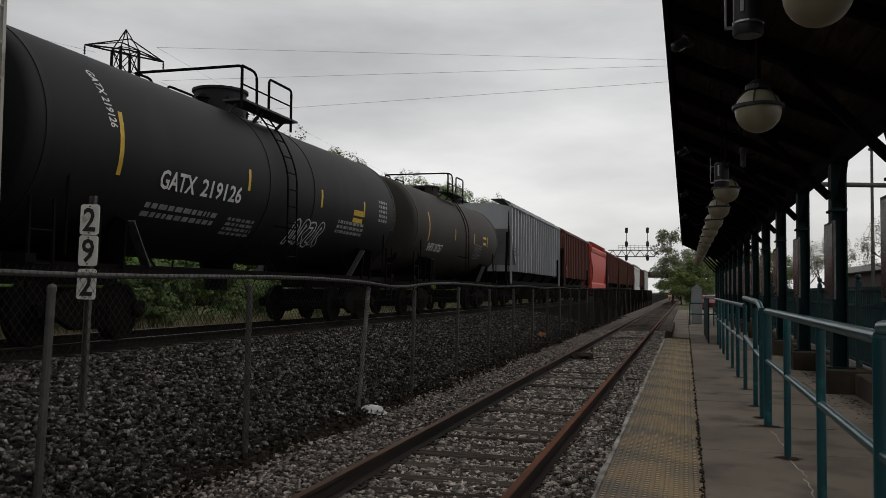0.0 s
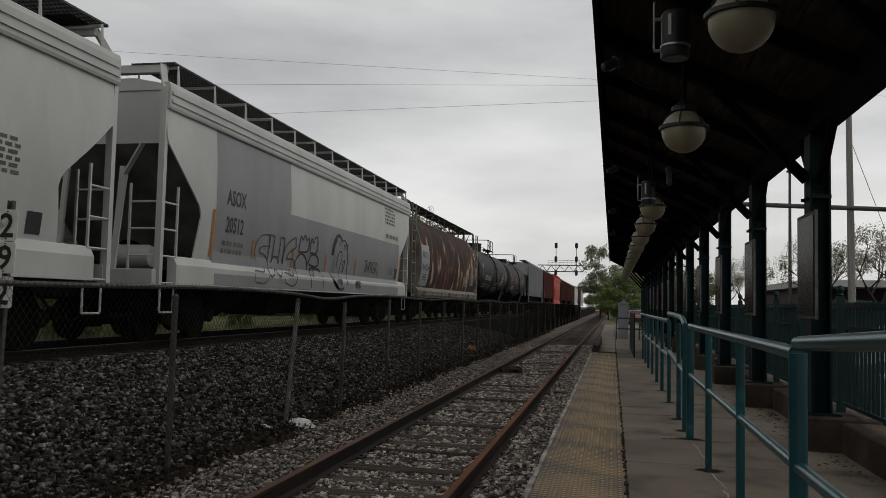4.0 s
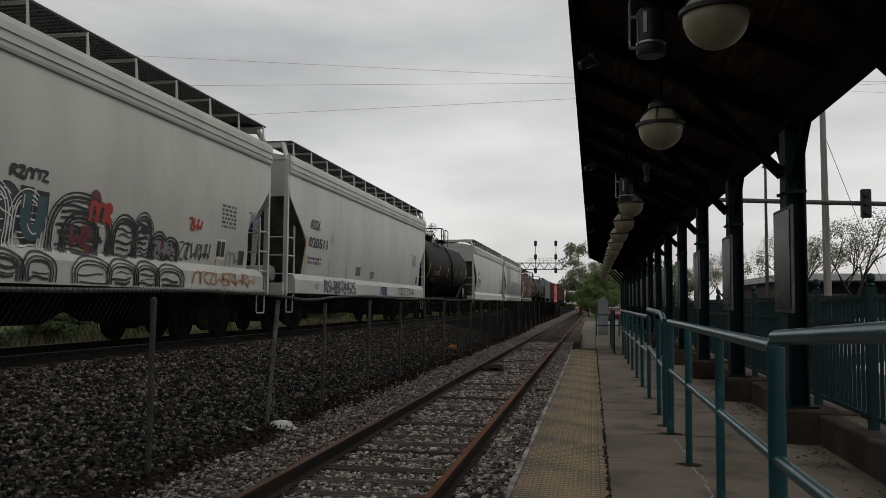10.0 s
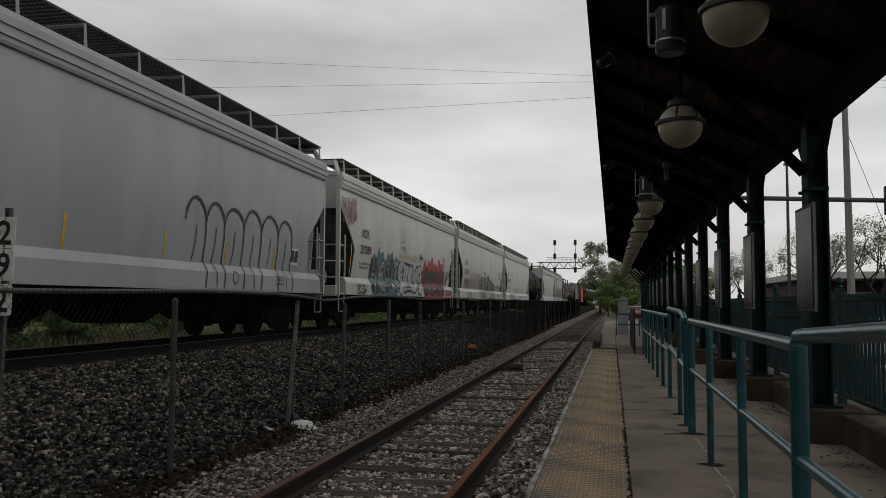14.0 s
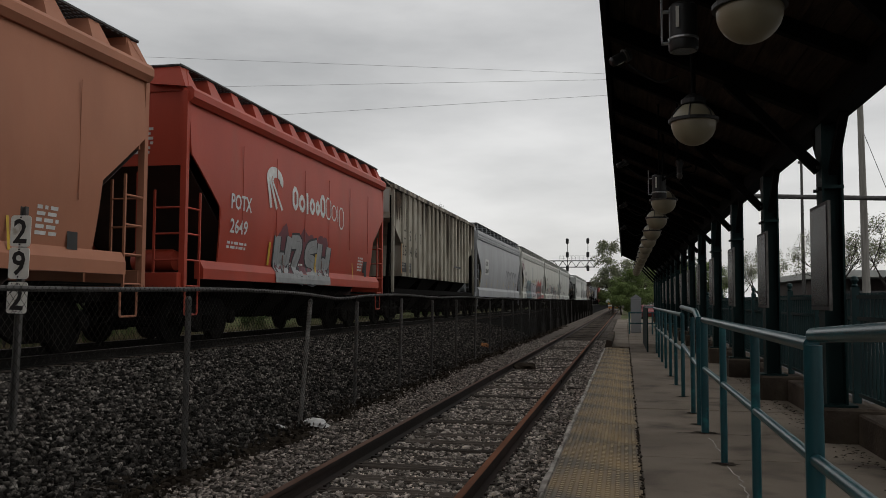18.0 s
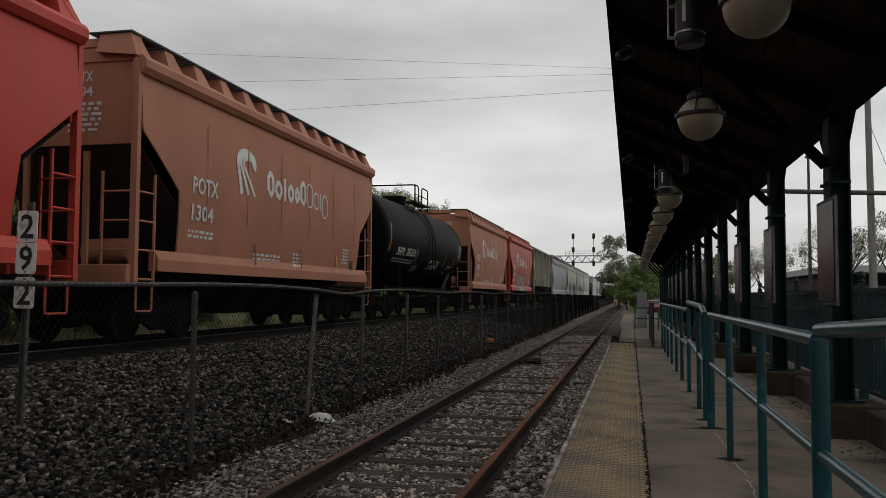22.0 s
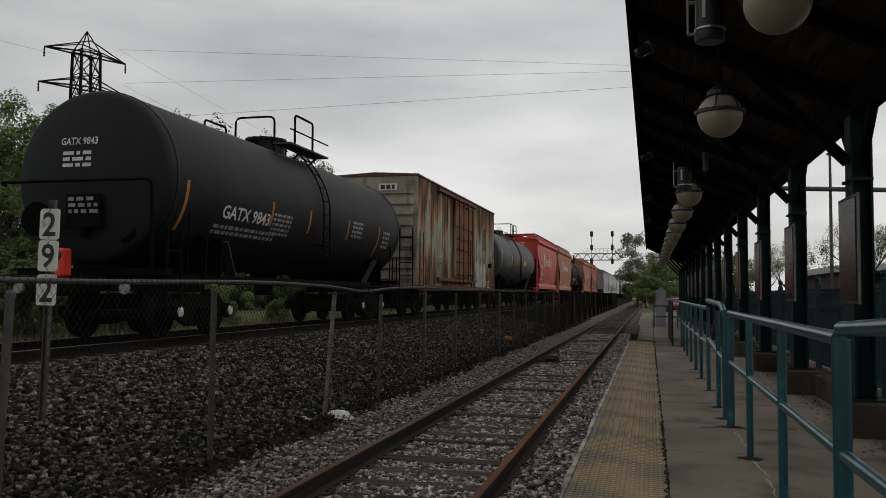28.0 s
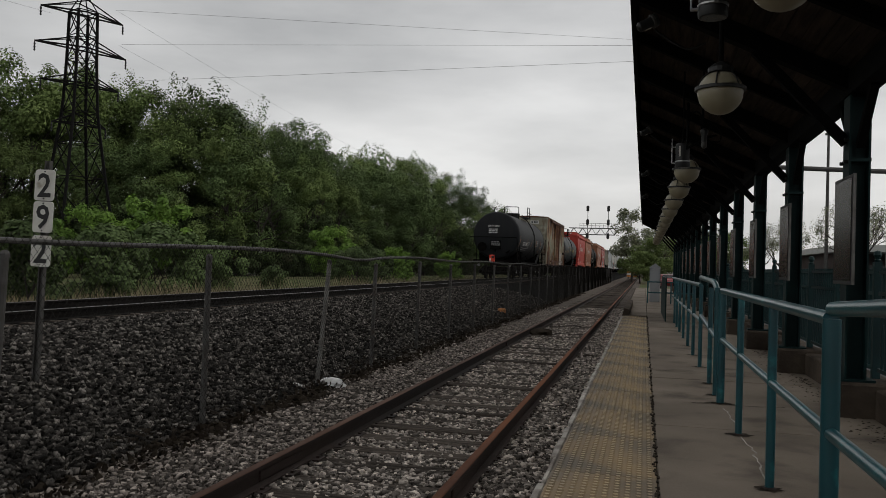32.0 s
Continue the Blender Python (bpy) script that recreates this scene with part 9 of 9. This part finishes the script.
def parked_car(at, turn, paint, label):
    t = thing("parked_car", label, "car", pose(*at, 0, 0, turn), group="parked cars")
    prof = [(-2.15, 0.45), (-2.2, 0.75), (-1.9, 0.95), (-1.1, 1.02), (-0.5, 1.45), (1.1, 1.48), (1.75, 1.05), (2.15, 0.98), (2.2, 0.5), (1.9, 0.32), (-1.9, 0.32)]
    bm = bmesh.new()
    a = [bm.verts.new((-0.86 * (0.86 if z > 1.2 else 1), y, z)) for y, z in prof]
    b = [bm.verts.new((0.86 * (0.86 if z > 1.2 else 1), y, z)) for y, z in prof]
    n = len(a)
    for k in range(n):
        bm.faces.new((a[k], a[(k + 1) % n], b[(k + 1) % n], b[k]))
    bm.faces.new(a[::-1])
    bm.faces.new(b)
    bmesh.ops.recalc_face_normals(bm, faces=bm.faces)
    part("body", bm, paint, t)
    bm = bmesh.new()
    vs3 = [(-0.66, -0.98, 1.08), (0.66, -0.98, 1.08), (0.6, -0.56, 1.42), (-0.6, -0.56, 1.42)]
    bm.faces.new([bm.verts.new((x, y - 0.012, z + 0.012)) for x, y, z in vs3])
    part("windscreen", bm, M["car_glass"], t)
    for s in (-1, 1):
        part("side_window", boxed(s * 0.80, s * 0.83, -0.55, 1.3, 1.08, 1.38), M["car_glass"], t)
        part("headlamp", boxed(s * 0.55 - 0.17, s * 0.55 + 0.17, -2.23, -2.15, 0.68, 0.82, bevel=0.02), M["lens"], t)
        for y in (-1.35, 1.35):
            wh = part("wheel", lathe([(0.16, -0.1), (0.33, -0.1), (0.34, 0.0), (0.33, 0.1), (0.16, 0.1)], axis="x", n=18, centre=(s * 0.78, y, 0.33)), M["black"], t)
            part("rim", lathe([(0.001, -0.11), (0.2, -0.105), (0.2, 0.105), (0.001, 0.11)], axis="x", n=12, centre=(s * 0.78, y, 0.33)), M["aluminium"], wh)
    return t


for x, y, a, pm, lab in ((3.3, 66, 4, "car_white", "white parked car beyond the platform end"), (2.4, 88, 2, "car_red", "dark red parked car beyond the platform end"), (4.6, 80, 3, "car_grey", "grey parked car on the lot"),
                         (7.5, 34, 90, "car_white", "white parked car behind the station fence"), (9.5, 42, 90, "car_grey", "grey parked car behind the station fence"), (5.6, 11.5, 90, "car_white", "white parked car behind the station fence"), (5.9, 15.2, 90, "car_grey", "grey parked car behind the station fence"), (8.2, 24, 90, "car_grey", "grey parked car behind the station fence"), (6.5, 52, 90, "car_white", "white parked car behind the station fence")):
    parked_car((x, y, ground_z(x)), a, M[pm], lab)

lot = tagged(part("pavement", boxed(2.9, 60, 2, 110, -0.30, -0.215), M["asphalt"]), "asphalt parking lot behind the station", "pavement", kind="structure")
bld = thing("low_building", "long low building with a pale flat roof edge", "building", (0, 64, -0.2))
# dark wall stands in for the shade below the deep, open roof
part("wall", boxed(13, 70, 0, 14, 0, 3.4), M["slope_dark"], bld)
for k in range(9):
    part("post", boxed(13.5 + 7 * k, 13.66 + 7 * k, -4.9, -4.74, 0, 3.4), M["galv"], bld)
part("roof", boxed(12.4, 70.6, -5.2, 14.6, 3.4, 3.85), M["h_white"], bld, "pale flat roof")
for k in range(12):
    x = 15 + k * 4.4
    w_ = part("window", boxed(x, x + 2.8, -0.03, 0.05, 0.9, 2.6), M["car_glass"], bld)
    part("frame", boxed(x - 0.06, x + 2.86, -0.05, -0.032, 0.82, 0.9), M["h_white"], w_)
M["pale_wood"] = mat("silvered_pole_wood", (0.26, 0.245, 0.22), (0.17, 0.16, 0.14), 3, 0.85, stretch=(4, 4, 0.3))
p1 = thing("utility_pole", "weathered grey wooden utility pole", "utility pole", pose(10.05, 39, -0.25, 0, -0.5, 0))
part("pole", lathe([(0.17, 0), (0.16, 4), (0.13, 9), (0.11, 14)], n=12), M["pale_wood"], p1, smooth=True)
part("guy_wire", tubes([(0, 0, 9.4), (3.2, 0.3, 0.2)], r=0.012, sides=4), M["wire"], p1)
part("crossarm", boxed(-1.2, 1.2, -0.06, 0.06, 12.9, 13.05), M["kerb"], p1)
p2 = thing("light_pole", "pale grey steel light pole on the lot", "light pole", (11.6, 60, -0.25))
part("pole", lathe([(0.13, 0), (0.11, 5), (0.08, 11.2)], n=10), M["galv"], p2, smooth=True)
part("luminaire", boxed(-0.2, 0.9, -0.15, 0.15, 11.1, 11.25, bevel=0.03), M["galv"], p2)
ma = thing("traffic_signal", "traffic light hanging from a long pale mast arm", "traffic light", (0, 38, 0))
part("pole", lathe([(0.16, -0.25), (0.14, 3), (0.12, 7.2)], n=12, centre=(17.5, 0, 0)), M["galv"], ma, smooth=True)
part("mast_arm", tubes([(17.5, 0, 5.62), (5.2, 0, 6.10)], r=0.10, sides=10), M["galv"], ma, smooth=True)
for x in (11.28,):
    hd = part("signal_head", boxed(x - 0.2, x + 0.2, -0.35, -0.12, 5.23, 6.44, bevel=0.04), M["black"], ma)
    for k, z in enumerate((6.2, 5.84, 5.47)):
        part("visor", tubes([(x, -0.36, z), (x, -0.55, z)], r=0.13, sides=12), M["black"], hd)
part("camera_bracket", boxed(8.2, 8.7, -0.1, 0.1, 6.12, 6.2), M["black"], ma)

# ---- small things on the ground ----
def lump(name, at, size, material, label, category, seed, flat=0.6):
    rg_ = random.Random(seed)
    t = bmesh.new()
    bmesh.ops.create_icosphere(t, subdivisions=3, radius=1.0)
    for v in t.verts:
        k = 1 + 0.35 * noise.noise(v.co * 1.7 + Vector((seed, 0, 0))) + 0.18 * noise.noise(v.co * 4.3 + Vector((0, seed, 0)))
        v.co = Vector((v.co.x * size[0] * k, v.co.y * size[1] * k, max(-0.25, v.co.z) * size[2] * k))
    ob = part(name, t, material, smooth=True)
    ob.matrix_basis = Matrix.Translation(at)
    return tagged(ob, label, category)


lump("plastic_bag", (-4.20, 10.98, -0.12), (0.27, 0.19, 0.085), M["bag"], "crumpled white plastic bag at the fence", "bag", 3)
lump("plastic_bag", (-4.35, 10.30, -0.10), (0.14, 0.12, 0.075), M["bag"], "torn white plastic scrap at the fence", "bag", 9)
lump("plastic_scrap", (-4.62, 28.2, 0.02), (0.19, 0.16, 0.14), M["orange"], "orange plastic scrap behind the fence", "litter", 5)
lump("debris_clump", (-2.58, 21.9, -0.16), (0.36, 0.30, 0.15), M["soil"], "dark clump of debris between the rails", "debris", 6)
lump("debris_clump", (-1.03, 16.85, -0.22), (0.26, 0.30, 0.10), M["soil"], "dark clump of debris beside the rail", "debris", 7)
# dark leaf litter banked along the foot of the fence
rg = np.random.default_rng(11)
vs, fs = [], []
for i in range(4200):
    y = 4 + 50 * rg.random() ** 1.4
    x = -4.12 + rg.normal(0, 0.13)
    z = ground_z(x) + 0.02 + abs(rg.normal(0, 0.045)) * (1.0 if y > 9.5 else 0.4)
    a = rg.normal(0, 1, 3)
    a /= np.linalg.norm(a)
    c = np.cross(a, rg.normal(0, 1, 3))
    c /= np.linalg.norm(c)
    s = rg.uniform(0.02, 0.05)
    n = len(vs)
    p = np.array((x, y, z))
    vs += [p - a * s, p + c * s * 0.6, p + a * s, p - c * s * 0.6]
    fs.append((n, n + 1, n + 2, n + 3))
tagged(raw("leaf_litter", vs, fs, M["soil"]), "dark leaf litter along the foot of the fence", "leaf litter", kind="stuff")


def motions():
    for car, y in CARS:
        walk(car, [(0.0, pose(MAIN_X, y, MAIN_Z)), (32.0, pose(MAIN_X, y + SPEED * 32.0, MAIN_Z))])
    spin()


motions()
